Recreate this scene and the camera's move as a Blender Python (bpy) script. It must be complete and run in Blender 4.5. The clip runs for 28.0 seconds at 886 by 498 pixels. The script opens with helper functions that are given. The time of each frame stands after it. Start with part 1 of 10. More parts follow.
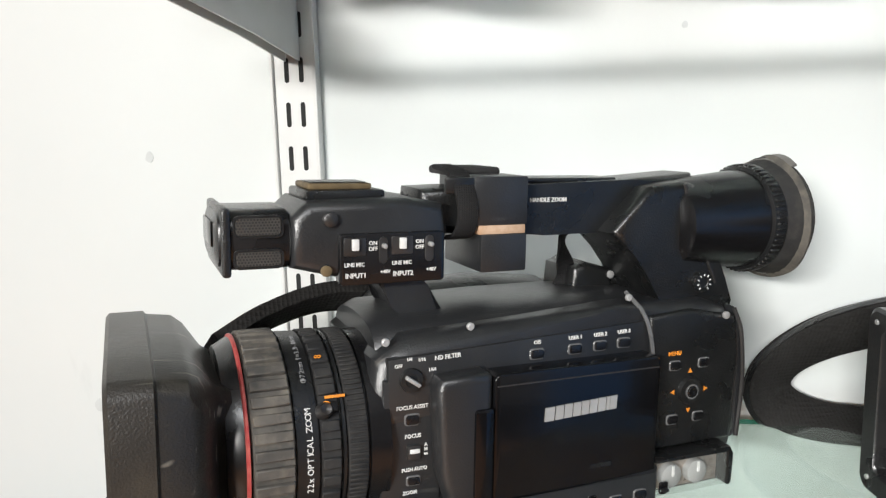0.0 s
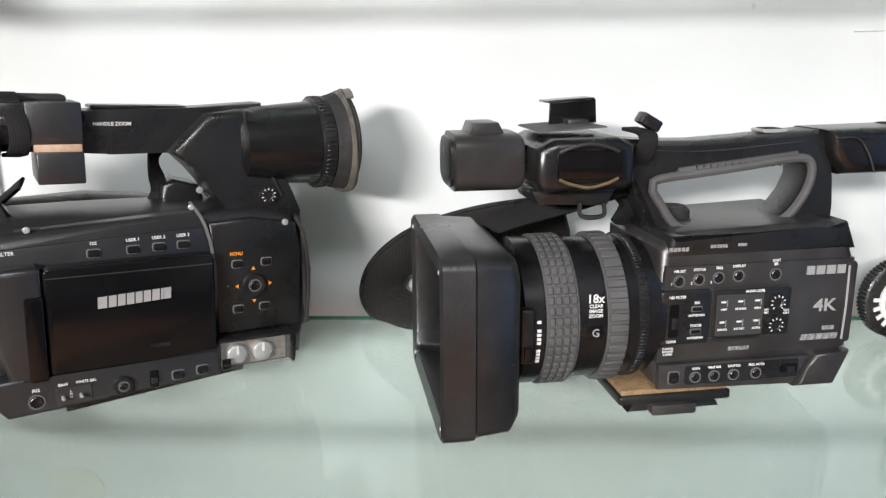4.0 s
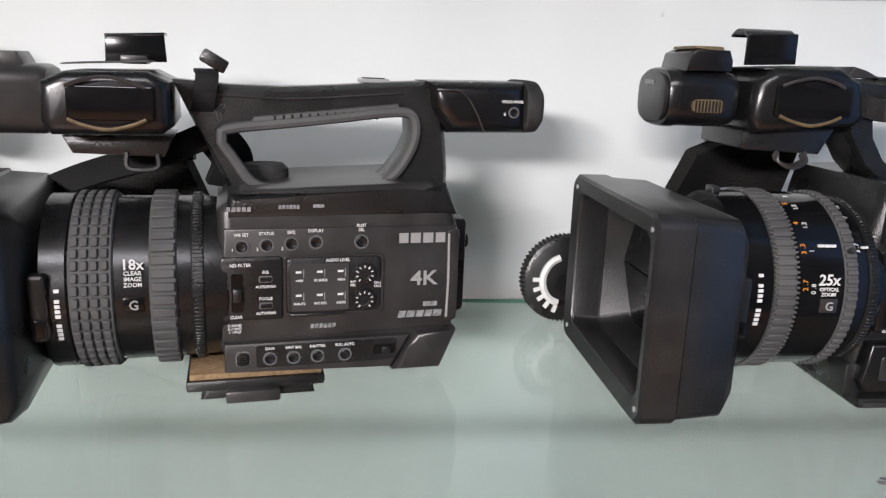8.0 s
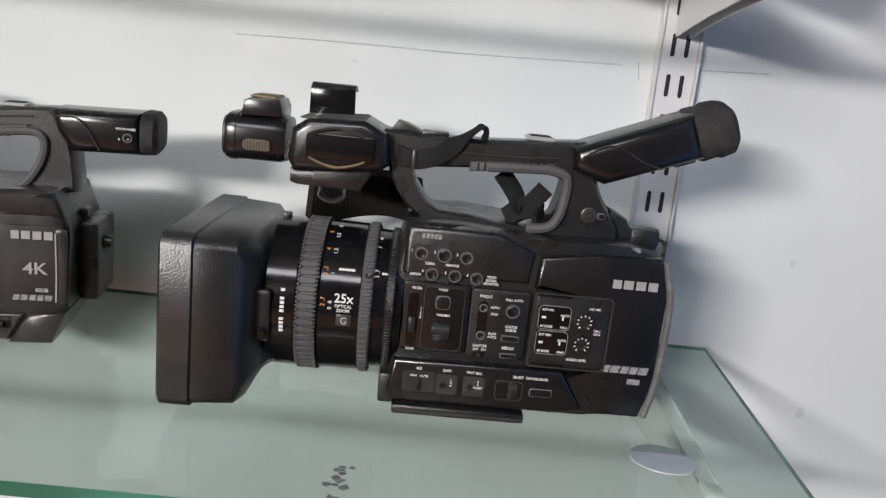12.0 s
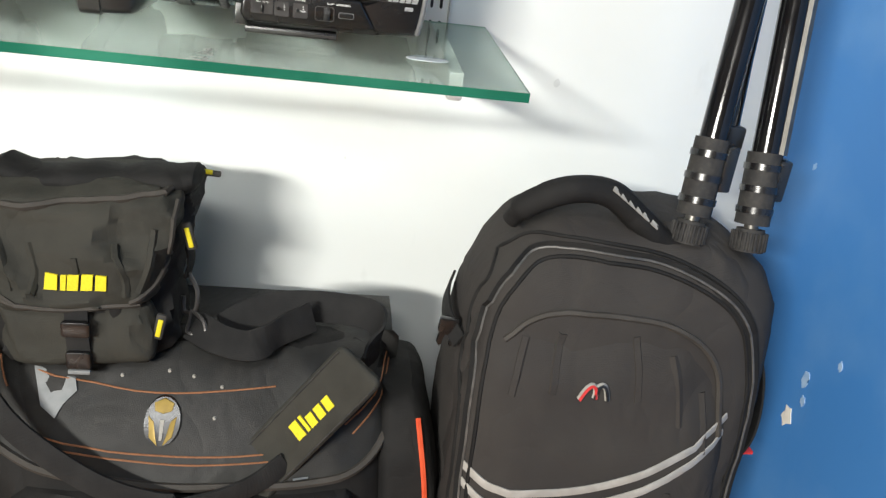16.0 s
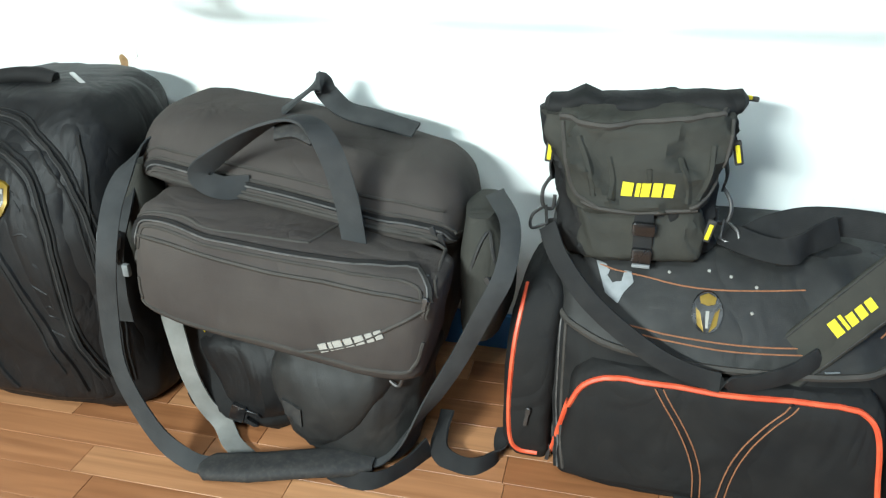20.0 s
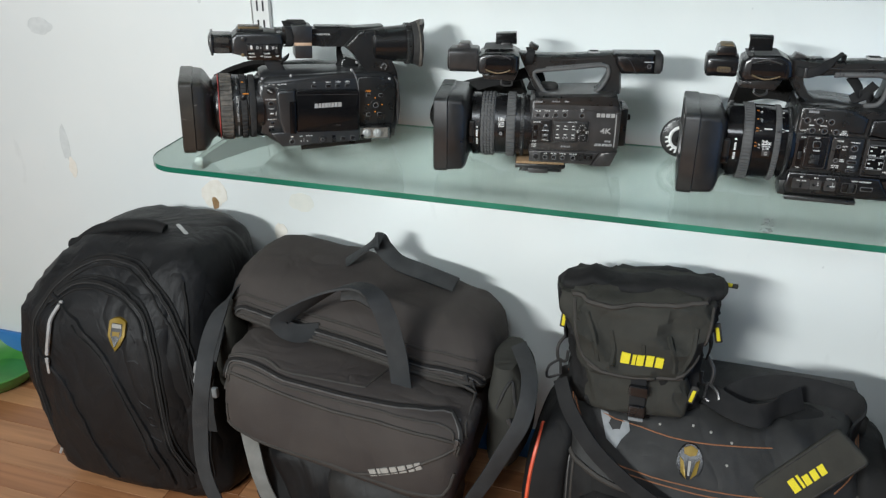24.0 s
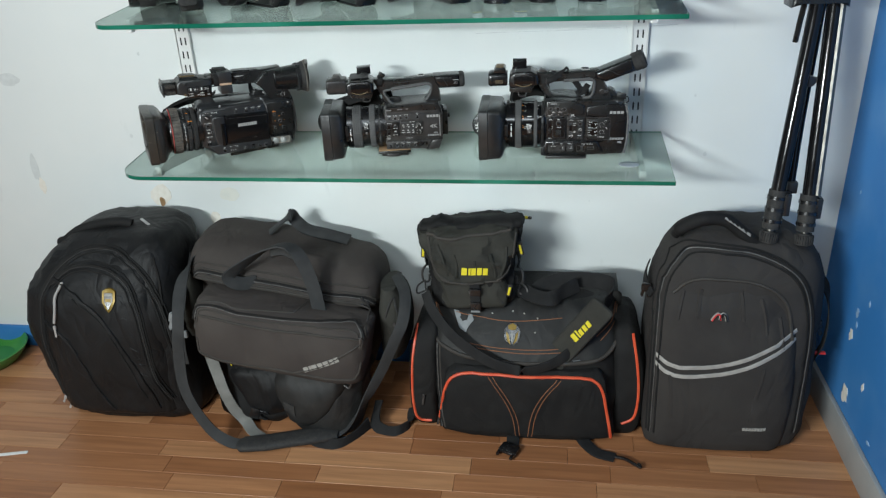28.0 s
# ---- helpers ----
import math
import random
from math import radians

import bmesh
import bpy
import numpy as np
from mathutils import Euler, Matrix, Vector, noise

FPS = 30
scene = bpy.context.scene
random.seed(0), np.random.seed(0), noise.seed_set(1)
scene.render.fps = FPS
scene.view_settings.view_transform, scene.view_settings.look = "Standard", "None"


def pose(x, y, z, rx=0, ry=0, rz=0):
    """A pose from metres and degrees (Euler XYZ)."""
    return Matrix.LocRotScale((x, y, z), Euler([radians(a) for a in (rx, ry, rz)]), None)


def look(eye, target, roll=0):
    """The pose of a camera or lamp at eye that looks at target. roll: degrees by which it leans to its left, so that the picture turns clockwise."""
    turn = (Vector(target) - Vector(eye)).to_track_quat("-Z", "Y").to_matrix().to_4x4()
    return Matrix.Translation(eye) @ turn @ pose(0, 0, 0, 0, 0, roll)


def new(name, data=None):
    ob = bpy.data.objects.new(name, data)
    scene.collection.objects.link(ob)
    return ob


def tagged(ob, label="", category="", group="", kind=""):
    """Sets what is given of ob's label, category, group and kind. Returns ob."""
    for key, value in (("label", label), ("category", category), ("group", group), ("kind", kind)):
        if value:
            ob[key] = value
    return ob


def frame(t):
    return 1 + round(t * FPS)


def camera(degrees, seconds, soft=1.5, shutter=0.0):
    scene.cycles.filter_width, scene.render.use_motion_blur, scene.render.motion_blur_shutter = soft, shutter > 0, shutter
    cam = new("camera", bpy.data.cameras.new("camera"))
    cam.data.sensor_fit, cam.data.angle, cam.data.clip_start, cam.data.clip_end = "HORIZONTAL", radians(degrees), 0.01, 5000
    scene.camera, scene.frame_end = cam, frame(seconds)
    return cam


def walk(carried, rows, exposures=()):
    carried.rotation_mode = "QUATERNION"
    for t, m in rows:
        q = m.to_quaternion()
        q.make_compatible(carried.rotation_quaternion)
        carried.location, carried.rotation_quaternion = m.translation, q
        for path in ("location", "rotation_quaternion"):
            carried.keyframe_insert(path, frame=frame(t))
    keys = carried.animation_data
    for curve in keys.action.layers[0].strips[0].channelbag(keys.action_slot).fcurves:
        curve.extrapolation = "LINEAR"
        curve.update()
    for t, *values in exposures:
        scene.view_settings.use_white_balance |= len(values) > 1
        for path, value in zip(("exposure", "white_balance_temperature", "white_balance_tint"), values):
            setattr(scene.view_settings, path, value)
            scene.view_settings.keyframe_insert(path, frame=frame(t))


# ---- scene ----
cam = camera(59.8, 28.0, soft=1.3)
PATH = [
    (0, (0.221, -0.645, 1.013), (-0.132, 1.296, 0.684), -1.5),
    (0.5, (0.222, -0.651, 1.007), (-0.124, 1.274, 0.588), -1.2),
    (1, (0.227, -0.656, 1.006), (-0.113, 1.263, 0.556), -1.2),
    (1.5, (0.245, -0.664, 1.005), (-0.088, 1.249, 0.526), -1.3),
    (2, (0.284, -0.705, 1.011), (-0.03, 1.211, 0.531), -1.6),
    (2.5, (0.319, -0.72, 1.012), (0.042, 1.202, 0.535), -1.8),
    (3, (0.357, -0.725, 1.013), (0.127, 1.2, 0.523), -1.7),
    (3.5, (0.395, -0.725, 1.01), (0.243, 1.213, 0.541), -1.3),
    (4, (0.447, -0.719, 1.006), (0.385, 1.223, 0.53), -0.5),
    (4.5, (0.505, -0.713, 0.991), (0.469, 1.233, 0.531), -0.3),
    (6.5, (0.595, -0.683, 0.963), (0.635, 1.27, 0.533), 1.9),
    (7, (0.616, -0.681, 0.967), (0.692, 1.266, 0.519), 2.0),
    (7.5, (0.637, -0.673, 0.964), (0.74, 1.271, 0.507), 2.0),
    (8, (0.667, -0.658, 0.968), (0.845, 1.278, 0.498), 2.2),
    (8.5, (0.702, -0.649, 0.967), (0.936, 1.284, 0.511), 2.5),
    (9, (0.739, -0.642, 0.974), (1.032, 1.288, 0.54), 3.2),
    (9.5, (0.802, -0.645, 0.972), (1.084, 1.29, 0.556), 4.0),
    (10, (0.835, -0.666, 0.985), (1.077, 1.279, 0.587), 4.7),
    (10.5, (0.883, -0.685, 0.993), (1.048, 1.266, 0.585), 5.4),
    (11, (0.947, -0.72, 0.988), (1.022, 1.233, 0.565), 5.7),
    (11.5, (0.979, -0.739, 0.998), (1.009, 1.211, 0.555), 5.9),
    (13.5, (1.018, -0.868, 1.047), (1.053, 1.075, 0.575), 6.2),
    (14, (1.027, -0.92, 1.034), (1.15, 1.006, 0.508), 7.1),
    (14.5, (1.063, -0.952, 0.985), (1.27, 0.954, 0.415), 7.7),
    (15, (1.095, -0.994, 0.94), (1.348, 0.88, 0.29), 7.9),
    (15.5, (1.099, -1.054, 0.905), (1.395, 0.791, 0.191), 7.9),
    (16, (1.082, -1.11, 0.899), (1.38, 0.708, 0.12), 7.5),
    (16.5, (1.045, -1.153, 0.892), (1.307, 0.654, 0.076), 6.4),
    (17, (1.002, -1.192, 0.896), (1.221, 0.616, 0.07), 5.2),
    (17.5, (0.959, -1.23, 0.907), (1.106, 0.58, 0.069), 4.5),
    (18, (0.925, -1.253, 0.908), (0.985, 0.55, 0.045), 3.8),
    (18.5, (0.874, -1.277, 0.89), (0.828, 0.5, -0.028), 3.1),
    (19, (0.835, -1.307, 0.858), (0.67, 0.458, -0.068), 2.1),
    (19.5, (0.8, -1.306, 0.861), (0.505, 0.443, -0.061), 0.8),
    (20, (0.758, -1.302, 0.876), (0.336, 0.436, -0.02), -0.6),
    (20.5, (0.738, -1.304, 0.878), (0.18, 0.426, 0.044), -1.7),
    (22.5, (0.705, -1.269, 0.929), (0.151, 0.438, 0.046), -0.5),
    (23, (0.73, -1.288, 0.971), (0.173, 0.414, 0.08), -0.1),
    (23.5, (0.764, -1.327, 1.064), (0.195, 0.385, 0.201), 0.1),
    (24, (0.803, -1.437, 1.177), (0.27, 0.306, 0.353), 0.2),
    (24.5, (0.85, -1.576, 1.254), (0.363, 0.197, 0.467), 0.2),
    (25, (0.875, -1.638, 1.279), (0.455, 0.17, 0.534), 0.1),
    (25.5, (0.875, -1.748, 1.329), (0.56, 0.103, 0.64), -0.0),
    (26, (0.884, -1.859, 1.369), (0.63, 0.016, 0.723), -0.4),
    (26.5, (0.927, -1.921, 1.378), (0.693, -0.055, 0.696), -0.7),
    (27, (0.974, -1.983, 1.364), (0.727, -0.149, 0.606), -1.2),
    (27.5, (0.977, -2.031, 1.373), (0.712, -0.225, 0.557), -1.7),
    (28, (0.999, -2.051, 1.391), (0.719, -0.268, 0.529), -2.6),
]
EXPOSURES = [(0, 0.35, 6500, 10), (1, 0.33, 6450, 10), (1.6, -0.1, 6500, 12), (3, -0.30, 6500, 16), (3.5, 0.3, 6500, 14), (4.5, 0.42, 6500, 14), (7, -0.12, 6500, 18), (9, 0.3, 6500, 18), (11, 0.04, 6500, 17), (14, -0.25, 6600, 12), (15, 0.2, 6500, 10), (16, 0.65, 6750, 8), (17, 0.42, 6400, 6), (18, 0.15, 6300, 9), (18.45, 0.35, 6200, 4), (18.8, 0.9, 6050, -4), (20.5, 1.08, 5850, -4), (22.5, 0.45, 5950, 8), (24, 0.1, 6100, 6), (26, -0.03, 6300, 6), (27, -0.12, 6150, 4), (28, -0.05, 5950, 2)]
walk(cam, [(t, look(eye, target, roll)) for t, eye, target, roll in PATH], EXPOSURES)
# ---- light ----
world = bpy.data.worlds.new("world")
scene.world = world
world.use_nodes = True
wn = world.node_tree
sky = wn.nodes.new("ShaderNodeTexSky")
sky.sky_type, sky.sun_disc = "NISHITA", False
sky.sun_elevation, sky.sun_rotation = radians(40), radians(200)
wn.links.new(sky.outputs[0], wn.nodes["Background"].inputs[0])
wn.nodes["Background"].inputs[1].default_value = 0.08


def area_lamp(name, sx, sy, power, m, colour, spread=180):
    la = bpy.data.lights.new(name, "AREA")
    la.shape, la.size, la.size_y, la.energy, la.color, la.spread = "RECTANGLE", sx, sy, power, colour, radians(spread)
    ob = new(name, la)
    ob.matrix_basis = m
    return ob


# a tube lamp on the wall behind the viewer, and a second one under the ceiling
area_lamp("tube_lamp", 1.0, 0.16, 50, look((-0.6, -3.2, 1.68), (1.5, 0, 0.5)), (1.0, 0.985, 0.95), 125)
area_lamp("ceiling_tube_lamp", 1.5, 0.5, 31, look((0.5, -2.35, 2.72), (0.7, -0.3, 0.3)), (0.96, 0.98, 1.0))
# ---- small building tools ----
LIFT = [0.0]


def thing(name, label, category, m=None, group="", kind=""):
    """An Empty at a thing's base that parents its parts."""
    ob = new(name)
    ob.empty_display_size = 0.05
    if m is not None:
        ob.matrix_basis = m
    return tagged(ob, label, category, group, kind)


def mesh_of(bm, name, material, smooth=True):
    me = bpy.data.meshes.new(name)
    if len(bm.faces) > 1:
        bmesh.ops.recalc_face_normals(bm, faces=bm.faces[:])
    else:
        bm.normal_update()
    bm.to_mesh(me)
    bm.free()
    if material:
        me.materials.append(material)
    if smooth:
        me.shade_smooth()
        me.set_sharp_from_angle(angle=radians(38))
    return me


def part(name, bm, material, parent=None, label="", m=None, smooth=True):
    """Links a bmesh as one mesh object under a thing or a part; LIFT[0] is the height of the thing's base."""
    if LIFT[0]:
        bm.transform(Matrix.Translation((0, 0, -LIFT[0])))
    ob = new(name, mesh_of(bm, name, material, smooth))
    ob.parent = parent
    if m is not None:
        ob.matrix_basis = m
    return tagged(ob, label)


def solo(name, bm, material, label, category, m=None, group="", kind="", smooth=True):
    ob = new(name, mesh_of(bm, name, material, smooth))
    if m is not None:
        ob.matrix_basis = m
    return tagged(ob, label, category, group, kind)


def box(x0, x1, y0, y1, z0, z1, bevel=0.0, seg=2, bm=None):
    out = bmesh.new()
    bmesh.ops.create_cube(out, size=1.0, matrix=Matrix.LocRotScale(
        ((x0 + x1) / 2, (y0 + y1) / 2, (z0 + z1) / 2), None, (x1 - x0, y1 - y0, z1 - z0)))
    if bevel > 0:
        b = min(bevel, 0.49 * min(x1 - x0, y1 - y0, z1 - z0))
        bmesh.ops.bevel(out, geom=out.edges[:], offset=b, segments=seg, profile=0.5, affect="EDGES")
    return add(bm, out)


def add(bm, other, m=None):
    """Adds other to bm and returns it; or other itself where bm is None."""
    if m is not None:
        other.transform(m)
    if bm is None:
        return other
    me = bpy.data.meshes.new("t")
    other.to_mesh(me)
    other.free()
    bm.from_mesh(me)
    bpy.data.meshes.remove(me)
    return bm


def prism(outline, y0, y1, bevel=0.0, seg=2, bm=None, m=None):
    """A polygon in x and z, drawn out from y0 to y1, with rounded edges on both faces."""
    out = bmesh.new()
    front = [out.verts.new((x, y0, z)) for x, z in outline]
    back = [out.verts.new((x, y1, z)) for x, z in outline]
    n = len(outline)
    f0, f1 = out.faces.new(front), out.faces.new(back[::-1])
    for i in range(n):
        out.faces.new((front[i], back[i], back[(i + 1) % n], front[(i + 1) % n]))
    if bevel > 0:
        rim = list({e for f in (f0, f1) for e in f.edges})
        bmesh.ops.bevel(out, geom=rim, offset=bevel, segments=seg, profile=0.5, affect="EDGES")
    big = [f for f in out.faces if len(f.verts) > 4]
    bmesh.ops.triangulate(out, faces=big)
    return add(bm, out, m)


def rounded(x0, x1, z0, z1, r, n=4):
    """The outline of a rectangle with round corners."""
    pts = []
    for cx, cz, a in ((x1 - r, z0 + r, -90), (x1 - r, z1 - r, 0), (x0 + r, z1 - r, 90), (x0 + r, z0 + r, 180)):
        for i in range(n + 1):
            t = radians(a + 90 * i / n)
            pts.append((cx + r * math.cos(t), cz + r * math.sin(t)))
    return pts


def lathe(profile, seg=32, bm=None, m=None, axis="x"):
    """Rows of (along, radius), turned round the x axis (or z)."""
    out = bmesh.new()
    rings = []
    for a, r in profile:
        ring = []
        for i in range(seg):
            t = 2 * math.pi * i / seg
            c, s = r * math.cos(t), r * math.sin(t)
            ring.append(out.verts.new((a, c, s) if axis == "x" else (c, s, a)))
        rings.append(ring)
    for p, q in zip(rings, rings[1:]):
        for i in range(seg):
            out.faces.new((p[i], p[(i + 1) % seg], q[(i + 1) % seg], q[i]))
    out.faces.new(rings[0][::-1])
    out.faces.new(rings[-1])
    bmesh.ops.remove_doubles(out, verts=out.verts[:], dist=1e-6)
    return add(bm, out, m)


def open_lathe(profile, seg=32, bm=None, m=None, axis="x"):
    """The same with the last row joined back to the first: a ring or a cup with thickness."""
    out = bmesh.new()
    rings = []
    for a, r in profile:
        rings.append([out.verts.new((a, r * math.cos(2 * math.pi * i / seg), r * math.sin(2 * math.pi * i / seg)) if axis == "x" else
                                    (r * math.cos(2 * math.pi * i / seg), r * math.sin(2 * math.pi * i / seg), a)) for i in range(seg)])
    for p, q in zip(rings, rings[1:] + rings[:1]):
        for i in range(seg):
            out.faces.new((p[i], p[(i + 1) % seg], q[(i + 1) % seg], q[i]))
    return add(bm, out, m)


def ribs(count, r0, r1, x0, x1, share, bm=None, wide=0.0):
    """Raised bars round the x axis: the ribs of a lens ring."""
    out = bmesh.new()
    for i in range(count):
        t = 2 * math.pi * i / count
        w = math.pi * (r0 + r1) / count * share
        one = box(x0, x1, -w / 2, w / 2, r0 - 0.001, r1, min(0.0006, w / 4), 1)
        add(out, one, Matrix.Rotation(t, 4, "X"))
    return add(bm, out)


def smooth_path(points, n=6):
    """A Catmull-Rom line through the points."""
    pts = [Vector(p) for p in points]
    if len(pts) < 3:
        return pts
    ext = [2 * pts[0] - pts[1]] + pts + [2 * pts[-1] - pts[-2]]
    out = []
    for a, b, c, d in zip(ext, ext[1:], ext[2:], ext[3:]):
        for i in range(n):
            t = i / n
            out.append(0.5 * ((2 * b) + (c - a) * t + (2 * a - 5 * b + 4 * c - d) * t * t + (3 * b - a - 3 * c + d) * t ** 3))
    return out + [pts[-1]]


def tube(points, radius, seg=8, n=6, closed=False, bm=None, m=None, smooth=True):
    """A round bar along a line; radius may be a list, one for each point of the line."""
    pts = smooth_path(points, n) if smooth else [Vector(p) for p in points]
    out, rings, up = bmesh.new(), [], Vector((0, 0, 1))
    k = len(pts)
    for i, p in enumerate(pts):
        if closed:
            d = (pts[(i + 1) % k] - pts[i - 1])
        else:
            d = pts[min(i + 1, k - 1)] - pts[max(i - 1, 0)]
        d.normalize()
        if abs(d.dot(up)) > 0.95:
            up = Vector((0, 1, 0)) if abs(d.y) < 0.8 else Vector((1, 0, 0))
        side = d.cross(up).normalized()
        up = side.cross(d).normalized()
        r = radius if not isinstance(radius, (list, tuple)) else radius[min(len(radius) - 1, round(i * (len(radius) - 1) / max(1, k - 1)))]
        rings.append([out.verts.new(p + r * (math.cos(2 * math.pi * j / seg) * side + math.sin(2 * math.pi * j / seg) * up)) for j in range(seg)])
    pairs = list(zip(rings, rings[1:])) + ([(rings[-1], rings[0])] if closed else [])
    for a, b in pairs:
        for j in range(seg):
            out.faces.new((a[j], a[(j + 1) % seg], b[(j + 1) % seg], b[j]))
    if not closed:
        out.faces.new(rings[0][::-1])
        out.faces.new(rings[-1])
    return add(bm, out, m)


def strap(points, width, thick, side, n=8, bm=None, m=None, twist=0.0):
    """A flat band along a line; side: the way of its width, one for the whole or one a point."""
    pts = smooth_path(points, n)
    sides = side if isinstance(side, list) else [side] * len(points)
    ways = smooth_path(sides, n) if len(sides) > 2 else [Vector(sides[0]).lerp(Vector(sides[-1]), i / (len(pts) - 1)) for i in range(len(pts))]
    out, rings = bmesh.new(), []
    for i, p in enumerate(pts):
        d = (pts[min(i + 1, len(pts) - 1)] - pts[max(i - 1, 0)]).normalized()
        w = Vector(ways[min(i, len(ways) - 1)])
        w = (w - d * w.dot(d))
        w = w.normalized() if w.length > 1e-6 else d.orthogonal().normalized()
        u = d.cross(w).normalized()
        h = width / 2
        rings.append([out.verts.new(p + a * w + b * u) for a, b in
                      ((-h, -thick / 2), (-h * 0.9, -thick * 0.62), (h * 0.9, -thick * 0.62), (h, -thick / 2),
                       (h, thick / 2), (h * 0.9, thick * 0.62), (-h * 0.9, thick * 0.62), (-h, thick / 2))])
    for a, b in zip(rings, rings[1:]):
        for j in range(8):
            out.faces.new((a[j], a[(j + 1) % 8], b[(j + 1) % 8], b[j]))
    out.faces.new(rings[0][::-1])
    out.faces.new(rings[-1])
    return add(bm, out, m)


def squircle(rx, ry, p=3.0, n=32):
    """Points of a rounded rectangle, as pairs."""
    out = []
    for i in range(n):
        t = 2 * math.pi * i / n
        c, s = math.cos(t), math.sin(t)
        out.append((rx * math.copysign(abs(c) ** (2 / p), c), ry * math.copysign(abs(s) ** (2 / p), s)))
    return out


def loft(sections, bm=None, m=None, ends=True):
    """Skin over rings of points, each ring a list of (x, y, z)."""
    out = bmesh.new()
    rings = [[out.verts.new(p) for p in ring] for ring in sections]
    k = len(rings[0])
    for a, b in zip(rings, rings[1:]):
        for j in range(k):
            out.faces.new((a[j], a[(j + 1) % k], b[(j + 1) % k], b[j]))
    if ends:
        out.faces.new(rings[0][::-1])
        out.faces.new(rings[-1])
    return add(bm, out, m)


def writing(words, size, m, material, parent, name="lettering", depth=0.0003, align="LEFT", squeeze=1.0):
    """Words as a thin mesh; they stand in the plane x, z of m, facing -y."""
    cu = bpy.data.curves.new(name, "FONT")
    cu.body, cu.size, cu.extrude, cu.align_x, cu.resolution_u, cu.offset = words, size, depth, align, 2, size * 0.016
    ob = bpy.data.objects.new(name, cu)
    me = bpy.data.meshes.new_from_object(ob)
    bpy.data.objects.remove(ob)
    bpy.data.curves.remove(cu)
    me.transform(Matrix.Translation((0, 0, -LIFT[0])) @ m @ Matrix.Rotation(radians(90), 4, "X") @ Matrix.Diagonal((squeeze, 1, 1, 1)))
    me.materials.clear()
    me.materials.append(material)
    out = new(name, me)
    out.parent = parent
    return out


def mark(widths, height, slant, m, material, parent, name="emblem", gap=0.25):
    """A plain emblem: a row of slanted bars standing in the plane x, z of m."""
    ob, x = None, 0.0
    for w in widths:
        s = slant * height
        ob = part(name + "_bar", prism([(x, 0), (x + w, 0), (x + w + s, height), (x + s, height)], -0.0006, 0.0004, m=m), material, parent, smooth=False)
        x += w * (1 + gap)
    return ob


# ---- materials ----
def material(name, base, rough=0.5, metal=0.0, second=None, mix=0.5, scale=30.0, grain=400.0, bump=0.1, spread=0.12, dust=None, dust_amount=0.0, coat=0.0, spec=0.5):
    """A surface with broad stains, fine grain, uneven gloss and fine relief, in metres."""
    ma = bpy.data.materials.new(name)
    ma.use_nodes = True
    t = ma.node_tree
    n, l = t.nodes, t.links
    b = n["Principled BSDF"]
    co = n.new("ShaderNodeTexCoord")
    big, small = n.new("ShaderNodeTexNoise"), n.new("ShaderNodeTexNoise")
    big.inputs["Scale"].default_value, big.inputs["Detail"].default_value = scale, 5
    small.inputs["Scale"].default_value, small.inputs["Detail"].default_value = grain, 3
    for x in (big, small):
        l.new(co.outputs["Object"], x.inputs["Vector"])
    ramp = n.new("ShaderNodeValToRGB")
    two = second or tuple(min(1, c * 1.35) for c in base)
    ramp.color_ramp.elements[0].position, ramp.color_ramp.elements[1].position = 0.5 - spread, 0.5 + spread + mix * 0.1
    ramp.color_ramp.elements[0].color, ramp.color_ramp.elements[1].color = (*base, 1), (*two, 1)
    l.new(big.outputs["Fac"], ramp.inputs["Fac"])
    colour = ramp.outputs["Color"]
    if dust:
        d = n.new("ShaderNodeTexNoise")
        d.inputs["Scale"].default_value, d.inputs["Detail"].default_value = scale * 2.7, 8
        l.new(co.outputs["Object"], d.inputs["Vector"])
        r2 = n.new("ShaderNodeMapRange")
        r2.inputs["From Min"].default_value, r2.inputs["From Max"].default_value, r2.inputs["To Max"].default_value = 0.48, 0.8, dust_amount
        l.new(d.outputs["Fac"], r2.inputs["Value"])
        mx = n.new("ShaderNodeMixRGB")
        mx.inputs["Color2"].default_value = (*dust, 1)
        l.new(r2.outputs[0], mx.inputs["Fac"])
        l.new(colour, mx.inputs["Color1"])
        colour = mx.outputs[0]
    l.new(colour, b.inputs["Base Color"])
    mr = n.new("ShaderNodeMapRange")
    mr.inputs["To Min"].default_value, mr.inputs["To Max"].default_value = max(0.02, rough - 0.1), min(1, rough + 0.1)
    l.new(big.outputs["Fac"], mr.inputs["Value"])
    l.new(mr.outputs[0], b.inputs["Roughness"])
    b.inputs["Metallic"].default_value = metal
    b.inputs["Specular IOR Level"].default_value = spec
    b.inputs["Coat Weight"].default_value = coat
    if bump:
        bp = n.new("ShaderNodeBump")
        bp.inputs["Strength"].default_value, bp.inputs["Distance"].default_value = bump, 0.001
        l.new(small.outputs["Fac"], bp.inputs["Height"])
        l.new(bp.outputs[0], b.inputs["Normal"])
    return ma


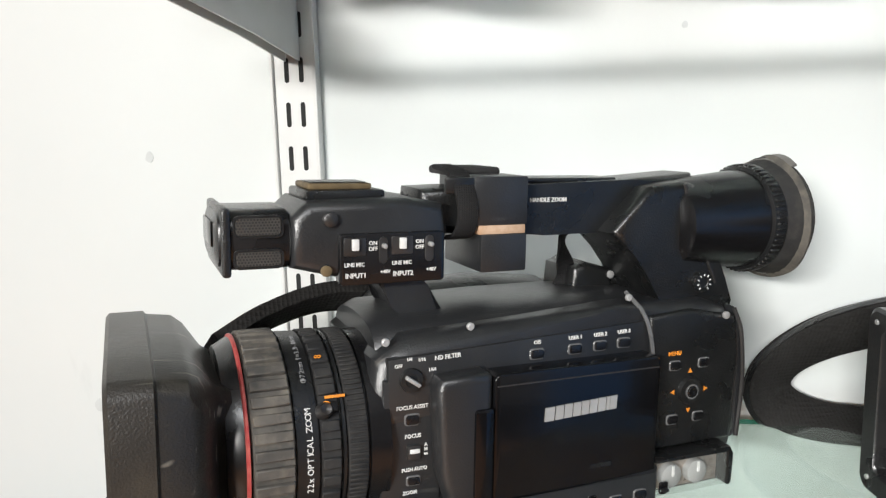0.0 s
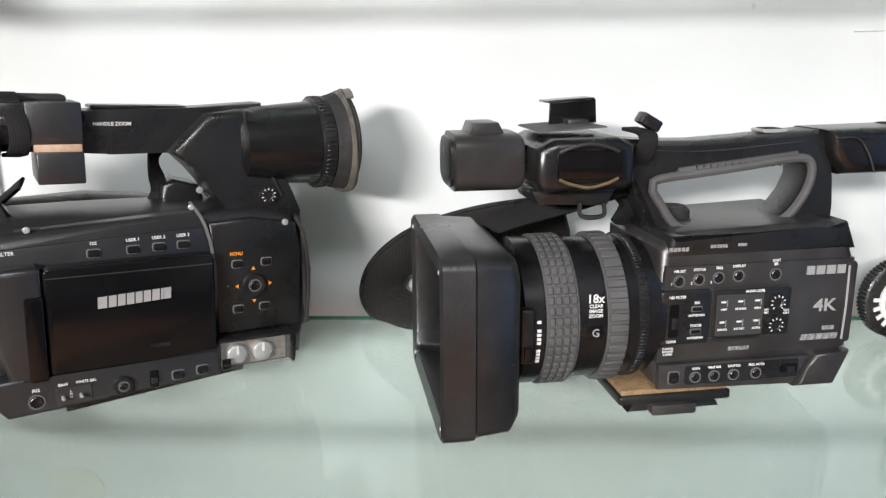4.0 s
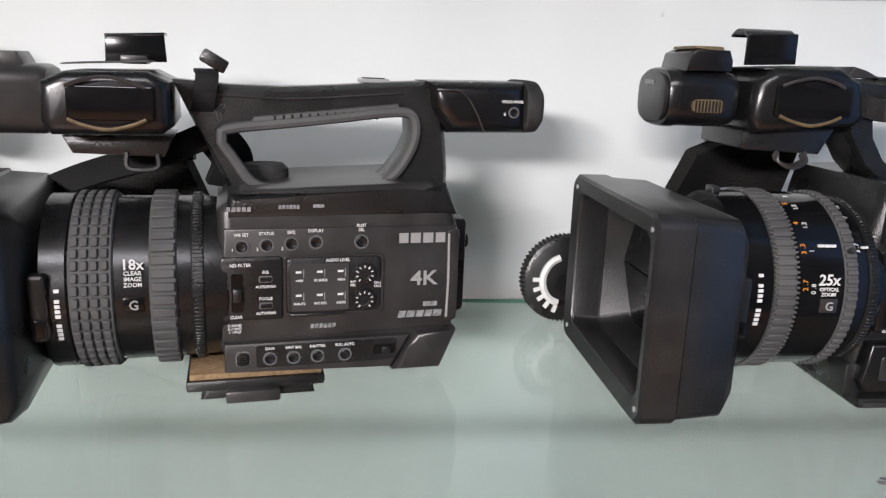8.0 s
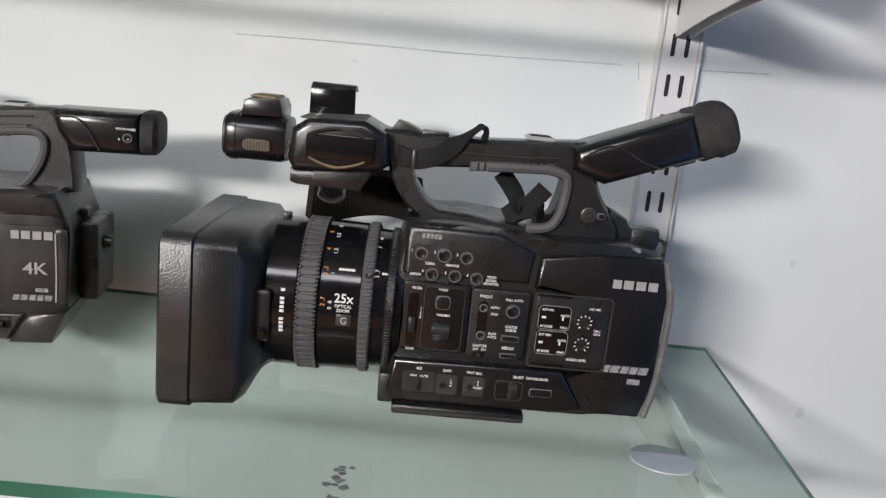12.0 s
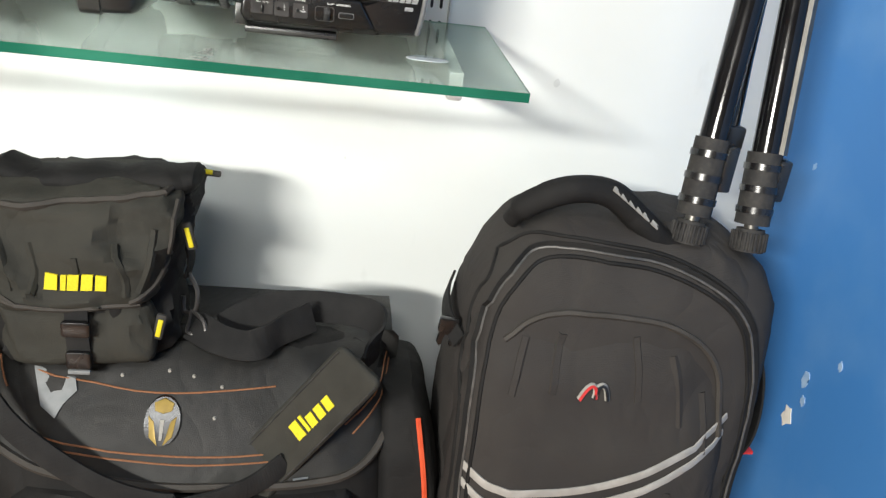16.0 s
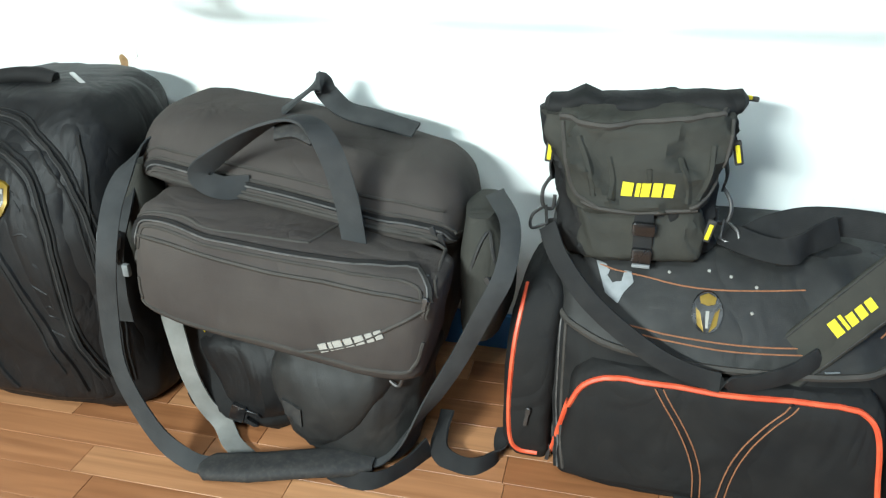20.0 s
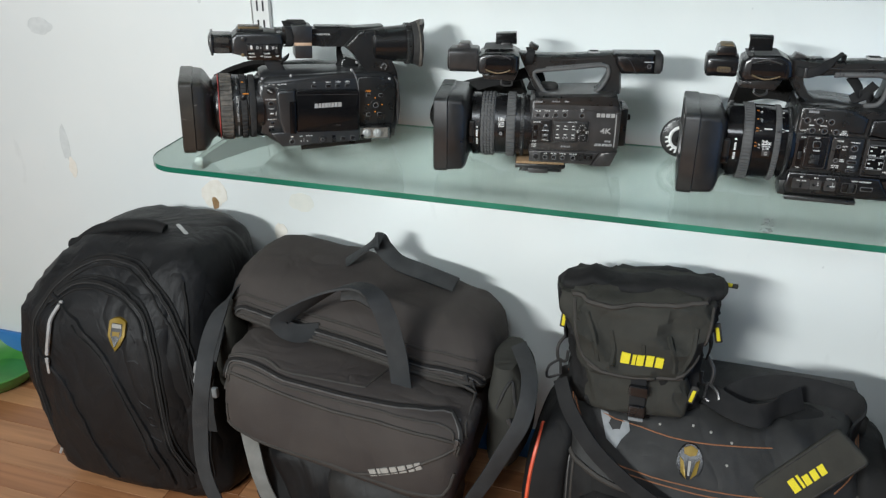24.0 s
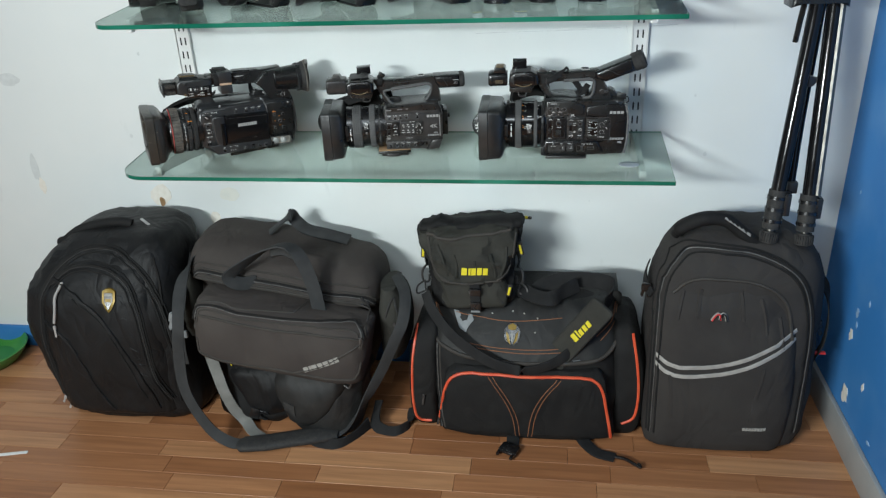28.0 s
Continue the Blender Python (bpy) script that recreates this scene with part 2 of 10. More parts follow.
def creases(ma, size, height, stretch=(1, 1, 0.6)):
    """Adds soft folds and sharp creases of cloth to a material's relief."""
    n, l = ma.node_tree.nodes, ma.node_tree.links
    b = n["Principled BSDF"]
    co, mp, no, rg = n.new("ShaderNodeTexCoord"), n.new("ShaderNodeMapping"), n.new("ShaderNodeTexNoise"), n.new("ShaderNodeMath")
    mp.inputs["Scale"].default_value = stretch
    mp.inputs["Rotation"].default_value = (0.3, 0.5, 0.2)
    no.inputs["Scale"].default_value, no.inputs["Detail"].default_value, no.inputs["Distortion"].default_value = 1 / size, 2.5, 1.0
    l.new(co.outputs["Object"], mp.inputs[0])
    l.new(mp.outputs[0], no.inputs["Vector"])
    half = n.new("ShaderNodeMath")
    half.operation, half.inputs[1].default_value = "SUBTRACT", 0.5
    rg.operation = "ABSOLUTE"
    l.new(no.outputs["Fac"], half.inputs[0])
    l.new(half.outputs[0], rg.inputs[0])
    bp = n.new("ShaderNodeBump")
    bp.inputs["Strength"].default_value, bp.inputs["Distance"].default_value = 0.8, height
    l.new(rg.outputs[0], bp.inputs["Height"])
    if b.inputs["Normal"].links:
        l.new(b.inputs["Normal"].links[0].from_socket, bp.inputs["Normal"])
    l.new(bp.outputs[0], b.inputs["Normal"])
    return ma


def weave(ma, size, strength):
    """Adds a woven or ribbed relief to a material."""
    t = ma.node_tree
    n, l = t.nodes, t.links
    co, ck = n.new("ShaderNodeTexCoord"), n.new("ShaderNodeTexVoronoi")
    ck.inputs["Scale"].default_value = 1 / size
    ck.inputs["Randomness"].default_value = 0.15
    l.new(co.outputs["Object"], ck.inputs["Vector"])
    bp = n.new("ShaderNodeBump")
    bp.inputs["Strength"].default_value, bp.inputs["Distance"].default_value = strength, 0.001
    l.new(ck.outputs["Distance"], bp.inputs["Height"])
    b = n["Principled BSDF"]
    if b.inputs["Normal"].links:
        l.new(b.inputs["Normal"].links[0].from_socket, bp.inputs["Normal"])
    l.new(bp.outputs[0], b.inputs["Normal"])
    return ma


def glass_material(name, tint, gloss=0.05, mirror=True, dust=0.0):
    """Clear sheet glass: it lets light through with a tint, mirrors at a slant and carries a film of dust."""
    ma = bpy.data.materials.new(name)
    ma.use_nodes = True
    n, l = ma.node_tree.nodes, ma.node_tree.links
    n.remove(n["Principled BSDF"])
    tr = n.new("ShaderNodeBsdfTransparent")
    tr.inputs[0].default_value = (*tint, 1)
    last = tr.outputs[0]
    if dust:
        df, mx, co, no, mr = n.new("ShaderNodeBsdfDiffuse"), n.new("ShaderNodeMixShader"), n.new("ShaderNodeTexCoord"), n.new("ShaderNodeTexNoise"), n.new("ShaderNodeMapRange")
        df.inputs[0].default_value = (0.62, 0.66, 0.63, 1)
        no.inputs["Scale"].default_value, no.inputs["Detail"].default_value, no.inputs["Distortion"].default_value = 9.0, 7, 1.2
        mr.inputs["From Min"].default_value, mr.inputs["From Max"].default_value = 0.3, 0.75
        mr.inputs["To Min"].default_value, mr.inputs["To Max"].default_value = dust * 0.6, dust * 1.7
        l.new(co.outputs["Object"], no.inputs["Vector"])
        l.new(no.outputs["Fac"], mr.inputs["Value"])
        l.new(mr.outputs[0], mx.inputs[0])
        l.new(last, mx.inputs[1])
        l.new(df.outputs[0], mx.inputs[2])
        last = mx.outputs[0]
    if mirror:
        gl, mx, fr = n.new("ShaderNodeBsdfGlossy"), n.new("ShaderNodeMixShader"), n.new("ShaderNodeFresnel")
        gl.inputs["Roughness"].default_value = gloss
        fr.inputs[0].default_value = 1.45
        l.new(fr.outputs[0], mx.inputs[0])
        l.new(last, mx.inputs[1])
        l.new(gl.outputs[0], mx.inputs[2])
        last = mx.outputs[0]
    l.new(last, n["Material Output"].inputs[0])
    return ma


def wall_material(name, base, stain, chalk):
    ma = material(name, base, 0.62, 0, stain, 0.6, 1.9, 90, 0.10, 0.22, chalk, 0.45)
    n, l = ma.node_tree.nodes, ma.node_tree.links
    co, mp, sc = n.new("ShaderNodeTexCoord"), n.new("ShaderNodeMapping"), n.new("ShaderNodeTexNoise")
    mp.inputs["Scale"].default_value = (1.0, 1.0, 0.35)
    sc.inputs["Scale"].default_value, sc.inputs["Detail"].default_value = 17, 9
    l.new(co.outputs["Object"], mp.inputs[0])
    l.new(mp.outputs[0], sc.inputs["Vector"])
    r = n.new("ShaderNodeMapRange")
    r.inputs["From Min"].default_value, r.inputs["From Max"].default_value, r.inputs["To Max"].default_value = 0.66, 0.80, 0.30
    l.new(sc.outputs["Fac"], r.inputs["Value"])
    b = n["Principled BSDF"]
    mx = n.new("ShaderNodeMixRGB")
    l.new(b.inputs["Base Color"].links[0].from_socket, mx.inputs["Color1"])
    mx.inputs["Color2"].default_value = (base[0] * 0.55, base[1] * 0.55, base[2] * 0.56, 1)
    l.new(r.outputs[0], mx.inputs["Fac"])
    l.new(mx.outputs[0], b.inputs["Base Color"])
    return ma


WALL = wall_material("pale_blue_wall_paint", (0.695, 0.725, 0.72), (0.745, 0.77, 0.755), (0.78, 0.785, 0.77))
BLUE = wall_material("deep_blue_wall_paint", (0.035, 0.17, 0.46), (0.05, 0.21, 0.52), (0.15, 0.32, 0.58))
DIM = material("pale_plain_wall", (0.36, 0.355, 0.345), 0.8, 0, (0.42, 0.415, 0.405), 0.5, 2, 100, 0.05)
SKIRT = material("grey_skirting_paint", (0.30, 0.31, 0.31), 0.55, 0, (0.36, 0.36, 0.35), 0.5, 9, 200, 0.1)
WHITE_METAL = material("white_coated_steel", (0.74, 0.74, 0.73), 0.38, 0, (0.68, 0.68, 0.66), 0.5, 14, 300, 0.04)
DARK_GAP = material("dark_slot", (0.02, 0.02, 0.02), 0.9, 0, None, 0.5, 30, 100, 0)


def slab_material(name, tint, dust):
    """A face of a solid glass slab, with a thin film of dust."""
    ma = bpy.data.materials.new(name)
    ma.use_nodes = True
    n, l = ma.node_tree.nodes, ma.node_tree.links
    n.remove(n["Principled BSDF"])
    gl, df, mx, co, no, mr = n.new("ShaderNodeBsdfGlass"), n.new("ShaderNodeBsdfDiffuse"), n.new("ShaderNodeMixShader"), n.new("ShaderNodeTexCoord"), n.new("ShaderNodeTexNoise"), n.new("ShaderNodeMapRange")
    gl.inputs["Color"].default_value, gl.inputs["Roughness"].default_value, gl.inputs["IOR"].default_value = (*tint, 1), 0.03, 1.48
    df.inputs[0].default_value = (0.50, 0.54, 0.52, 1)
    no.inputs["Scale"].default_value, no.inputs["Detail"].default_value, no.inputs["Distortion"].default_value = 9.0, 8, 1.2
    mr.inputs["From Min"].default_value, mr.inputs["From Max"].default_value = 0.3, 0.75
    mr.inputs["To Min"].default_value, mr.inputs["To Max"].default_value = dust * 0.5, dust * 1.8
    l.new(co.outputs["Object"], no.inputs["Vector"])
    l.new(no.outputs["Fac"], mr.inputs["Value"])
    l.new(mr.outputs[0], mx.inputs[0])
    l.new(gl.outputs[0], mx.inputs[1])
    l.new(df.outputs[0], mx.inputs[2])
    l.new(mx.outputs[0], n["Material Output"].inputs[0])
    return ma


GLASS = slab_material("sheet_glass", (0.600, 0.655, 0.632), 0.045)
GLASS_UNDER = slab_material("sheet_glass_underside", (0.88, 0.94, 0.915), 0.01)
GLASS_EDGE = material("green_glass_edge", (0.012, 0.115, 0.072), 0.12, 0, (0.03, 0.19, 0.125), 0.5, 7, 60, 0.03)
CLEAR = glass_material("clear_plastic", (0.93, 0.94, 0.94), 0.12, False, 0.05)
BLACK = material("black_moulded_plastic", (0.0095, 0.0100, 0.0103), 0.29, 0, (0.0138, 0.0145, 0.0149), 0.5, 40, 900, 0.32, 0.15, (0.12, 0.11, 0.095), 0.050, spec=0.8)
BLACK_SMOOTH = material("smooth_black_plastic", (0.0065, 0.0065, 0.0072), 0.26, 0, (0.0094, 0.0094, 0.0104), 0.5, 25, 900, 0.05, 0.15, (0.11, 0.10, 0.09), 0.030, spec=0.75)
BLACK_GLOSS = material("glossy_black_plastic", (0.0047, 0.0047, 0.0055), 0.14, 0, (0.0078, 0.0078, 0.0086), 0.5, 18, 300, 0.03, 0.15, (0.1, 0.1, 0.09), 0.030, spec=0.50)
RUBBER = material("black_rubber", (0.0273, 0.0273, 0.0279), 0.68, 0, (0.0423, 0.0411, 0.0396), 0.5, 60, 900, 0.2, 0.12, (0.2, 0.18, 0.15), 0.120, spec=0.20)
# worn rubber of the focus ring; also paints the light on the eyecup flap
WORN_OR_LIT_RUBBER = material("worn_or_lit_grey_rubber", (0.0630, 0.0594, 0.0540), 0.7, 0, (0.1350, 0.1215, 0.1035), 0.5, 55, 900, 0.25, 0.14, (0.3, 0.26, 0.2), 0.4)
FLAP_RUBBER = material("pale_grey_flap_rubber", (0.17, 0.16, 0.15), 0.6, 0, (0.22, 0.21, 0.195), 0.5, 40, 900, 0.2, spec=0.35)
GREY_RUBBER = material("dark_grey_rubber_grip", (0.0841, 0.0841, 0.0841), 0.62, 0, (0.1097, 0.1097, 0.1076), 0.5, 40, 1500, 0.15, spec=0.30)
SATIN = material("dark_metallic_paint", (0.0450, 0.0428, 0.0420), 0.32, 0.4, (0.0744, 0.0705, 0.0695), 0.5, 30, 2500, 0.08, spec=0.7)
HOOD = material("grained_black_hood_plastic", (0.0130, 0.0130, 0.0135), 0.31, 0, (0.0217, 0.0217, 0.0226), 0.5, 22, 800, 0.25, 0.15, (0.16, 0.15, 0.13), 0.080, spec=0.85)


def scratched(ma, colour, scale, amount):
    """Adds thin pale scratches and rubbed spots to a material."""
    n, l = ma.node_tree.nodes, ma.node_tree.links
    b = n["Principled BSDF"]
    co, vo, no, warp, mx = n.new("ShaderNodeTexCoord"), n.new("ShaderNodeTexNoise"), n.new("ShaderNodeTexNoise"), n.new("ShaderNodeMapping"), n.new("ShaderNodeMixRGB")
    warp.inputs["Scale"].default_value, warp.inputs["Rotation"].default_value = (0.5, 9.0, 2.0), (0.5, 0.9, 0.35)
    vo.inputs["Scale"].default_value, vo.inputs["Detail"].default_value, vo.inputs["Distortion"].default_value = scale, 1.0, 0.4
    no.inputs["Scale"].default_value, no.inputs["Detail"].default_value = scale * 0.6, 6
    l.new(co.outputs["Object"], warp.inputs[0])
    l.new(warp.outputs[0], vo.inputs["Vector"])
    l.new(co.outputs["Object"], no.inputs["Vector"])
    thin, spots, both = n.new("ShaderNodeMapRange"), n.new("ShaderNodeMapRange"), n.new("ShaderNodeMath")
    thin.inputs["From Min"].default_value, thin.inputs["From Max"].default_value = 0.66, 0.74
    spots.inputs["From Min"].default_value, spots.inputs["From Max"].default_value, spots.inputs["To Max"].default_value = 0.42, 0.62, amount
    l.new(vo.outputs["Fac"], thin.inputs["Value"])
    l.new(no.outputs["Fac"], spots.inputs["Value"])
    both.operation = "MULTIPLY"
    l.new(thin.outputs[0], both.inputs[0])
    l.new(spots.outputs[0], both.inputs[1])
    l.new(both.outputs[0], mx.inputs["Fac"])
    l.new(b.inputs["Base Color"].links[0].from_socket, mx.inputs["Color1"])
    mx.inputs["Color2"].default_value = (*colour, 1)
    l.new(mx.outputs[0], b.inputs["Base Color"])
    return ma


HOOD_WORN = scratched(material("scratched_brown_black_hood", (0.0260, 0.0235, 0.0200), 0.36, 0, (0.0377, 0.0341, 0.0290), 0.5, 16, 800, 0.4, 0.15, (0.10, 0.085, 0.06), 0.25, spec=0.6), (0.36, 0.33, 0.27), 42.0, 0.9)
GRAPHITE = scratched(material("worn_graphite_plastic", (0.0190, 0.0198, 0.0212), 0.34, 0, (0.0275, 0.0287, 0.0307), 0.5, 14, 900, 0.22, 0.15, (0.12, 0.115, 0.10), 0.10, spec=0.85), (0.22, 0.21, 0.19), 30.0, 0.5)
RIM = material("glossy_grey_rim", (0.13, 0.13, 0.132), 0.26, 0.1, (0.17, 0.17, 0.17), 0.5, 60, 900, 0.05)
INK = material("white_print", (0.82, 0.82, 0.80), 0.5, 0, (0.7, 0.7, 0.68), 0.5, 400, 900, 0)
INK_DIM = material("faded_grey_print", (0.3240, 0.3240, 0.3240), 0.5, 0, (0.1620, 0.1620, 0.1620), 0.5, 400, 900, 0)
SILVER = material("silver_trim", (0.4752, 0.4752, 0.4680), 0.32, 0.25, (0.4032, 0.4032, 0.3960), 0.5, 60, 900, 0.05)
ORANGE = material("orange_print", (0.75, 0.26, 0.03), 0.5, 0, None, 0.5, 200, 900, 0)
REDLINE = material("worn_red_ring", (0.42, 0.05, 0.05), 0.45, 0, (0.5, 0.12, 0.1), 0.5, 200, 900, 0.05)
BRASS = material("worn_brass", (0.20, 0.145, 0.075), 0.5, 0.3, (0.12, 0.085, 0.045), 0.5, 120, 900, 0.15)
SKINNY = material("peeled_tan_tape", (0.5, 0.32, 0.2), 0.6, 0, (0.62, 0.45, 0.32), 0.5, 160, 900, 0.2)
LENS = material("coated_lens_glass", (0.0040, 0.0040, 0.0060), 0.04, 0, (0.0080, 0.0060, 0.0100), 0.5, 30, 300, 0, coat=1.0)
CORK = material("worn_cork", (0.27, 0.17, 0.085), 0.85, 0, (0.36, 0.24, 0.13), 0.5, 160, 900, 0.5, 0.12, (0.08, 0.05, 0.03), 0.7)
WEBBING = weave(material("black_webbing", (0.0145, 0.0145, 0.0151), 0.8, 0, (0.0217, 0.0217, 0.0217), 0.5, 30, 900, 0.1, spec=0.20), 0.0014, 0.5)
GREY_WEBBING = weave(material("grey_webbing", (0.0256, 0.0270, 0.0280), 0.72, 0, (0.0372, 0.0382, 0.0391), 0.5, 30, 900, 0.1, spec=0.35), 0.0014, 0.4)
PALE_WEBBING = weave(material("pale_grey_webbing", (0.1980, 0.1980, 0.1860), 0.75, 0, (0.1560, 0.1560, 0.1440), 0.5, 30, 900, 0.1), 0.0014, 0.4)
MESH_PAD = weave(material("charcoal_mesh_cloth", (0.0200, 0.0190, 0.0180), 0.85, 0, (0.0275, 0.0260, 0.0250), 0.5, 20, 900, 0.1, spec=0.20), 0.003, 0.9)
NYLON = weave(material("black_nylon_cloth", (0.0109, 0.0109, 0.0113), 0.72, 0, (0.0172, 0.0168, 0.0164), 0.5, 9, 700, 0.25, 0.15, (0.09, 0.085, 0.075), 0.060, spec=0.18), 0.0012, 0.35)
NYLON_BROWN = weave(material("brown_black_nylon_cloth", (0.0494, 0.0426, 0.0397), 0.8, 0, (0.0659, 0.0578, 0.0526), 0.5, 8, 700, 0.25, 0.15, (0.10, 0.09, 0.08), 0.050, spec=0.15), 0.0013, 0.35)
NYLON_CHARCOAL = weave(material("charcoal_nylon_cloth", (0.0348, 0.0319, 0.0306), 0.8, 0, (0.0465, 0.0434, 0.0407), 0.5, 8, 700, 0.25, 0.15, (0.10, 0.09, 0.08), 0.050, spec=0.15), 0.0013, 0.35)
NYLON_SHEEN = weave(material("shiny_black_nylon_cloth", (0.0090, 0.0092, 0.0098), 0.48, 0, (0.0137, 0.0139, 0.0147), 0.5, 9, 500, 0.3, 0.15, (0.09, 0.085, 0.08), 0.050, spec=0.22), 0.0012, 0.3)
OLIVE = weave(material("charcoal_canvas", (0.0270, 0.0270, 0.0232), 0.75, 0, (0.0404, 0.0394, 0.0337), 0.5, 12, 700, 0.3, 0.15, (0.13, 0.12, 0.10), 0.080, spec=0.20), 0.0012, 0.35)
LEATHERETTE = material("black_leatherette", (0.0155, 0.0155, 0.0155), 0.55, 0, (0.0233, 0.0233, 0.0224), 0.5, 14, 800, 0.5, 0.15, (0.16, 0.15, 0.14), 0.080, spec=0.30)
TRIM = weave(material("grey_brown_cloth_trim", (0.0433, 0.0398, 0.0355), 0.7, 0, (0.0571, 0.0518, 0.0467), 0.5, 25, 900, 0.2, spec=0.25), 0.0014, 0.4)
TEETH = material("grey_zip_teeth", (0.0800, 0.0800, 0.0784), 0.45, 0.2, (0.1280, 0.1240, 0.1200), 0.5, 90, 900, 0.2)
PIPING = material("orange_red_piping", (0.62, 0.075, 0.03), 0.45, 0, (0.72, 0.12, 0.05), 0.5, 40, 600, 0.1)
STITCH = material("rust_stitching", (0.22, 0.09, 0.04), 0.8, 0, (0.3, 0.13, 0.06), 0.5, 300, 900, 0.2)
YELLOW = material("yellow_embroidery", (0.72, 0.62, 0.02), 0.7, 0, (0.62, 0.52, 0.01), 0.5, 500, 1500, 0.4)
PALE_PRINT = material("pale_grey_embroidery", (0.36, 0.35, 0.32), 0.7, 0, (0.28, 0.27, 0.25), 0.5, 500, 1500, 0.4)
REFLECT = material("grey_reflective_band", (0.34, 0.33, 0.31), 0.5, 0.1, (0.42, 0.41, 0.39), 0.5, 60, 900, 0.1)
PATCH_LIGHT = material("grey_vinyl_tab", (0.2280, 0.2400, 0.2460), 0.5, 0, (0.1800, 0.1920, 0.1980), 0.5, 60, 700, 0.1)
GOLD = material("yellow_badge_enamel", (0.2091, 0.1369, 0.0114), 0.35, 0.3, (0.1711, 0.1065, 0.0076), 0.5, 100, 700, 0.1)
RED = material("red_print", (0.5, 0.03, 0.03), 0.5, 0, None, 0.5, 200, 900, 0)
PLASTER = material("bare_filler_plaster", (0.80, 0.77, 0.70), 0.85, 0, (0.74, 0.70, 0.62), 0.5, 60, 400, 0.5)
RAW = material("brown_wall_hole", (0.30, 0.19, 0.09), 0.9, 0, (0.22, 0.13, 0.06), 0.5, 120, 400, 0.6)
PENCIL = material("pencil_line", (0.46, 0.47, 0.48), 0.8, 0, None, 0.5, 200, 400, 0)
FROST = material("frosted_disc", (0.52, 0.56, 0.58), 0.35, 0, (0.45, 0.49, 0.52), 0.5, 60, 300, 0.1)
LCD = material("grey_green_display", (0.20, 0.22, 0.15), 0.18, 0, (0.24, 0.26, 0.18), 0.5, 40, 300, 0)
CARD = material("dark_brown_card", (0.0315, 0.0252, 0.0210), 0.6, 0, (0.0385, 0.0315, 0.0280), 0.5, 30, 300, 0.1, spec=0.30)
GREEN = material("green_plastic", (0.04, 0.20, 0.03), 0.35, 0, (0.07, 0.26, 0.05), 0.5, 12, 200, 0.1)
ALU = material("scuffed_aluminium", (0.1980, 0.1920, 0.1740), 0.4, 0.85, (0.1500, 0.1440, 0.1320), 0.5, 50, 900, 0.1)


def wood_material():
    """Laminate strips: the tone differs from strip to strip, with long grain."""
    ma = bpy.data.materials.new("orange_brown_laminate")
    ma.use_nodes = True
    n, l = ma.node_tree.nodes, ma.node_tree.links
    b = n["Principled BSDF"]
    info, co, mp, no = n.new("ShaderNodeObjectInfo"), n.new("ShaderNodeTexCoord"), n.new("ShaderNodeMapping"), n.new("ShaderNodeTexNoise")
    mp.inputs["Scale"].default_value = (3.0, 60.0, 1.0)
    shift = n.new("ShaderNodeVectorMath")
    shift.operation = "ADD"
    comb = n.new("ShaderNodeCombineXYZ")
    mul = n.new("ShaderNodeMath")
    mul.operation, mul.inputs[1].default_value = "MULTIPLY", 37.0
    l.new(info.outputs["Random"], mul.inputs[0])
    l.new(mul.outputs[0], comb.inputs[0])
    l.new(co.outputs["Object"], shift.inputs[0])
    l.new(comb.outputs[0], shift.inputs[1])
    l.new(shift.outputs[0], mp.inputs[0])
    l.new(mp.outputs[0], no.inputs["Vector"])
    no.inputs["Scale"].default_value, no.inputs["Detail"].default_value, no.inputs["Distortion"].default_value = 1.0, 7, 0.6
    tone, grain, mx = n.new("ShaderNodeValToRGB"), n.new("ShaderNodeValToRGB"), n.new("ShaderNodeMixRGB")
    e = tone.color_ramp.elements
    e[0].color, e[1].color = (0.30, 0.130, 0.054, 1), (0.52, 0.280, 0.138, 1)
    mid = tone.color_ramp.elements.new(0.5)
    mid.color = (0.405, 0.192, 0.088, 1)
    g = grain.color_ramp.elements
    g[0].position, g[1].position = 0.3, 0.7
    g[0].color, g[1].color = (0.62, 0.55, 0.5, 1), (1.08, 1.05, 1.0, 1)
    l.new(info.outputs["Random"], tone.inputs[0])
    l.new(no.outputs["Fac"], grain.inputs[0])
    mx.blend_type, mx.inputs[0].default_value = "MULTIPLY", 0.75
    l.new(tone.outputs[0], mx.inputs[1])
    l.new(grain.outputs[0], mx.inputs[2])
    l.new(mx.outputs[0], b.inputs["Base Color"])
    b.inputs["Roughness"].default_value = 0.36
    bp = n.new("ShaderNodeBump")
    bp.inputs["Strength"].default_value, bp.inputs["Distance"].default_value = 0.08, 0.001
    l.new(no.outputs["Fac"], bp.inputs["Height"])
    l.new(bp.outputs[0], b.inputs["Normal"])
    return ma


for cloth, size, height in ((NYLON, 0.11, 0.014), (NYLON_BROWN, 0.13, 0.012), (NYLON_CHARCOAL, 0.13, 0.012), (NYLON_SHEEN, 0.10, 0.016), (OLIVE, 0.09, 0.010), (LEATHERETTE, 0.12, 0.010)):
    creases(cloth, size, height)
WOOD = wood_material()


# ---- the room ----
XL, XR, YF, YB, H = -2.2, 1.767, -4.0, 0.0, 2.8


def structure(name, bm, material, label, category, smooth=True):
    return solo(name, bm, material, label, category, kind="structure", smooth=smooth)


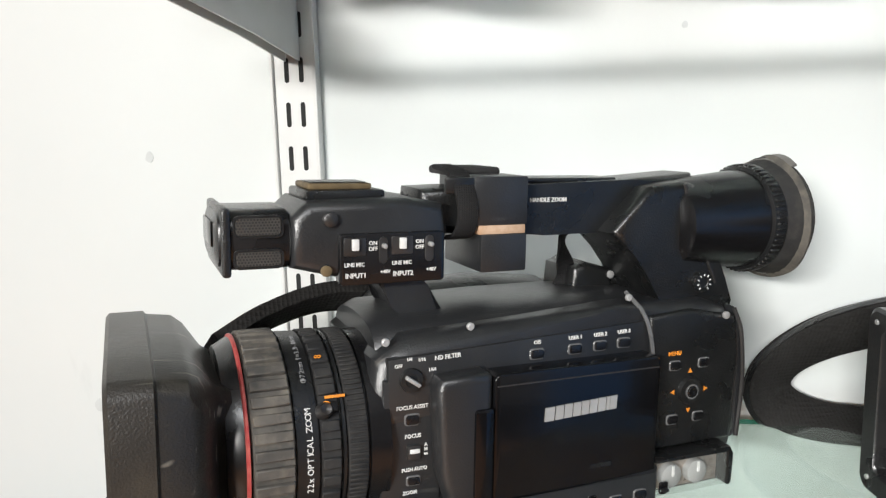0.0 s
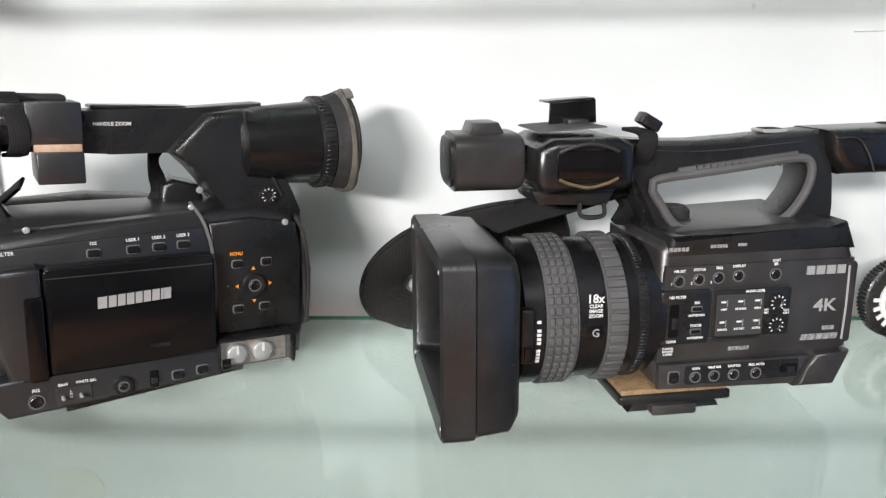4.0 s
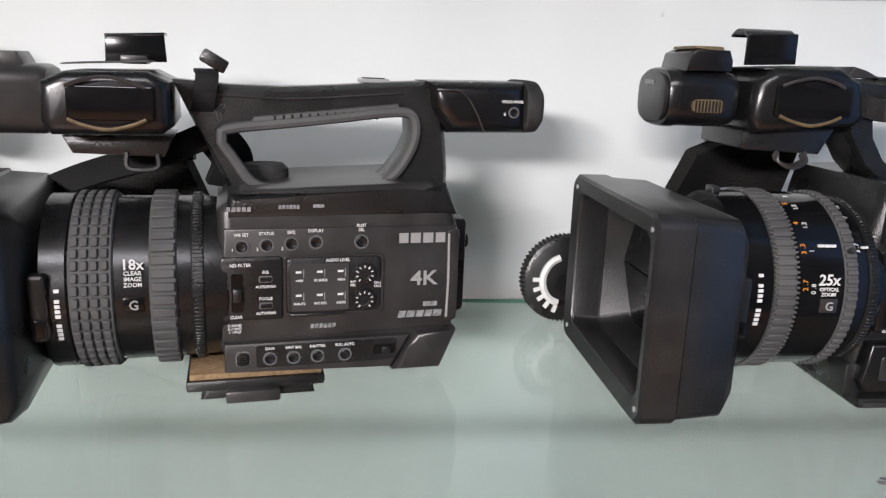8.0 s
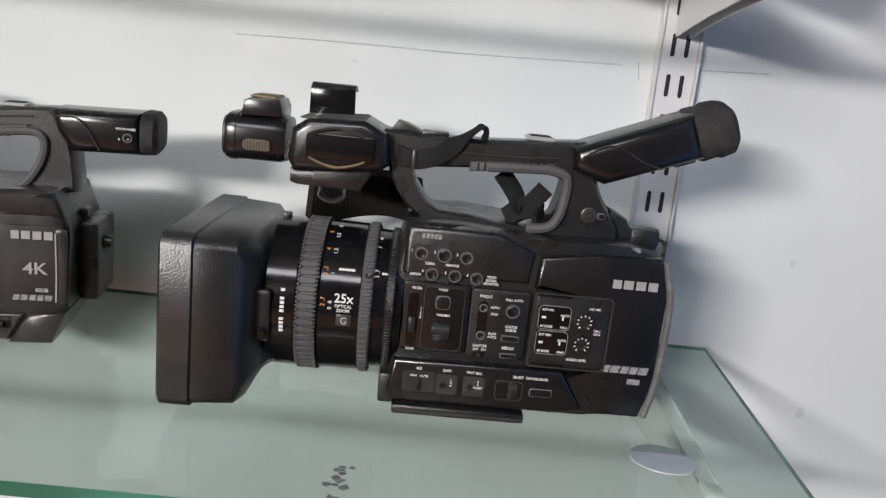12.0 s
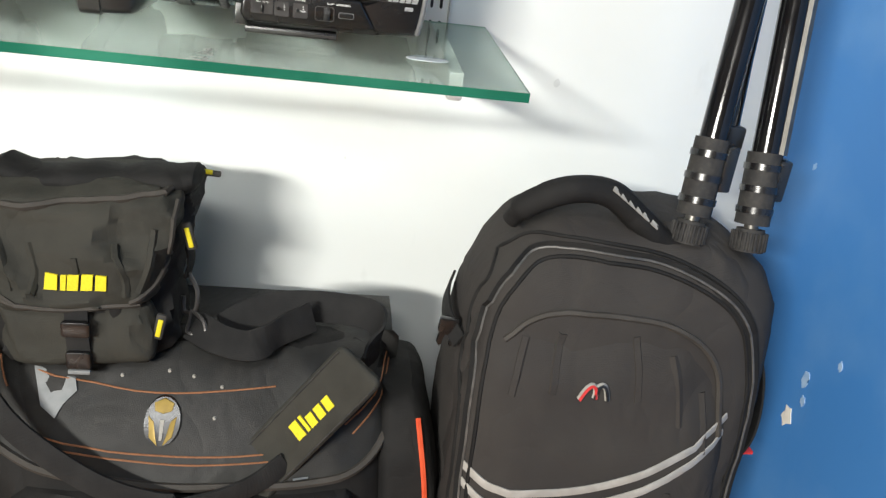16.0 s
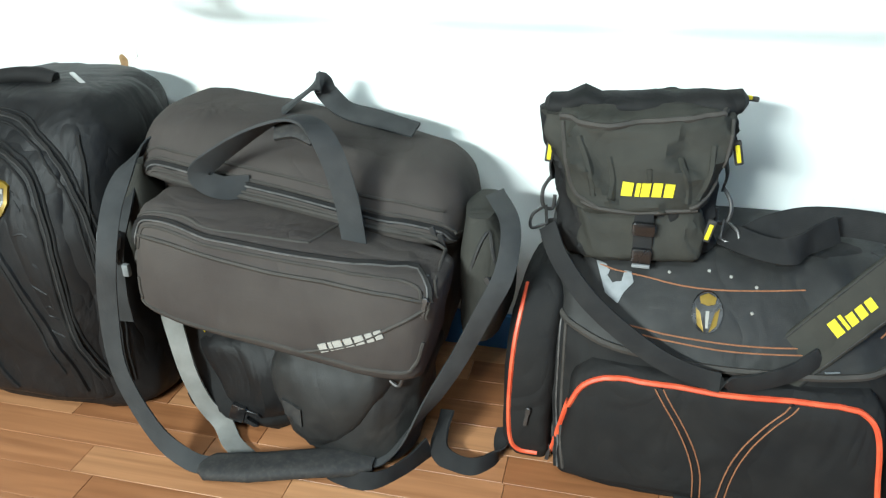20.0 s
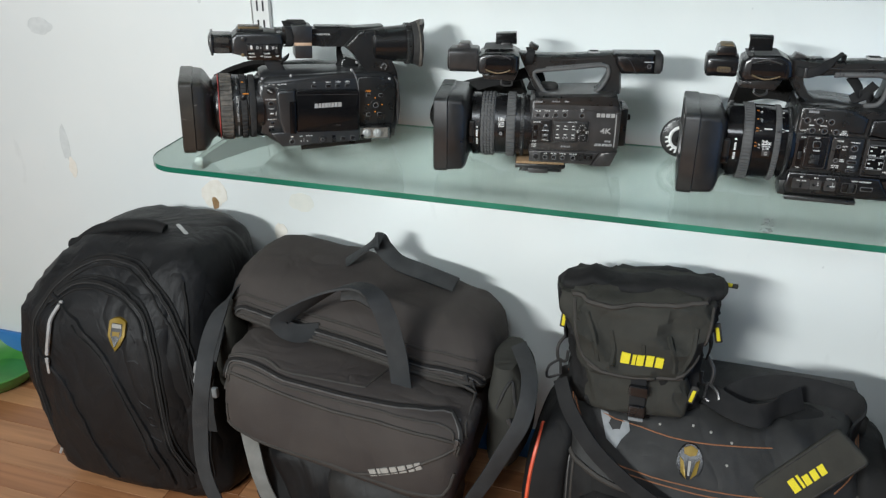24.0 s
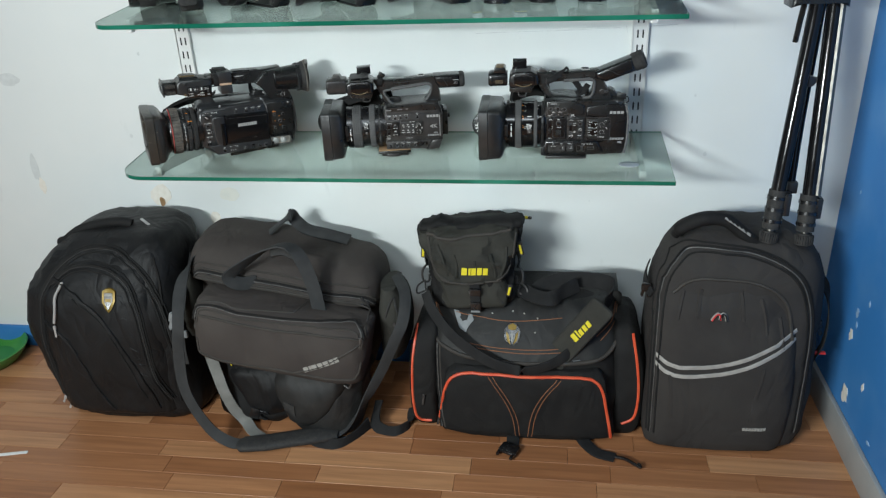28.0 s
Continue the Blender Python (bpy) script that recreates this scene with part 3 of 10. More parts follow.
wall_back = structure("wall_north", box(XL - 0.1, XR + 0.1, 0.0, 0.12, -0.1, H + 0.1), WALL, "pale blue painted wall with stains, scuffs and filled holes", "wall")
wall_east = structure("wall_east", box(XR, XR + 0.12, -1.1, 0.0, -0.1, H + 0.1), BLUE, "deep blue painted side wall with scuffed paint", "wall")
# unseen walls, added so the blue wall ends early and reflections stay neutral
structure("wall_south_east", box(XR + 0.12, 3.4, -1.1, -0.98, -0.1, H + 0.1), DIM, "plain added wall return out of view beyond the blue wall", "wall")
structure("wall_far_east", box(3.4, 3.52, YF - 0.1, -0.98, -0.1, H + 0.1), DIM, "plain wall out of view", "wall")
structure("wall_west", box(XL - 0.12, XL, YF - 0.1, 0.0, -0.1, H + 0.1), DIM, "plain side wall out of view", "wall")
structure("wall_south", box(XL, 3.4, YF - 0.12, YF, -0.1, H + 0.1), DIM, "plain wall behind the viewer", "wall")
structure("ceiling", box(XL, 3.4, YF, 0.0, H, H + 0.1), DIM, "plain ceiling out of view", "ceiling")
floor_ob = structure("floor", box(XL - 0.1, 3.5, YF - 0.1, 0.1, -0.12, -0.006), DARK_GAP, "orange-brown laminate floor in staggered strips", "floor")
structure("baseboard", box(XL, XR - 0.014, -0.012, 0.0, -0.006, 0.076, 0.003), BLUE, "low blue painted baseboard along the pale wall", "baseboard")
structure("baseboard_east", box(XR - 0.014, XR, -1.1, 0.0, -0.006, 0.085, 0.003), SKIRT, "grey painted skirting along the blue wall", "baseboard")


# ---- slotted wall standards ----
def wall_standard(x):
    rail = thing("wall_standard", "white steel wall standard with a double row of slots", "shelf rail", pose(x, 0, 0), "slotted wall standards")
    bm = box(-0.018, 0.018, -0.009, -0.001, 0.70, 2.1, 0.0012, 1)
    part("channel", bm, WHITE_METAL, rail)
    part("flange", box(-0.0205, -0.018, -0.0125, -0.001, 0.70, 2.1, 0.0006, 1), WHITE_METAL, rail)
    part("flange", box(0.018, 0.0205, -0.0125, -0.001, 0.70, 2.1, 0.0006, 1), WHITE_METAL, rail)
    slot = mesh_of(prism(rounded(-0.002, 0.002, -0.0105, 0.0105, 0.0019, 3), -0.0094, -0.0088), "slot", DARK_GAP)
    for i in range(36):
        for sx in (-0.0065, 0.0065):
            ob = new("slot", slot)
            ob.parent, ob.location = rail, (sx, 0, 0.7235 + 0.0372 * i)
    return rail


for x in (-0.019, 1.209):
    wall_standard(x)


def shelf_bracket(x, front, rear):
    """A tapering pressed steel arm that hooks into a standard; front and rear: the heights of its top edge."""
    arm = thing("shelf_bracket", "white pressed steel shelf bracket hooked into a wall standard", "bracket", pose(x, 0, 0), "shelf brackets")
    s = (rear - front) / 0.30
    top = lambda y: rear + s * (y + 0.03)
    bm = bmesh.new()
    for sx in (-0.007, 0.0055):
        blade = prism([(-0.012, top(-0.012)), (-0.262, top(-0.262)), (-0.27, top(-0.27) - 0.018), (-0.10, top(-0.1) - 0.050), (-0.03, top(-0.03) - 0.066), (-0.012, top(-0.012) - 0.07)], sx, sx + 0.0015)
        add(bm, blade, Matrix(((0, 1, 0, 0), (1, 0, 0, 0), (0, 0, 1, 0), (0, 0, 0, 1))))
    fold = prism([(-0.012, top(-0.012) - 0.0015), (-0.262, top(-0.262) - 0.0015), (-0.262, top(-0.262) - 0.003), (-0.012, top(-0.012) - 0.003)], -0.007, 0.007)
    add(bm, fold, Matrix(((0, 1, 0, 0), (1, 0, 0, 0), (0, 0, 1, 0), (0, 0, 0, 1))))
    part("arm", bm, WHITE_METAL, arm, smooth=False)
    part("end_cap", box(-0.0085, 0.0085, -0.278, -0.258, top(-0.262) - 0.024, top(-0.262) - 0.0005, 0.003), WHITE_METAL, arm, "small white plastic cap")
    part("hook", box(-0.0045, 0.0045, -0.014, -0.004, top(0) - 0.06, top(0) - 0.005, 0.001, 1), WHITE_METAL, arm)
    return arm


# ---- glass shelves ----
THICK, S_FRONT, S_REAR = 0.010, 0.748, 0.772
T_FRONT, T_REAR = 1.120, 1.144


def glass_shelf(x0, x1, front, rear, label, round_left):
    """A sheet of glass with polished green edges, leaning a little to the front."""
    y0, y1 = -0.340, -0.030
    s = (rear - front) / (y1 - y0)
    r = round_left
    outline = [(x1, y0), (x1, y1), (x0, y1)]
    if r:
        outline += [(x0 + r - r * math.cos(a), y0 + r - r * math.sin(a)) for a in (i * math.pi / 16 for i in range(9))]
    else:
        outline += [(x0, y0)]
    sheet = thing("glass_shelf", label, "shelf", None, "glass shelves")
    top, rim = bmesh.new(), bmesh.new()
    n = len(outline)
    hi = lambda x, y: (x, y, front + s * (y - y0))
    lo = lambda x, y: (x, y, front + s * (y - y0) - THICK)
    top.faces.new([top.verts.new(hi(*p)) for p in outline])
    top.normal_update()
    if top.faces[:][0].normal.z < 0:
        bmesh.ops.reverse_faces(top, faces=top.faces[:])
    under = bmesh.new()
    under.faces.new([under.verts.new(lo(*p)) for p in outline])
    under.normal_update()
    if under.faces[:][0].normal.z > 0:
        bmesh.ops.reverse_faces(under, faces=under.faces[:])
    up, dn = [rim.verts.new(hi(*p)) for p in outline], [rim.verts.new(lo(*p)) for p in outline]
    for i in range(n):
        rim.faces.new((up[i], dn[i], dn[(i + 1) % n], up[(i + 1) % n]))
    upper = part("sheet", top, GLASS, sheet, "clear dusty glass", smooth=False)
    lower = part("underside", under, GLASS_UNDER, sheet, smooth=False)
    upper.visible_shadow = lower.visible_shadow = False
    part("polished_edge", rim, GLASS_EDGE, sheet, "green polished glass edge", smooth=False)
    return sheet


glass_shelf(-0.105, 1.277, S_FRONT, S_REAR, "thick clear glass shelf with green edges, carrying three camcorders", 0.07)
glass_shelf(-0.085, 1.272, T_FRONT, T_REAR, "upper clear glass shelf with green edges, carrying still cameras and lenses", 0.05)
for x in (-0.019, 1.209):
    shelf_bracket(x, S_FRONT - THICK, S_REAR - THICK)
    shelf_bracket(x, T_FRONT - THICK, T_REAR - THICK)


def on_shelf(y, front=S_FRONT, rear=S_REAR):
    return front + (rear - front) * (y + 0.34) / 0.31


# ---- camcorders: shared pieces; x runs from lens to rear, y = 0 is the control side, z is the height in the room ----
def turned_y(x, y, z):
    return Matrix.Translation((x, y, z)) @ Matrix.Rotation(radians(90), 4, "Z")


def button(cam_ob, x, z, w, h, y=0.0, name="button", mat=None):
    bm = prism(rounded(x - w / 2, x + w / 2, z - h / 2, z + h / 2, min(w, h) * 0.28, 3), y - 0.0007, y + 0.002, 0.0003, 1)
    rim = part("button_surround" if name == "button" else name + "_surround", bm, RIM, cam_ob)
    w, h = w - 0.0016, h - 0.0016
    return part(name, prism(rounded(x - w / 2, x + w / 2, z - h / 2, z + h / 2, min(w, h) * 0.28, 3), y - 0.0016, y + 0.001, 0.0004, 2), mat or BLACK_SMOOTH, rim)


def round_button(cam_ob, x, z, r, y=0.0, name="button"):
    rim = part(name + "_surround", open_lathe([(-0.0006, r + 0.001), (0.001, r + 0.001), (0.001, r), (-0.0006, r)], 20, m=turned_y(x, y, z)), RIM, cam_ob)
    part(name, lathe([(0.001, r * 0.96), (-0.0011, r * 0.93), (-0.0014, r * 0.8), (-0.0010, r * 0.4), (-0.0009, 0.0001)], 20, m=turned_y(x, y, z)), BLACK_SMOOTH, rim)


def dial(cam_ob, x, z, r, y=0.0, name="dial", marks=True):
    body = lathe([(0.002, r), (-0.001, r), (-0.0028, r * 0.92), (-0.0030, r * 0.55), (-0.0024, r * 0.45), (-0.0024, 0.0001)], 28, m=turned_y(x, y, z))
    for i in range(18 if marks else 0):
        t = 2 * math.pi * i / 18
        add(body, box(-0.0004, 0.0004, y - 0.0024, y + 0.001, r * 0.94, r * 1.06), Matrix.Translation((x, 0, z)) @ Matrix.Rotation(t, 4, "Y"))
    ob = part(name, body, BLACK, cam_ob)
    if marks:
        ticks = bmesh.new()
        for i in range(9):
            t = radians(-140 + 35 * i)
            add(ticks, box(-0.0003, 0.0003, y - 0.0033, y - 0.0029, r * 0.62, r * 0.84), Matrix.Translation((x, 0, z)) @ Matrix.Rotation(t, 4, "Y"))
        part("scale_mark", ticks, INK, ob, smooth=False)
    return ob


def slider(cam_ob, x, z, w, h, y=0.0, knob=0.3):
    well = part("switch_surround", prism(rounded(x - w / 2, x + w / 2, z - h / 2, z + h / 2, min(w, h) * 0.2, 3), y - 0.0006, y + 0.001, 0.0003, 1), BLACK_GLOSS, cam_ob)
    if h > w:
        part("switch_knob", box(x - w * 0.36, x + w * 0.36, y - 0.0035, y, z - h * 0.22, z - h * 0.22 + h * knob, 0.0007), BLACK, well)
    else:
        part("switch_knob", box(x - w * 0.15, x - w * 0.15 + w * knob, y - 0.0035, y, z - h * 0.36, z + h * 0.36, 0.0007), BLACK, well)


def label_text(cam_ob, words, x, z, size=0.0032, y=-0.0004, mat=None, align="CENTER", turn=0, squeeze=0.95):
    return writing(words, size, Matrix.Translation((x, y, z)) @ Matrix.Rotation(radians(turn), 4, "Y"), mat or INK, cam_ob, align=align, squeeze=squeeze)


def frame_line(cam_ob, x0, x1, z0, z1, y=0.0, t=0.0008, mat=None, name="panel_outline"):
    a, b = rounded(x0, x1, z0, z1, 0.003, 3), rounded(x0 + t, x1 - t, z0 + t, z1 - t, 0.0025, 3)
    bm = bmesh.new()
    o, i = [bm.verts.new((p[0], y - 0.0007, p[1])) for p in a], [bm.verts.new((p[0], y - 0.0007, p[1])) for p in b]
    o2, i2 = [bm.verts.new((p[0], y + 0.0005, p[1])) for p in a], [bm.verts.new((p[0], y + 0.0005, p[1])) for p in b]
    n = len(a)
    for k in range(n):
        j = (k + 1) % n
        bm.faces.new((o[k], o[j], i[j], i[k]))
        bm.faces.new((o[k], o2[k], o2[j], o[j]))
        bm.faces.new((i[k], i[j], i2[j], i2[k]))
    return part(name, bm, mat or SATIN, cam_ob)


def octagon(hw, hh, c, n=3):
    """A rectangle with slanted, slightly rounded corners, as pairs."""
    pts = []
    for sx, sz, order in ((1, -1, 0), (1, 1, 1), (-1, 1, 0), (-1, -1, 1)):
        a, b = (sx * (hw - c), sz * hh), (sx * hw, sz * (hh - c))
        pair = (a, b) if order == 0 else (b, a)
        for k in range(n + 1):
            t = k / n
            bulge = 0.12 * c * math.sin(math.pi * t)
            pts.append((pair[0][0] * (1 - t) + pair[1][0] * t + sx * bulge, pair[0][1] * (1 - t) + pair[1][1] * t + sz * bulge))
    return pts


def lens_hood(cam_ob, xf, seam, xr, xn, cy, cz, hw, hh, c, rn, skin=None):
    """A matte box hood: a rim, a shell that narrows to the round lens, closed shutter doors inside and corner screws."""
    ring = lambda x, w, h, k: [(x, cy + a, cz + b) for a, b in octagon(w, h, k)]
    side = lambda a, b, k, f: (cy + rn * k * math.cos(math.atan2(b / hh, a / hw)), cz + rn * k * math.sin(math.atan2(b / hh, a / hw)))
    o = octagon(hw, hh, c)
    deep = xr - 0.004
    shell = loft([ring(deep - 0.002, hw - 0.016, hh - 0.016, c), ring(seam + 0.002, hw - 0.011, hh - 0.011, c), ring(seam, hw - 0.006, hh - 0.006, c), ring(seam - 0.0002, hw - 0.0015, hh - 0.0015, c), ring(xr - 0.006, hw - 0.003, hh - 0.003, c), ring(xr, hw - 0.007, hh - 0.006, c + 0.006),
                  [(xr + (xn - xr) * 0.45, *side(a, b, 1.06, 0)) for a, b in o], [(xn, *side(a, b, 0.93, 0)) for a, b in o]], ends=False)
    hood = part("lens_hood", shell, skin or HOOD, cam_ob, "grained black plastic")
    part("hood_rim", loft([ring(seam + 0.002, hw - 0.0095, hh - 0.0095, c * 0.85), ring(xf + 0.004, hw - 0.0130, hh - 0.0130, c * 0.8), ring(xf + 0.0022, hw - 0.0122, hh - 0.0122, c * 0.85), ring(xf + 0.0006, hw - 0.0045, hh - 0.0045, c * 0.95), ring(xf, hw - 0.002, hh - 0.002, c),
                           ring(xf + 0.002, hw, hh, c), ring(seam - 0.001, hw, hh, c), ring(seam + 0.0008, hw - 0.002, hh - 0.002, c), ring(seam + 0.002, hw - 0.0095, hh - 0.0095, c * 0.85)], ends=False), skin or HOOD, hood)
    tilt = 0.002
    for s in (1, -1):
        door = bmesh.new()
        z1, z0 = cz + s * (hh - 0.0135), cz + s * 0.0006
        vs = [door.verts.new(p) for p in ((deep - 0.004, cy - hw + 0.0145, z1), (deep - 0.004, cy + hw - 0.0145, z1), (deep - 0.016 + tilt, cy + hw - 0.0145, z0), (deep - 0.016 + tilt, cy - hw + 0.0145, z0))]
        ws = [door.verts.new((v.co.x + 0.002, v.co.y, v.co.z)) for v in vs]
        door.faces.new(vs)
        door.faces.new(ws[::-1])
        for k in range(4):
            door.faces.new((vs[k], ws[k], ws[(k + 1) % 4], vs[(k + 1) % 4]))
        part("shutter_door", door, BLACK_SMOOTH, hood, "black shutter blade")
    for sy in (-1, 1):
        for sz in (-1, 1):
            screw = lathe([(-0.0004, 0.0001), (-0.0006, 0.0016), (0.001, 0.0019)], 12, m=Matrix.Translation((xf + 0.0008, cy + sy * (hw - 0.0090), cz + sz * (hh - 0.0090))))
            part("screw", screw, SILVER, hood)
    return hood


def lens_ring(cam_ob, x0, x1, r, cy, cz, count, mat, name="focus_ring", share=0.62, rib=0.0016, rows=1, split=0.0):
    base = part(name, lathe([(x0, r - rib - 0.001), (x0 + 0.0008, r - rib), (x1 - 0.0008, r - rib), (x1, r - rib - 0.001)], 56, m=Matrix.Translation((0, cy, cz))), mat, cam_ob)
    bm, w = bmesh.new(), (x1 - x0 - 0.002) / rows
    for k in range(rows):
        ribs(count, r - rib, r, x0 + 0.001 + k * w, x0 + 0.001 + (k + 1) * w - (0.0012 if rows > 1 else 0), share, bm)
    bm.transform(Matrix.Translation((0, cy, cz)))
    part("ring_ribs", bm, mat, base)
    return base


def barrel(cam_ob, rows, cy, cz, mat, name="lens_barrel", seg=56):
    return part(name, lathe(rows, seg, m=Matrix.Translation((0, cy, cz))), mat, cam_ob)


def round_writing(cam_ob, words, x, r, cy, cz, start, size, mat, step=None, name="ring_lettering"):
    """Letters one by one round a lens barrel, reading upwards; start: degrees above the level line on the control side."""
    bm, a = bmesh.new(), start
    for ch in words:
        if ch != " ":
            cu = bpy.data.curves.new("c", "FONT")
            cu.body, cu.size, cu.extrude, cu.align_x, cu.resolution_u = ch, size, 0.0002, "CENTER", 2
            ob = bpy.data.objects.new("c", cu)
            me = bpy.data.meshes.new_from_object(ob)
            bpy.data.objects.remove(ob)
            bpy.data.curves.remove(cu)
            # upright letter in x, z facing -y; turned to read upwards; moved out to the barrel; swung round it
            me.transform(Matrix.Translation((0, cy, cz)) @ Matrix.Rotation(radians(-a), 4, "X") @ Matrix.Translation((x, -r - 0.0001, 0)) @ Matrix.Rotation(radians(-90), 4, "Y") @ Matrix.Rotation(radians(90), 4, "X"))
            bm.from_mesh(me)
            bpy.data.meshes.remove(me)
        a += math.degrees((step or size * 0.66) / r) * (0.55 if ch in " .:1iIl'" else 1.0)
    return part(name, bm, mat, cam_ob, smooth=False)


def screw_head(cam_ob, x, y, z, r=0.002, mat=None):
    part("screw", lathe([(0.001, r), (-0.0006, r), (-0.001, r * 0.7), (-0.0008, 0.0001)], 12, m=turned_y(x, y, z)), mat or SILVER, cam_ob)


# ---- camcorder with a fold-out screen panel and a round eyepiece ----
def camcorder_a():
    c = thing("camcorder", "worn black camcorder with closed screen and red lens ring", "camcorder", pose(0.156, -0.248, 0.7715, 0, 2.5, 32.75), "camcorders on the shelf")
    LIFT[0] = 0.760
    CY, CZ = 0.047, 0.8285
    part("body", prism([(-0.052, 0.79), (-0.02, 0.768), (0.19, 0.7765), (0.1915, 0.81), (0.190, 0.868), (0.184, 0.888), (0.165, 0.8945), (0.10, 0.894), (-0.035, 0.8875), (-0.052, 0.876), (-0.056, 0.85)], 0.0, 0.105, 0.011, 4), GRAPHITE, c)
    part("base_foot", prism([(0.02, 0.790), (0.15, 0.790), (0.15, 0.7605), (0.02, 0.7500)], 0.028, 0.050, 0.001), BLACK, c)
    part("top_cover", loft([[(x, 0.055 + a, 0.872 + b) for a, b in squircle(0.046 + g, 0.024 + g, 2.6, 28)] for x, g in ((-0.048, -0.004), (-0.04, 0), (0.04, 0.002), (0.11, 0.002), (0.135, 0), (0.14, -0.006))]), GRAPHITE, c)
    part("upper_panel", prism([(-0.046, 0.842), (0.126, 0.858), (0.117, 0.8855), (-0.046, 0.8775)], -0.0022, 0.004, 0.0012), GRAPHITE, c)
    part("front_panel", prism([(-0.05, 0.792), (-0.016, 0.785), (-0.016, 0.866), (-0.048, 0.866)], -0.0018, 0.004, 0.001), GRAPHITE, c)
    trim = strap([(0.1090, 0.010, 0.9015), (0.1150, -0.002, 0.8888), (0.1195, -0.0052, 0.8694), (0.1215, -0.0056, 0.8433), (0.1195, -0.0056, 0.8173), (0.1160, -0.0052, 0.8010)], 0.0022, 0.0012, (1, 0, 0.2), 6)
    part("silver_trim", trim, RIM, c, "worn silver trim line")
    # screen panel and its hinge
    lcd = part("screen_panel", prism(rounded(0.0095, 0.1185, 0.7945, 0.8675, 0.004, 4), -0.0155, 0.0, 0.0016, 3), BLACK_GLOSS, c, "glossy black closed screen panel")
    mark([0.0058, 0.0048, 0.0048, 0.0048, 0.0044, 0.0048, 0.0048, 0.0018, 0.0046], 0.0078, 0.1, Matrix.Translation((0.0405, -0.0158, 0.8375)) @ Matrix.Rotation(radians(-2.5), 4, "Y"), SILVER, lcd, gap=0.18)
    part("panel_groove", box(0.011, 0.117, -0.0158, -0.0153, 0.8605, 0.8613), SATIN, lcd)
    part("small_bars", box(0.072, 0.086, -0.0158, -0.0154, 0.805, 0.8075), BLACK, lcd)
    hinge = part("screen_hinge", prism([(-0.0235, 0.862), (-0.021, 0.8680), (0.0055, 0.8695), (0.0088, 0.867), (0.0088, 0.792), (-0.002, 0.7905), (-0.014, 0.794), (-0.0205, 0.815)], -0.0165, 0.0, 0.0045, 4), GRAPHITE, c)
    part("hinge_cover", prism(rounded(-0.0025, 0.0085, 0.793, 0.850, 0.002, 3), -0.0182, -0.012, 0.001), BLACK_GLOSS, hinge)
    # lower ledge with switches
    ledge = part("lower_ledge", prism([(-0.036, 0.7945), (-0.017, 0.7695), (0.1205, 0.7770), (0.1205, 0.7985), (0.012, 0.7925), (-0.006, 0.797)], -0.0165, 0.002, 0.003, 3), GRAPHITE, c)
    round_button(ledge, 0.0, 0.7795, 0.0042, -0.0165)
    label_text(ledge, "IRIS", 0.0, 0.7865, 0.0031, -0.0168)
    part("switch_plate", prism(rounded(0.0115, 0.0335, 0.774, 0.7865, 0.0012, 3), -0.0172, -0.016, 0.0003, 1), SATIN, ledge)
    for x in (0.0155, 0.0265):
        part("toggle", lathe([(0, 0.0011), (-0.004, 0.0013), (-0.0052, 0.001), (-0.0054, 0.0001)], 10, m=turned_y(x, -0.0170, 0.7802)), SILVER, ledge)
    label_text(ledge, "GAIN", 0.016, 0.7878, 0.0026, -0.0168)
    label_text(ledge, "WHITE BAL", 0.0302, 0.7880, 0.0026, -0.0168)
    label_text(ledge, "L\nM\nH", 0.0205, 0.7830, 0.0022, -0.0175)
    dial(ledge, 0.053, 0.7815, 0.0066, -0.0165, "jog_dial", False)
    round_button(ledge, 0.053, 0.7815, 0.0028, -0.0195)
    slider(ledge, 0.0735, 0.7825, 0.006, 0.0125, -0.0165, 0.35)
    for x, z in ((0.090, 0.7825), (0.107, 0.7835)):
        button(ledge, x, z, 0.0095, 0.0075, -0.0165)
    slider(ledge, 0.1245, 0.7845, 0.006, 0.0075, -0.0165)
    # audio knobs behind a clear cover
    aud = part("audio_recess", box(0.1200, 0.1755, -0.006, 0.004, 0.7770, 0.8020, 0.0015), BLACK, c)
    for x in (0.134, 0.1535):
        part("audio_knob", lathe([(0.0, 0.0078), (-0.006, 0.0074), (-0.007, 0.006), (-0.0068, 0.0001)], 24, m=turned_y(x, -0.006, 0.7885)), SILVER, aud)
        part("knob_pointer", box(x - 0.0008, x + 0.0008, -0.0136, -0.0128, 0.789, 0.7955), INK, aud)
    part("crinkled_backing", box(0.1225, 0.173, -0.0075, -0.006, 0.7790, 0.8000, 0.001), material("crinkled_silver_film", (0.55, 0.48, 0.42), 0.3, 0.6, (0.35, 0.3, 0.26), 0.5, 130, 500, 0.8), aud, "crinkled silvery film")
    cover = part("clear_cover", box(0.1210, 0.1745, -0.0155, -0.006, 0.7780, 0.8010, 0.002), CLEAR, aud, "clear plastic flap")
    cover.visible_shadow = False
    part("cover_lip", prism([(0.1200, 0.8020), (0.1755, 0.8035), (0.1785, 0.7985), (0.1780, 0.779), (0.1758, 0.7775), (0.1750, 0.8010), (0.1200, 0.8000)], -0.016, 0.0, 0.001), BLACK, aud)
    # buttons of the upper panel
    for i, (x, w) in enumerate(((0.042, "OIS"), (0.067, "USER 1"), (0.084, "USER 2"), (0.1005, "USER 3"))):
        z = 0.8725 + 0.02 * (x - 0.042)
        button(c, x, z, 0.0095, 0.0065, -0.0022)
        label_text(c, w, x, z + 0.0058, 0.0031, -0.0026, turn=-2)
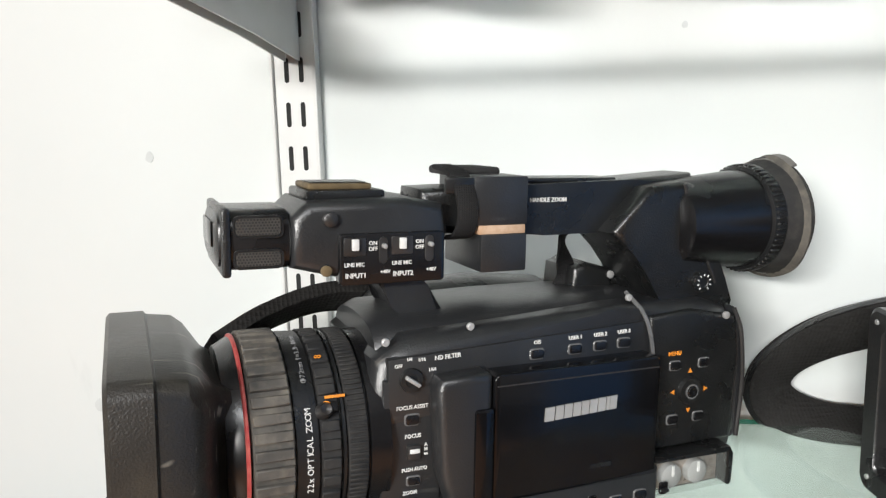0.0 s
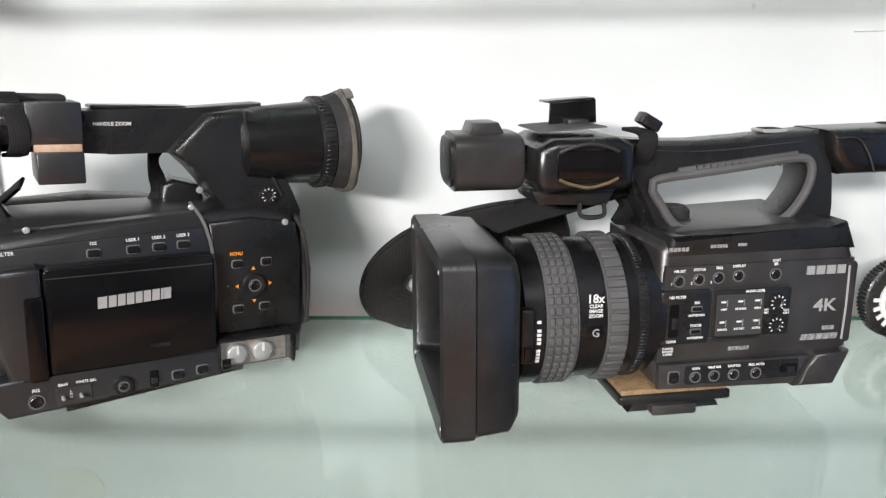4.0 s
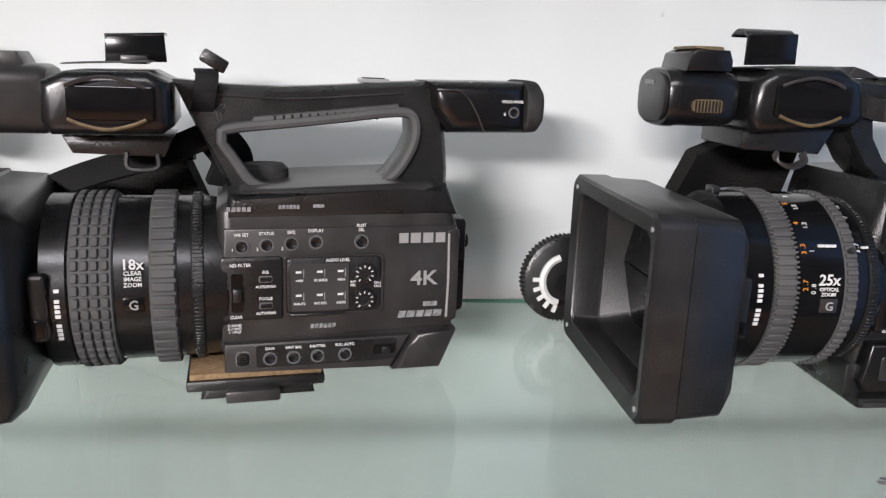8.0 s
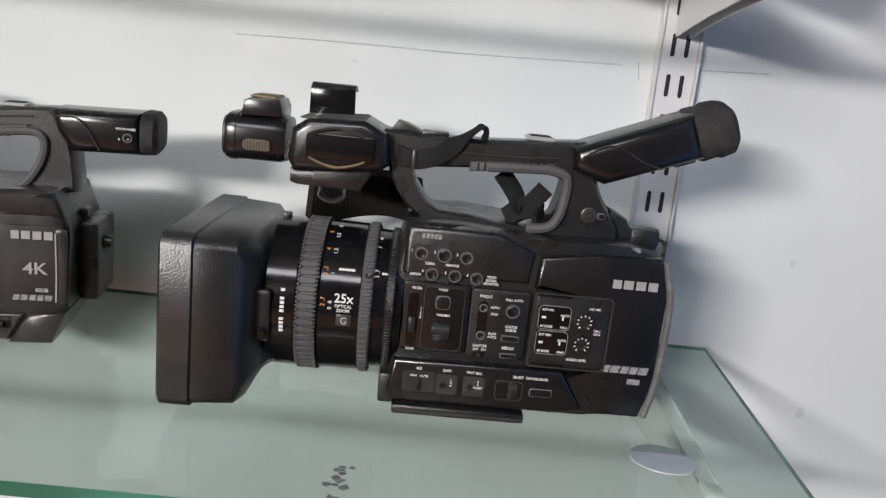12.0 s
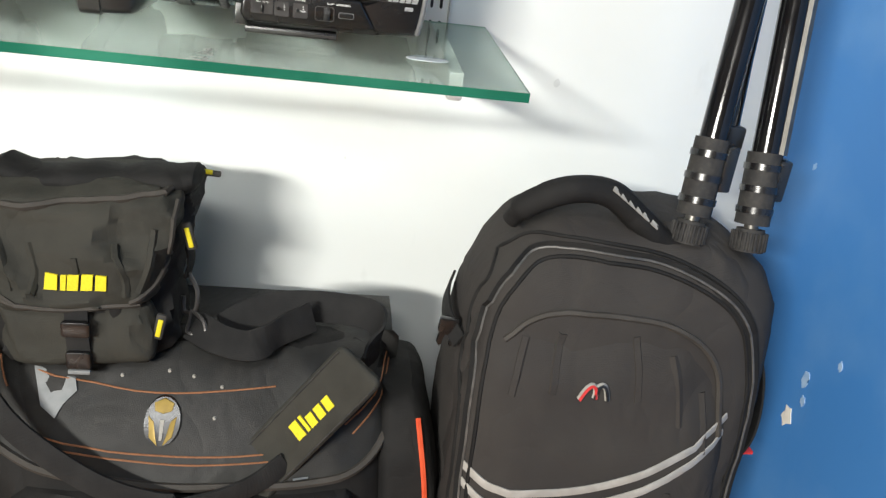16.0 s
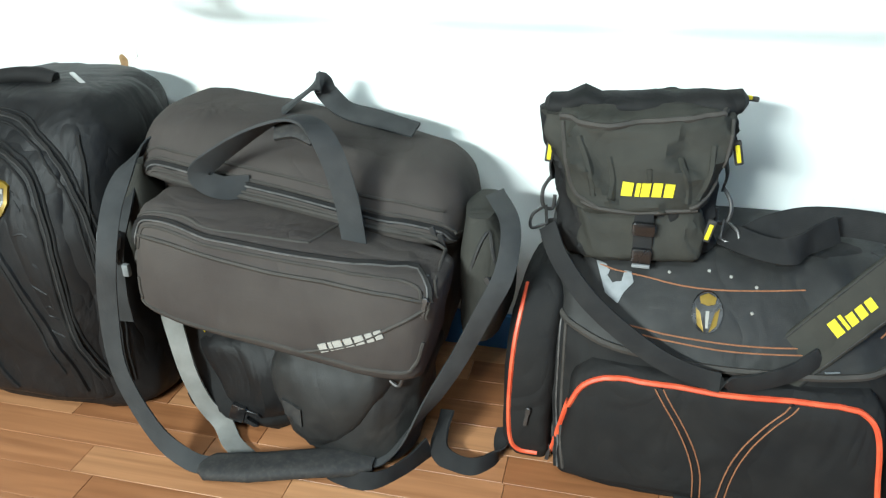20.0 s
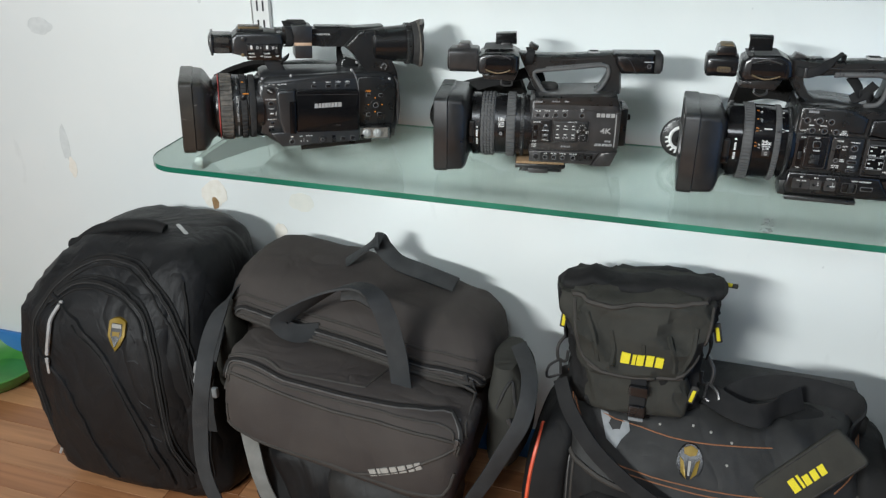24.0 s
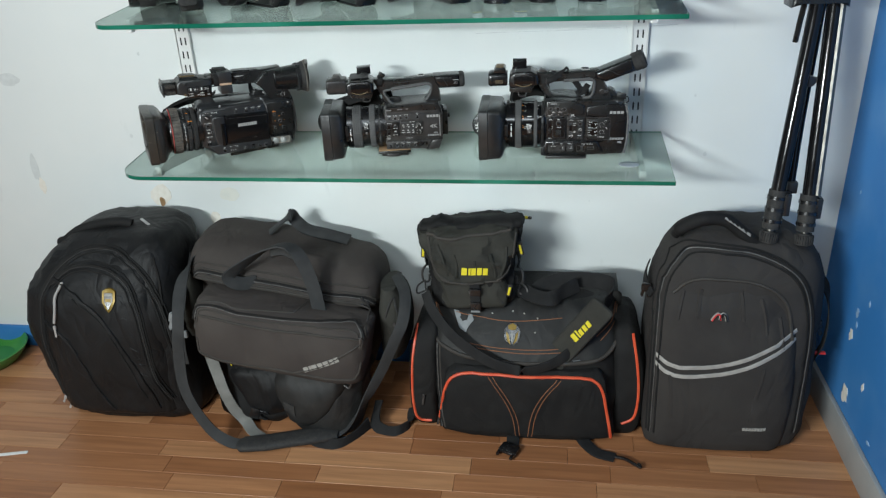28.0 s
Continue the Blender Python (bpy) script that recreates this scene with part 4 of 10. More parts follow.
    label_text(c, "ND FILTER", -0.0125, 0.8755, 0.0034, -0.0026, turn=-2)
    label_text(c, "OFF", -0.0405, 0.873, 0.0027, -0.0026)
    label_text(c, "1/4", -0.0345, 0.8762, 0.0026, -0.0026)
    label_text(c, "1/16", -0.0275, 0.8755, 0.0026, -0.0026)
    label_text(c, "1/64", -0.0215, 0.8695, 0.0026, -0.0026)
    d = dial(c, -0.0335, 0.8658, 0.0066, -0.0018, "filter_dial", False)
    part("pointer_grip", add(None, box(-0.0046, 0.0046, -0.0075, -0.0035, -0.0011, 0.0011, 0.0006), Matrix.Translation((-0.0335, 0, 0.8658)) @ Matrix.Rotation(radians(35), 4, "Y")), SILVER, d, "worn silver pointer")
    label_text(c, "FOCUS ASSIST", -0.0325, 0.8497, 0.0030, -0.0022)
    button(c, -0.0325, 0.8437, 0.009, 0.0068, -0.0018)
    label_text(c, "FOCUS", -0.032, 0.8335, 0.0031, -0.0022)
    part("focus_switch", box(-0.0355, -0.0278, -0.0042, -0.001, 0.8215, 0.8295, 0.0012), SATIN, c)
    part("switch_tip", box(-0.0345, -0.0288, -0.0052, -0.004, 0.8255, 0.828, 0.0006), INK, c)
    label_text(c, "A\nM\n∞", -0.0245, 0.828, 0.0026, -0.0022)
    label_text(c, "PUSH AUTO", -0.031, 0.8148, 0.0028, -0.0022)
    button(c, -0.0315, 0.8092, 0.0085, 0.0058, -0.0018)
    label_text(c, "ZOOM", -0.0335, 0.8018, 0.0028, -0.0022)
    slider(c, -0.0335, 0.7965, 0.0095, 0.0052, -0.0018)
    for x, y, z in ((-0.0455, 0.004, 0.8855), (0.0035, 0.004, 0.890), (0.109, 0.006, 0.8985)):
        screw_head(c, x, y, z, 0.0022)
    # rear quarter with the menu pad
    rear = part("rear_quarter", prism([(0.1225, 0.8030), (0.186, 0.8030), (0.1885, 0.86), (0.184, 0.884), (0.150, 0.890), (0.118, 0.888)], -0.004, 0.01, 0.003, 3), BLACK, c)
    label_text(rear, "MENU", 0.1375, 0.8625, 0.0037, -0.0043, ORANGE)
    for x, z in ((0.138, 0.8560), (0.160, 0.8560), (0.138, 0.8215), (0.158, 0.8215)):
        button(rear, x, z, 0.0088, 0.0066, -0.004)
    dial(rear, 0.150, 0.8390, 0.0088, -0.004, "menu_pad", False)
    round_button(rear, 0.150, 0.8390, 0.0038, -0.0068)
    for dx, dz, a in ((0, 0.0125, 0), (0.0125, 0, 90), (0, -0.0125, 180), (-0.0125, 0, 270)):
        add_m = Matrix.Translation((0.150 + dx, -0.0043, 0.8390 + dz)) @ Matrix.Rotation(radians(a), 4, "Y")
        part("arrow_mark", prism([(-0.0015, -0.001), (0.0015, -0.001), (0, 0.0016)], -0.0003, 0.0002, m=add_m), ORANGE, rear, smooth=False)
    part("battery_door", prism([(0.190, 0.80), (0.1955, 0.803), (0.197, 0.845), (0.194, 0.876), (0.188, 0.888)], 0.0, 0.09, 0.003), GRAPHITE, c)
    part("door_edge", tube([(0.1925, -0.002, 0.803), (0.1945, -0.002, 0.84), (0.191, -0.002, 0.872), (0.184, -0.002, 0.888)], 0.0014, 6), SATIN, c)
    # handle
    part("front_post", prism([(-0.049, 0.922), (-0.013, 0.920), (-0.016, 0.908), (0.004, 0.888), (-0.027, 0.885), (-0.030, 0.9)], 0.03, 0.066, 0.004, 3), GRAPHITE, c)
    part("handle_bar", prism([(-0.02, 0.939), (-0.018, 0.964), (0.06, 0.966), (0.12, 0.968), (0.17, 0.972), (0.172, 0.945), (0.112, 0.936), (0.06, 0.9355)], 0.026, 0.064, 0.006, 3), BLACK, c)
    part("rear_post", prism([(0.098, 0.9370), (0.124, 0.9640), (0.150, 0.9675), (0.163, 0.9650), (0.169, 0.945), (0.177, 0.926), (0.187, 0.905), (0.193, 0.890), (0.196, 0.876), (0.147, 0.876), (0.1405, 0.887), (0.1325, 0.8990), (0.1245, 0.9115), (0.1155, 0.9230), (0.107, 0.9310)], 0.011, 0.060, 0.005, 3), BLACK, c)
    part("post_seam", tube([(0.1500, 0.0105, 0.966), (0.1560, 0.0102, 0.945), (0.167, 0.0102, 0.925), (0.178, 0.0102, 0.903)], 0.0012, 6), SATIN, c)
    part("grip_lump", prism([(0.096, 0.889), (0.098, 0.9095), (0.107, 0.9135), (0.126, 0.908), (0.132, 0.890)], 0.050, 0.09, 0.005, 3), BLACK, c)
    screw_head(c, 0.126, 0.050, 0.904, 0.0026)
    screw_head(c, 0.175, -0.005, 0.8850, 0.0024)
    dial(c, 0.1669, 0.9038, 0.0066, 0.0105, "viewfinder_knob")
    label_text(c, "HANDLE ZOOM", 0.0625, 0.9555, 0.0036, 0.0255, align="CENTER")
    part("top_insert", prism(rounded(0.05, 0.115, 0.9665, 0.969, 0.001, 2), 0.033, 0.061, 0.0006, 1), BLACK, c)
    # microphone unit
    box_ = part("microphone_box", prism([(-0.092, 0.951), (-0.083, 0.959), (-0.03, 0.9605), (-0.008, 0.957), (-0.005, 0.942), (-0.012, 0.918), (-0.060, 0.917), (-0.092, 0.925)], 0.015, 0.082, 0.006, 3), GRAPHITE, c)
    part("input_panel", prism(rounded(-0.068, -0.0095, 0.9155, 0.9425, 0.002, 3), 0.0112, 0.02, 0.001), BLACK_SMOOTH, box_)
    for x in (-0.060, -0.034):
        part("switch_plate", box(x - 0.006, x + 0.0062, 0.0106, 0.0118, 0.931, 0.9405, 0.0006), SATIN, box_)
        part("switch_tip", box(x - 0.0018, x + 0.0018, 0.0085, 0.011, 0.934, 0.940, 0.0005), INK, box_)
        part("toggle_well", prism(rounded(x + 0.013, x + 0.0178, 0.9265, 0.9405, 0.0022, 3), 0.0104, 0.012, 0.0003, 1), SATIN, box_)
        part("toggle", lathe([(0, 0.0013), (-0.0035, 0.0013), (-0.004, 0.0001)], 10, m=turned_y(x + 0.0155, 0.011, 0.936)), SILVER, box_)
        label_text(box_, "ON\nOFF", x + 0.0098, 0.9365, 0.0030, 0.0108)
        label_text(box_, "LINE MIC", x - 0.0002, 0.9255, 0.0029, 0.0108)
        label_text(box_, "INPUT" + ("1" if x < -0.05 else "2"), x + 0.0005, 0.9195, 0.0036, 0.0108)
        label_text(box_, "+48V", x + 0.0165, 0.9212, 0.0027, 0.0108)
    screw_head(box_, -0.0745, 0.0135, 0.9235, 0.003, BRASS)
    part("adjusting_stud", lathe([(0.002, 0.004), (-0.002, 0.0038), (-0.003, 0.002), (-0.003, 0.0001)], 14, m=turned_y(-0.072, 0.0145, 0.9500)), SATIN, box_)
    shoe = part("accessory_shoe", prism(rounded(-0.082, -0.038, 0.9585, 0.9640, 0.0015, 3), 0.028, 0.07, 0.0012), BLACK, box_)
    part("worn_shoe_plate", prism(rounded(-0.079, -0.044, 0.9640, 0.9672, 0.001, 2), 0.033, 0.066, 0.0008), BRASS, shoe, "worn brass shoe plate")
    part("shoe_slot", box(-0.077, -0.046, 0.038, 0.060, 0.9671, 0.9677), BLACK, shoe)
    head = part("microphone_head", loft([[(x, 0.048 + a, 0.9395 + b) for a, b in squircle(0.031 + g, 0.0160 + g, 4.2, 32)] for x, g in ((-0.1285, -0.006), (-0.127, -0.002), (-0.122, 0), (-0.0925, 0), (-0.0905, -0.002))]), BLACK_SMOOTH, c)
    part("front_emblem_plate", box(-0.1296, -0.1285, 0.03, 0.066, 0.936, 0.949, 0.001), BLACK_GLOSS, head)
    grille = material("microphone_mesh", (0.16, 0.15, 0.135), 0.45, 0.7, (0.10, 0.095, 0.085), 0.5, 60, 900, 0.2)
    for z0, z1 in ((0.9425, 0.9520), (0.9270, 0.9350)):
        g = part("mesh_grille", prism(rounded(-0.1195, -0.0965, z0, z1, 0.002, 3), 0.0162, 0.021, 0.0005, 1), grille, head, "woven metal microphone mesh")
        holes = bmesh.new()
        nz = int((z1 - z0) / 0.0015)
        for iz in range(nz):
            for ix in range(14):
                x, z = -0.1187 + 0.0016 * ix + (0.0008 if iz % 2 else 0), z0 + 0.0011 + iz * 0.00145
                if x < -0.0972:
                    add(holes, lathe([(0.0, 0.00055), (-0.0003, 0.0005), (-0.0003, 0.00001)], 6, m=turned_y(x, 0.0161, z)))
        part("mesh_holes", holes, DARK_GAP, g, smooth=False)
        frame_line(head, -0.1205, -0.0955, z0 - 0.001, z1 + 0.001, 0.0165, 0.001, BLACK)
    part("head_collar", prism(rounded(-0.126, -0.1215, 0.9222, 0.9568, 0.0018, 3), 0.015, 0.081, 0.0012), BLACK, head)
    # clamp of two blocks with old tape between
    for x0, z0, z1 in ((0.0090, 0.9440, 0.9715), (0.0135, 0.9175, 0.9390)):
        part("clamp_block", box(x0, 0.0425, 0.014, 0.066, z0, z1, 0.0012), GRAPHITE, c)
    part("tape_band", box(0.0125, 0.0418, 0.0148, 0.065, 0.9388, 0.9442, 0.0008), SKINNY, c, "peeling tan tape")
    part("top_pad", box(0.004, 0.036, 0.036, 0.072, 0.9705, 0.9755, 0.002), RUBBER, c)
    part("buckle_strap", strap([(0.0, 0.04, 0.976), (0.001, 0.019, 0.972), (0.005, 0.014, 0.955), (0.004, 0.017, 0.94), (0.0, 0.03, 0.936)], 0.012, 0.002, (1, 0, 0)), WEBBING, c, "frayed dark webbing loop")
    part("strap_buckle", box(-0.008, 0.010, 0.0145, 0.019, 0.962, 0.971, 0.0015), BLACK, c)
    # eyepiece
    AX = Matrix.Translation((0.1515, 0.027, 0.940)) @ Matrix.Rotation(radians(-1.5), 4, "Y") @ Matrix.Scale(0.875, 4)
    part("eyepiece_tube", lathe([(-0.004, 0.024), (0.0, 0.031), (0.02, 0.0335), (0.058, 0.0365), (0.062, 0.0372), (0.067, 0.0368)], 40, m=AX), BLACK_SMOOTH, c)
    part("eyepiece_ring", lathe([(0.063, 0.037), (0.064, 0.0395), (0.074, 0.041), (0.076, 0.039)], 40, m=AX), BLACK, c)
    ring_bm = ribs(60, 0.0395, 0.0412, 0.065, 0.0735, 0.5)
    ring_bm.transform(AX)
    part("ring_ribs", ring_bm, BLACK, c)
    part("eyecup", open_lathe([(0.074, 0.038), (0.078, 0.041), (0.088, 0.0435), (0.093, 0.046), (0.095, 0.0455), (0.09, 0.0415), (0.08, 0.037)], 40, m=AX), RUBBER, c, "black rubber eyecup")
    rings = []
    for f, rr in ((0.0, 0.0415), (0.35, 0.0445), (0.7, 0.0475), (1.0, 0.0470), (1.0, 0.0455), (0.7, 0.0455), (0.35, 0.0425), (0.0, 0.0395)):
        ring = []
        for k in range(48):
            a = 2 * math.pi * k / 48
            reach = 0.004 + 0.026 * max(0.0, math.cos(a - 0.6)) ** 2 + 0.008 * max(0.0, math.cos(a + 1.9)) ** 3
            ring.append((0.086 + reach * f, rr * math.cos(a), rr * math.sin(a)))
        rings.append(ring)
    flap = loft(rings, ends=False)
    flap.transform(AX)
    # the paler rubber colour stands in for light falling on this flap
    part("eyecup_flap", flap, WORN_OR_LIT_RUBBER, c, "flared rubber eyecup flap with the light on it painted in")
    flap = loft([[tuple(AX @ Vector((x, 0.047 * sc * math.cos(t), 0.046 * sc * math.sin(t)))) for x, sc in ((0.088, 0.96), (0.096 + 0.018 * k, 1.04), (0.098 + 0.018 * k, 1.0), (0.090, 0.92))] for t, k in ((radians(a), math.sin(radians((a + 100) * 180 / 220))) for a in range(-100, 121, 10))])
    part("eyecup_flap", flap, FLAP_RUBBER, c, "soft rubber side flap")
    # lens
    lens_hood(c, -0.1815, -0.160, -0.140, -0.122, CY, CZ - 0.002, 0.076, 0.0605, 0.008, 0.056, HOOD_WORN)
    barrel(c, [(-0.128, 0.050), (-0.1205, 0.0545), (-0.1185, 0.0545), (-0.1185, 0.052), (-0.050, 0.052), (-0.05, 0.03)], CY, CZ, BLACK_SMOOTH)
    part("red_ring", lathe([(-0.1198, 0.0545), (-0.1192, 0.0562), (-0.1180, 0.0562), (-0.1174, 0.0545)], 56, m=Matrix.Translation((0, CY, CZ))), REDLINE, c, "thin worn red lens ring")
    lens_ring(c, -0.1168, -0.0955, 0.0575, CY, CZ, 40, WORN_OR_LIT_RUBBER, "focus_ring", 0.62, 0.0026)
    barrel(c, [(-0.0955, 0.05), (-0.095, 0.0553), (-0.0838, 0.0548), (-0.0832, 0.05)], CY, CZ, BLACK, "lettered_band")
    round_writing(c, "22x OPTICAL ZOOM", -0.0870, 0.0552, CY, CZ, -14, 0.0046, INK)
    mark_bm = bmesh.new()
    for k in range(13):
        add(mark_bm, box(-0.0893, -0.0873, -0.0003, 0.0003, -0.0009, 0.0009), Matrix.Translation((0, CY, CZ)) @ Matrix.Rotation(radians(48 - 1.9 * k), 4, "X") @ Matrix.Translation((0, -0.0553, 0)))
    part("maker_bars", mark_bm, INK_DIM, c, smooth=False)
    round_writing(c, "Φ72mm f=3.9-86mm", -0.0870, 0.0552, CY, CZ, 46, 0.0038, INK_DIM)
    lens_ring(c, -0.0830, -0.0715, 0.0555, CY, CZ, 36, RUBBER, "zoom_ring", 0.6, 0.0020)
    part("zoom_peg", lathe([(0, 0.0042), (-0.007, 0.0036), (-0.0085, 0.0028), (-0.0075, 0.0001)], 16, m=Matrix.Translation((0, CY, CZ)) @ Matrix.Rotation(radians(-28), 4, "X") @ turned_y(-0.0805, -0.0545, 0)), SATIN, c)
    part("index_mark", add(None, box(-0.0790, -0.0685, -0.0564, -0.0553, -0.0007, 0.0007), Matrix.Translation((0, CY, CZ)) @ Matrix.Rotation(radians(-35), 4, "X")), ORANGE, c, "orange index mark", smooth=False)
    round_writing(c, "9", -0.0765, 0.056, CY, CZ, 32, 0.0055, ORANGE)
    round_writing(c, "8", -0.0765, 0.056, CY, CZ, 60, 0.0055, ORANGE)
    barrel(c, [(-0.0715, 0.05), (-0.071, 0.0545), (-0.0695, 0.0545), (-0.069, 0.05)], CY, CZ, BLACK, "plain_band")
    lens_ring(c, -0.0685, -0.0570, 0.0550, CY, CZ, 120, RUBBER, "iris_ring", 0.5, 0.0012)
    barrel(c, [(-0.0570, 0.05), (-0.056, 0.0535), (-0.045, 0.054), (-0.044, 0.045)], CY, CZ, BLACK_SMOOTH, "lens_mount")
    # hand strap on the far side, and the shoulder strap end
    part("hand_strap", strap([(-0.125, 0.10, 0.862), (-0.09, 0.12, 0.875), (-0.05, 0.13, 0.884), (-0.012, 0.128, 0.882), (0.02, 0.11, 0.874)], 0.036, 0.008, (0, 0.8, -0.5)), MESH_PAD, c, "padded black hand strap")
    part("strap_cord", strap([(-0.02, 0.1, 0.885), (-0.005, 0.085, 0.90), (0.006, 0.07, 0.912)], 0.012, 0.002, (0, 1, 0.2)), GREY_WEBBING, c)
    part("grip_body", loft([[(x, 0.105 + a, 0.855 + b) for a, b in squircle(0.03 * g, 0.045 * g, 2.6, 24)] for x, g in ((-0.035, 0.5), (-0.02, 0.9), (0.05, 1.0), (0.10, 0.9), (0.115, 0.5))]), BLACK, c)
    part("strap_end", strap([(0.098, 0.06, 0.938), (0.095, 0.062, 0.925), (0.098, 0.06, 0.905), (0.094, 0.062, 0.893)], 0.012, 0.0018, [(1, 0, 0), (0.7, 0.7, 0), (1, -0.4, 0), (1, 0, 0)]), WEBBING, c)
    LIFT[0] = 0.0
    return c


def oval_thumb_panel(c, x0, x1, z0, z1, y, zc):
    """The stowed screen at the front of a top handle, with its oval thumb grips."""
    panel = part("stowed_screen", prism(rounded(x0 + 0.012, x1 - 0.008, zc - 0.009, zc + 0.009, 0.0015, 3), y - 0.002, y + 0.004, 0.0012), BLACK_GLOSS, c, "glossy stowed screen panel")
    xm = (x0 + x1) / 2
    for s in (1, -1):
        arc = [(xm - 0.0195, y - 0.0018, zc + s * 0.0085), (xm - 0.012, y - 0.003, zc + s * 0.0115), (xm, y - 0.0036, zc + s * 0.0138), (xm + 0.012, y - 0.003, zc + s * 0.0115), (xm + 0.0195, y - 0.0018, zc + s * 0.0085)]
        part("thumb_grip", tube(arc, 0.0011, 6), SATIN if s > 0 else BRASS, panel, "" if s > 0 else "worn brassy edge")
    return panel


def top_handle(c, outer, inner, y0, y1):
    """A handle loop: the outer outline with an opening, drawn out across; the opening is lined with softer rubber."""
    n, k = len(outer), len(inner)
    assert n == k
    bm = bmesh.new()
    rings = []
    for y, g in ((y0 + 0.004, 0.0), (y0, 0.003), (y1, 0.003), (y1 - 0.004, 0.0)):
        o = []
        for (x, z), (xi, zi) in zip(outer, inner):
            d = Vector((xi - x, zi - z)).normalized() * g
            o.append(bm.verts.new((x + d.x, y, z + d.y)))
        rings.append(o)
    ins = []
    for y, g in ((y0, 0.002), (y0 + 0.003, 0.0), (y1 - 0.003, 0.0), (y1, 0.002)):
        o = []
        for (x, z), (xi, zi) in zip(outer, inner):
            d = Vector((xi - x, zi - z)).normalized() * -g
            o.append(bm.verts.new((xi + d.x, y, zi + d.y)))
        ins.append(o)
    for a, b in zip(rings, rings[1:]):
        if a is rings[1]:
            continue
        for i in range(n):
            bm.faces.new((a[i], a[(i + 1) % n], b[(i + 1) % n], b[i]))
    for i in range(n):
        j = (i + 1) % n
        bm.faces.new((rings[0][i], rings[0][j], rings[3][j], rings[3][i]))
        bm.faces.new((rings[1][i], ins[0][i], ins[0][j], rings[1][j]))
        bm.faces.new((rings[2][i], rings[2][j], ins[3][j], ins[3][i]))
    for a, b in zip(ins, ins[1:]):
        for i in range(n):
            bm.faces.new((a[i], b[i], b[(i + 1) % n], a[(i + 1) % n]))
    return part("handle", bm, BLACK, c)


def camcorder_b():
    c = thing("camcorder", "black camcorder with square lens hood on a cork-topped tripod plate", "camcorder", pose(0.660, -0.199, 0.7590, 0, 0, 10.5), "camcorders on the shelf")
    LIFT[0] = 0.763
    CY, CZ = 0.043, 0.8355
    part("body", prism([(-0.085, 0.80), (-0.080, 0.785), (0.022, 0.782), (0.050, 0.783), (0.060, 0.808), (0.062, 0.87), (0.053, 0.896), (0.040, 0.9), (-0.07, 0.8955), (-0.085, 0.885)], 0.0, 0.10, 0.008, 4), SATIN, c)
    part("upper_cover", prism([(-0.080, 0.879), (0.060, 0.880), (0.052, 0.8995), (0.028, 0.893), (-0.078, 0.8945)], -0.001, 0.08, 0.004, 3), BLACK, c)
    side = part("control_panel", prism([(-0.084, 0.8055), (0.058, 0.8085), (0.0585, 0.874), (-0.081, 0.874)], -0.0022, 0.003, 0.0014), SATIN, c)
    for i, (x, w) in enumerate(((-0.0715, "WB SET"), (-0.0572, "STATUS"), (-0.0430, "S&Q"), (-0.0285, "DISPLAY"))):
        round_button(side, x, 0.8635 + 0.0006 * i, 0.0033, -0.0022)
        label_text(side, w, x, 0.8697 + 0.0006 * i, 0.0026, -0.0026)
        if i < 3:
            label_text(side, str(i + 1), x - 0.0052, 0.861, 0.0026, -0.0026)
    round_button(side, -0.0012, 0.865, 0.0035, -0.0022)
    label_text(side, "SLOT\nSEL", -0.0012, 0.8742, 0.0026, -0.0026)
    mark([0.0056, 0.0062, 0.0062, 0.0060], 0.0062, 0.0, Matrix.Translation((0.0222, -0.0026, 0.8635)), SILVER, side, gap=0.28)
    label_text(side, "4K", 0.0385, 0.8365, 0.0128, -0.0028, SILVER, squeeze=1.15)
    mark([0.0044, 0.0050, 0.0046, 0.0044, 0.0052], 0.0042, 0.25, Matrix.Translation((0.0222, -0.0026, 0.8155)), INK_DIM, side, gap=0.22)
    part("format_tag", box(0.0385, 0.0475, -0.0027, -0.002, 0.8222, 0.8252), INK_DIM, side)
    mark([0.002] * 6, 0.0026, 0.2, Matrix.Translation((-0.032, -0.0026, 0.8115)), INK_DIM, side, gap=0.3)
    mark([0.0022] * 5, 0.0026, 0.1, Matrix.Translation((-0.0795, -0.0016, 0.8842)), INK_DIM, side, gap=0.3)
    mark([0.0016] * 6, 0.0022, 0.0, Matrix.Translation((-0.050, -0.0016, 0.8856)), INK_DIM, side, gap=0.3)
    part("wireless_tag", box(-0.030, -0.0235, -0.0017, -0.001, 0.8858, 0.8880, 0.0006), INK_DIM, side)
    # filter block
    nd = part("filter_block", prism(rounded(-0.0835, -0.0485, 0.8185, 0.8575, 0.002, 3), -0.0042, 0.0, 0.0012), BLACK, side)
    label_text(nd, "ND FILTER", -0.0725, 0.8520, 0.0027, -0.0046)
    slider(nd, -0.0745, 0.836, 0.0068, 0.0235, -0.0042, 0.35)
    label_text(nd, "3\n2\n1", -0.0802, 0.842, 0.0032, -0.0046)
    label_text(nd, "CLEAR", -0.0755, 0.8205, 0.0025, -0.0046)
    for z, w in ((0.8475, "IRIS"), (0.8312, "FOCUS")):
        button(nd, -0.0582, z - 0.0035, 0.0082, 0.0042, -0.0042)
        label_text(nd, w, -0.0582, z, 0.0026, -0.0046)
        label_text(nd, "AUTO/MAN", -0.0582, z - 0.0088, 0.0023, -0.0046)
    label_text(side, "3:1/64ND\n2:1/16ND\n1:1/4ND", -0.0765, 0.8148, 0.0021, -0.0026)
    # audio block
    frame_line(side, -0.0475, 0.0125, 0.8205, 0.8575, -0.003, 0.0012, SATIN)
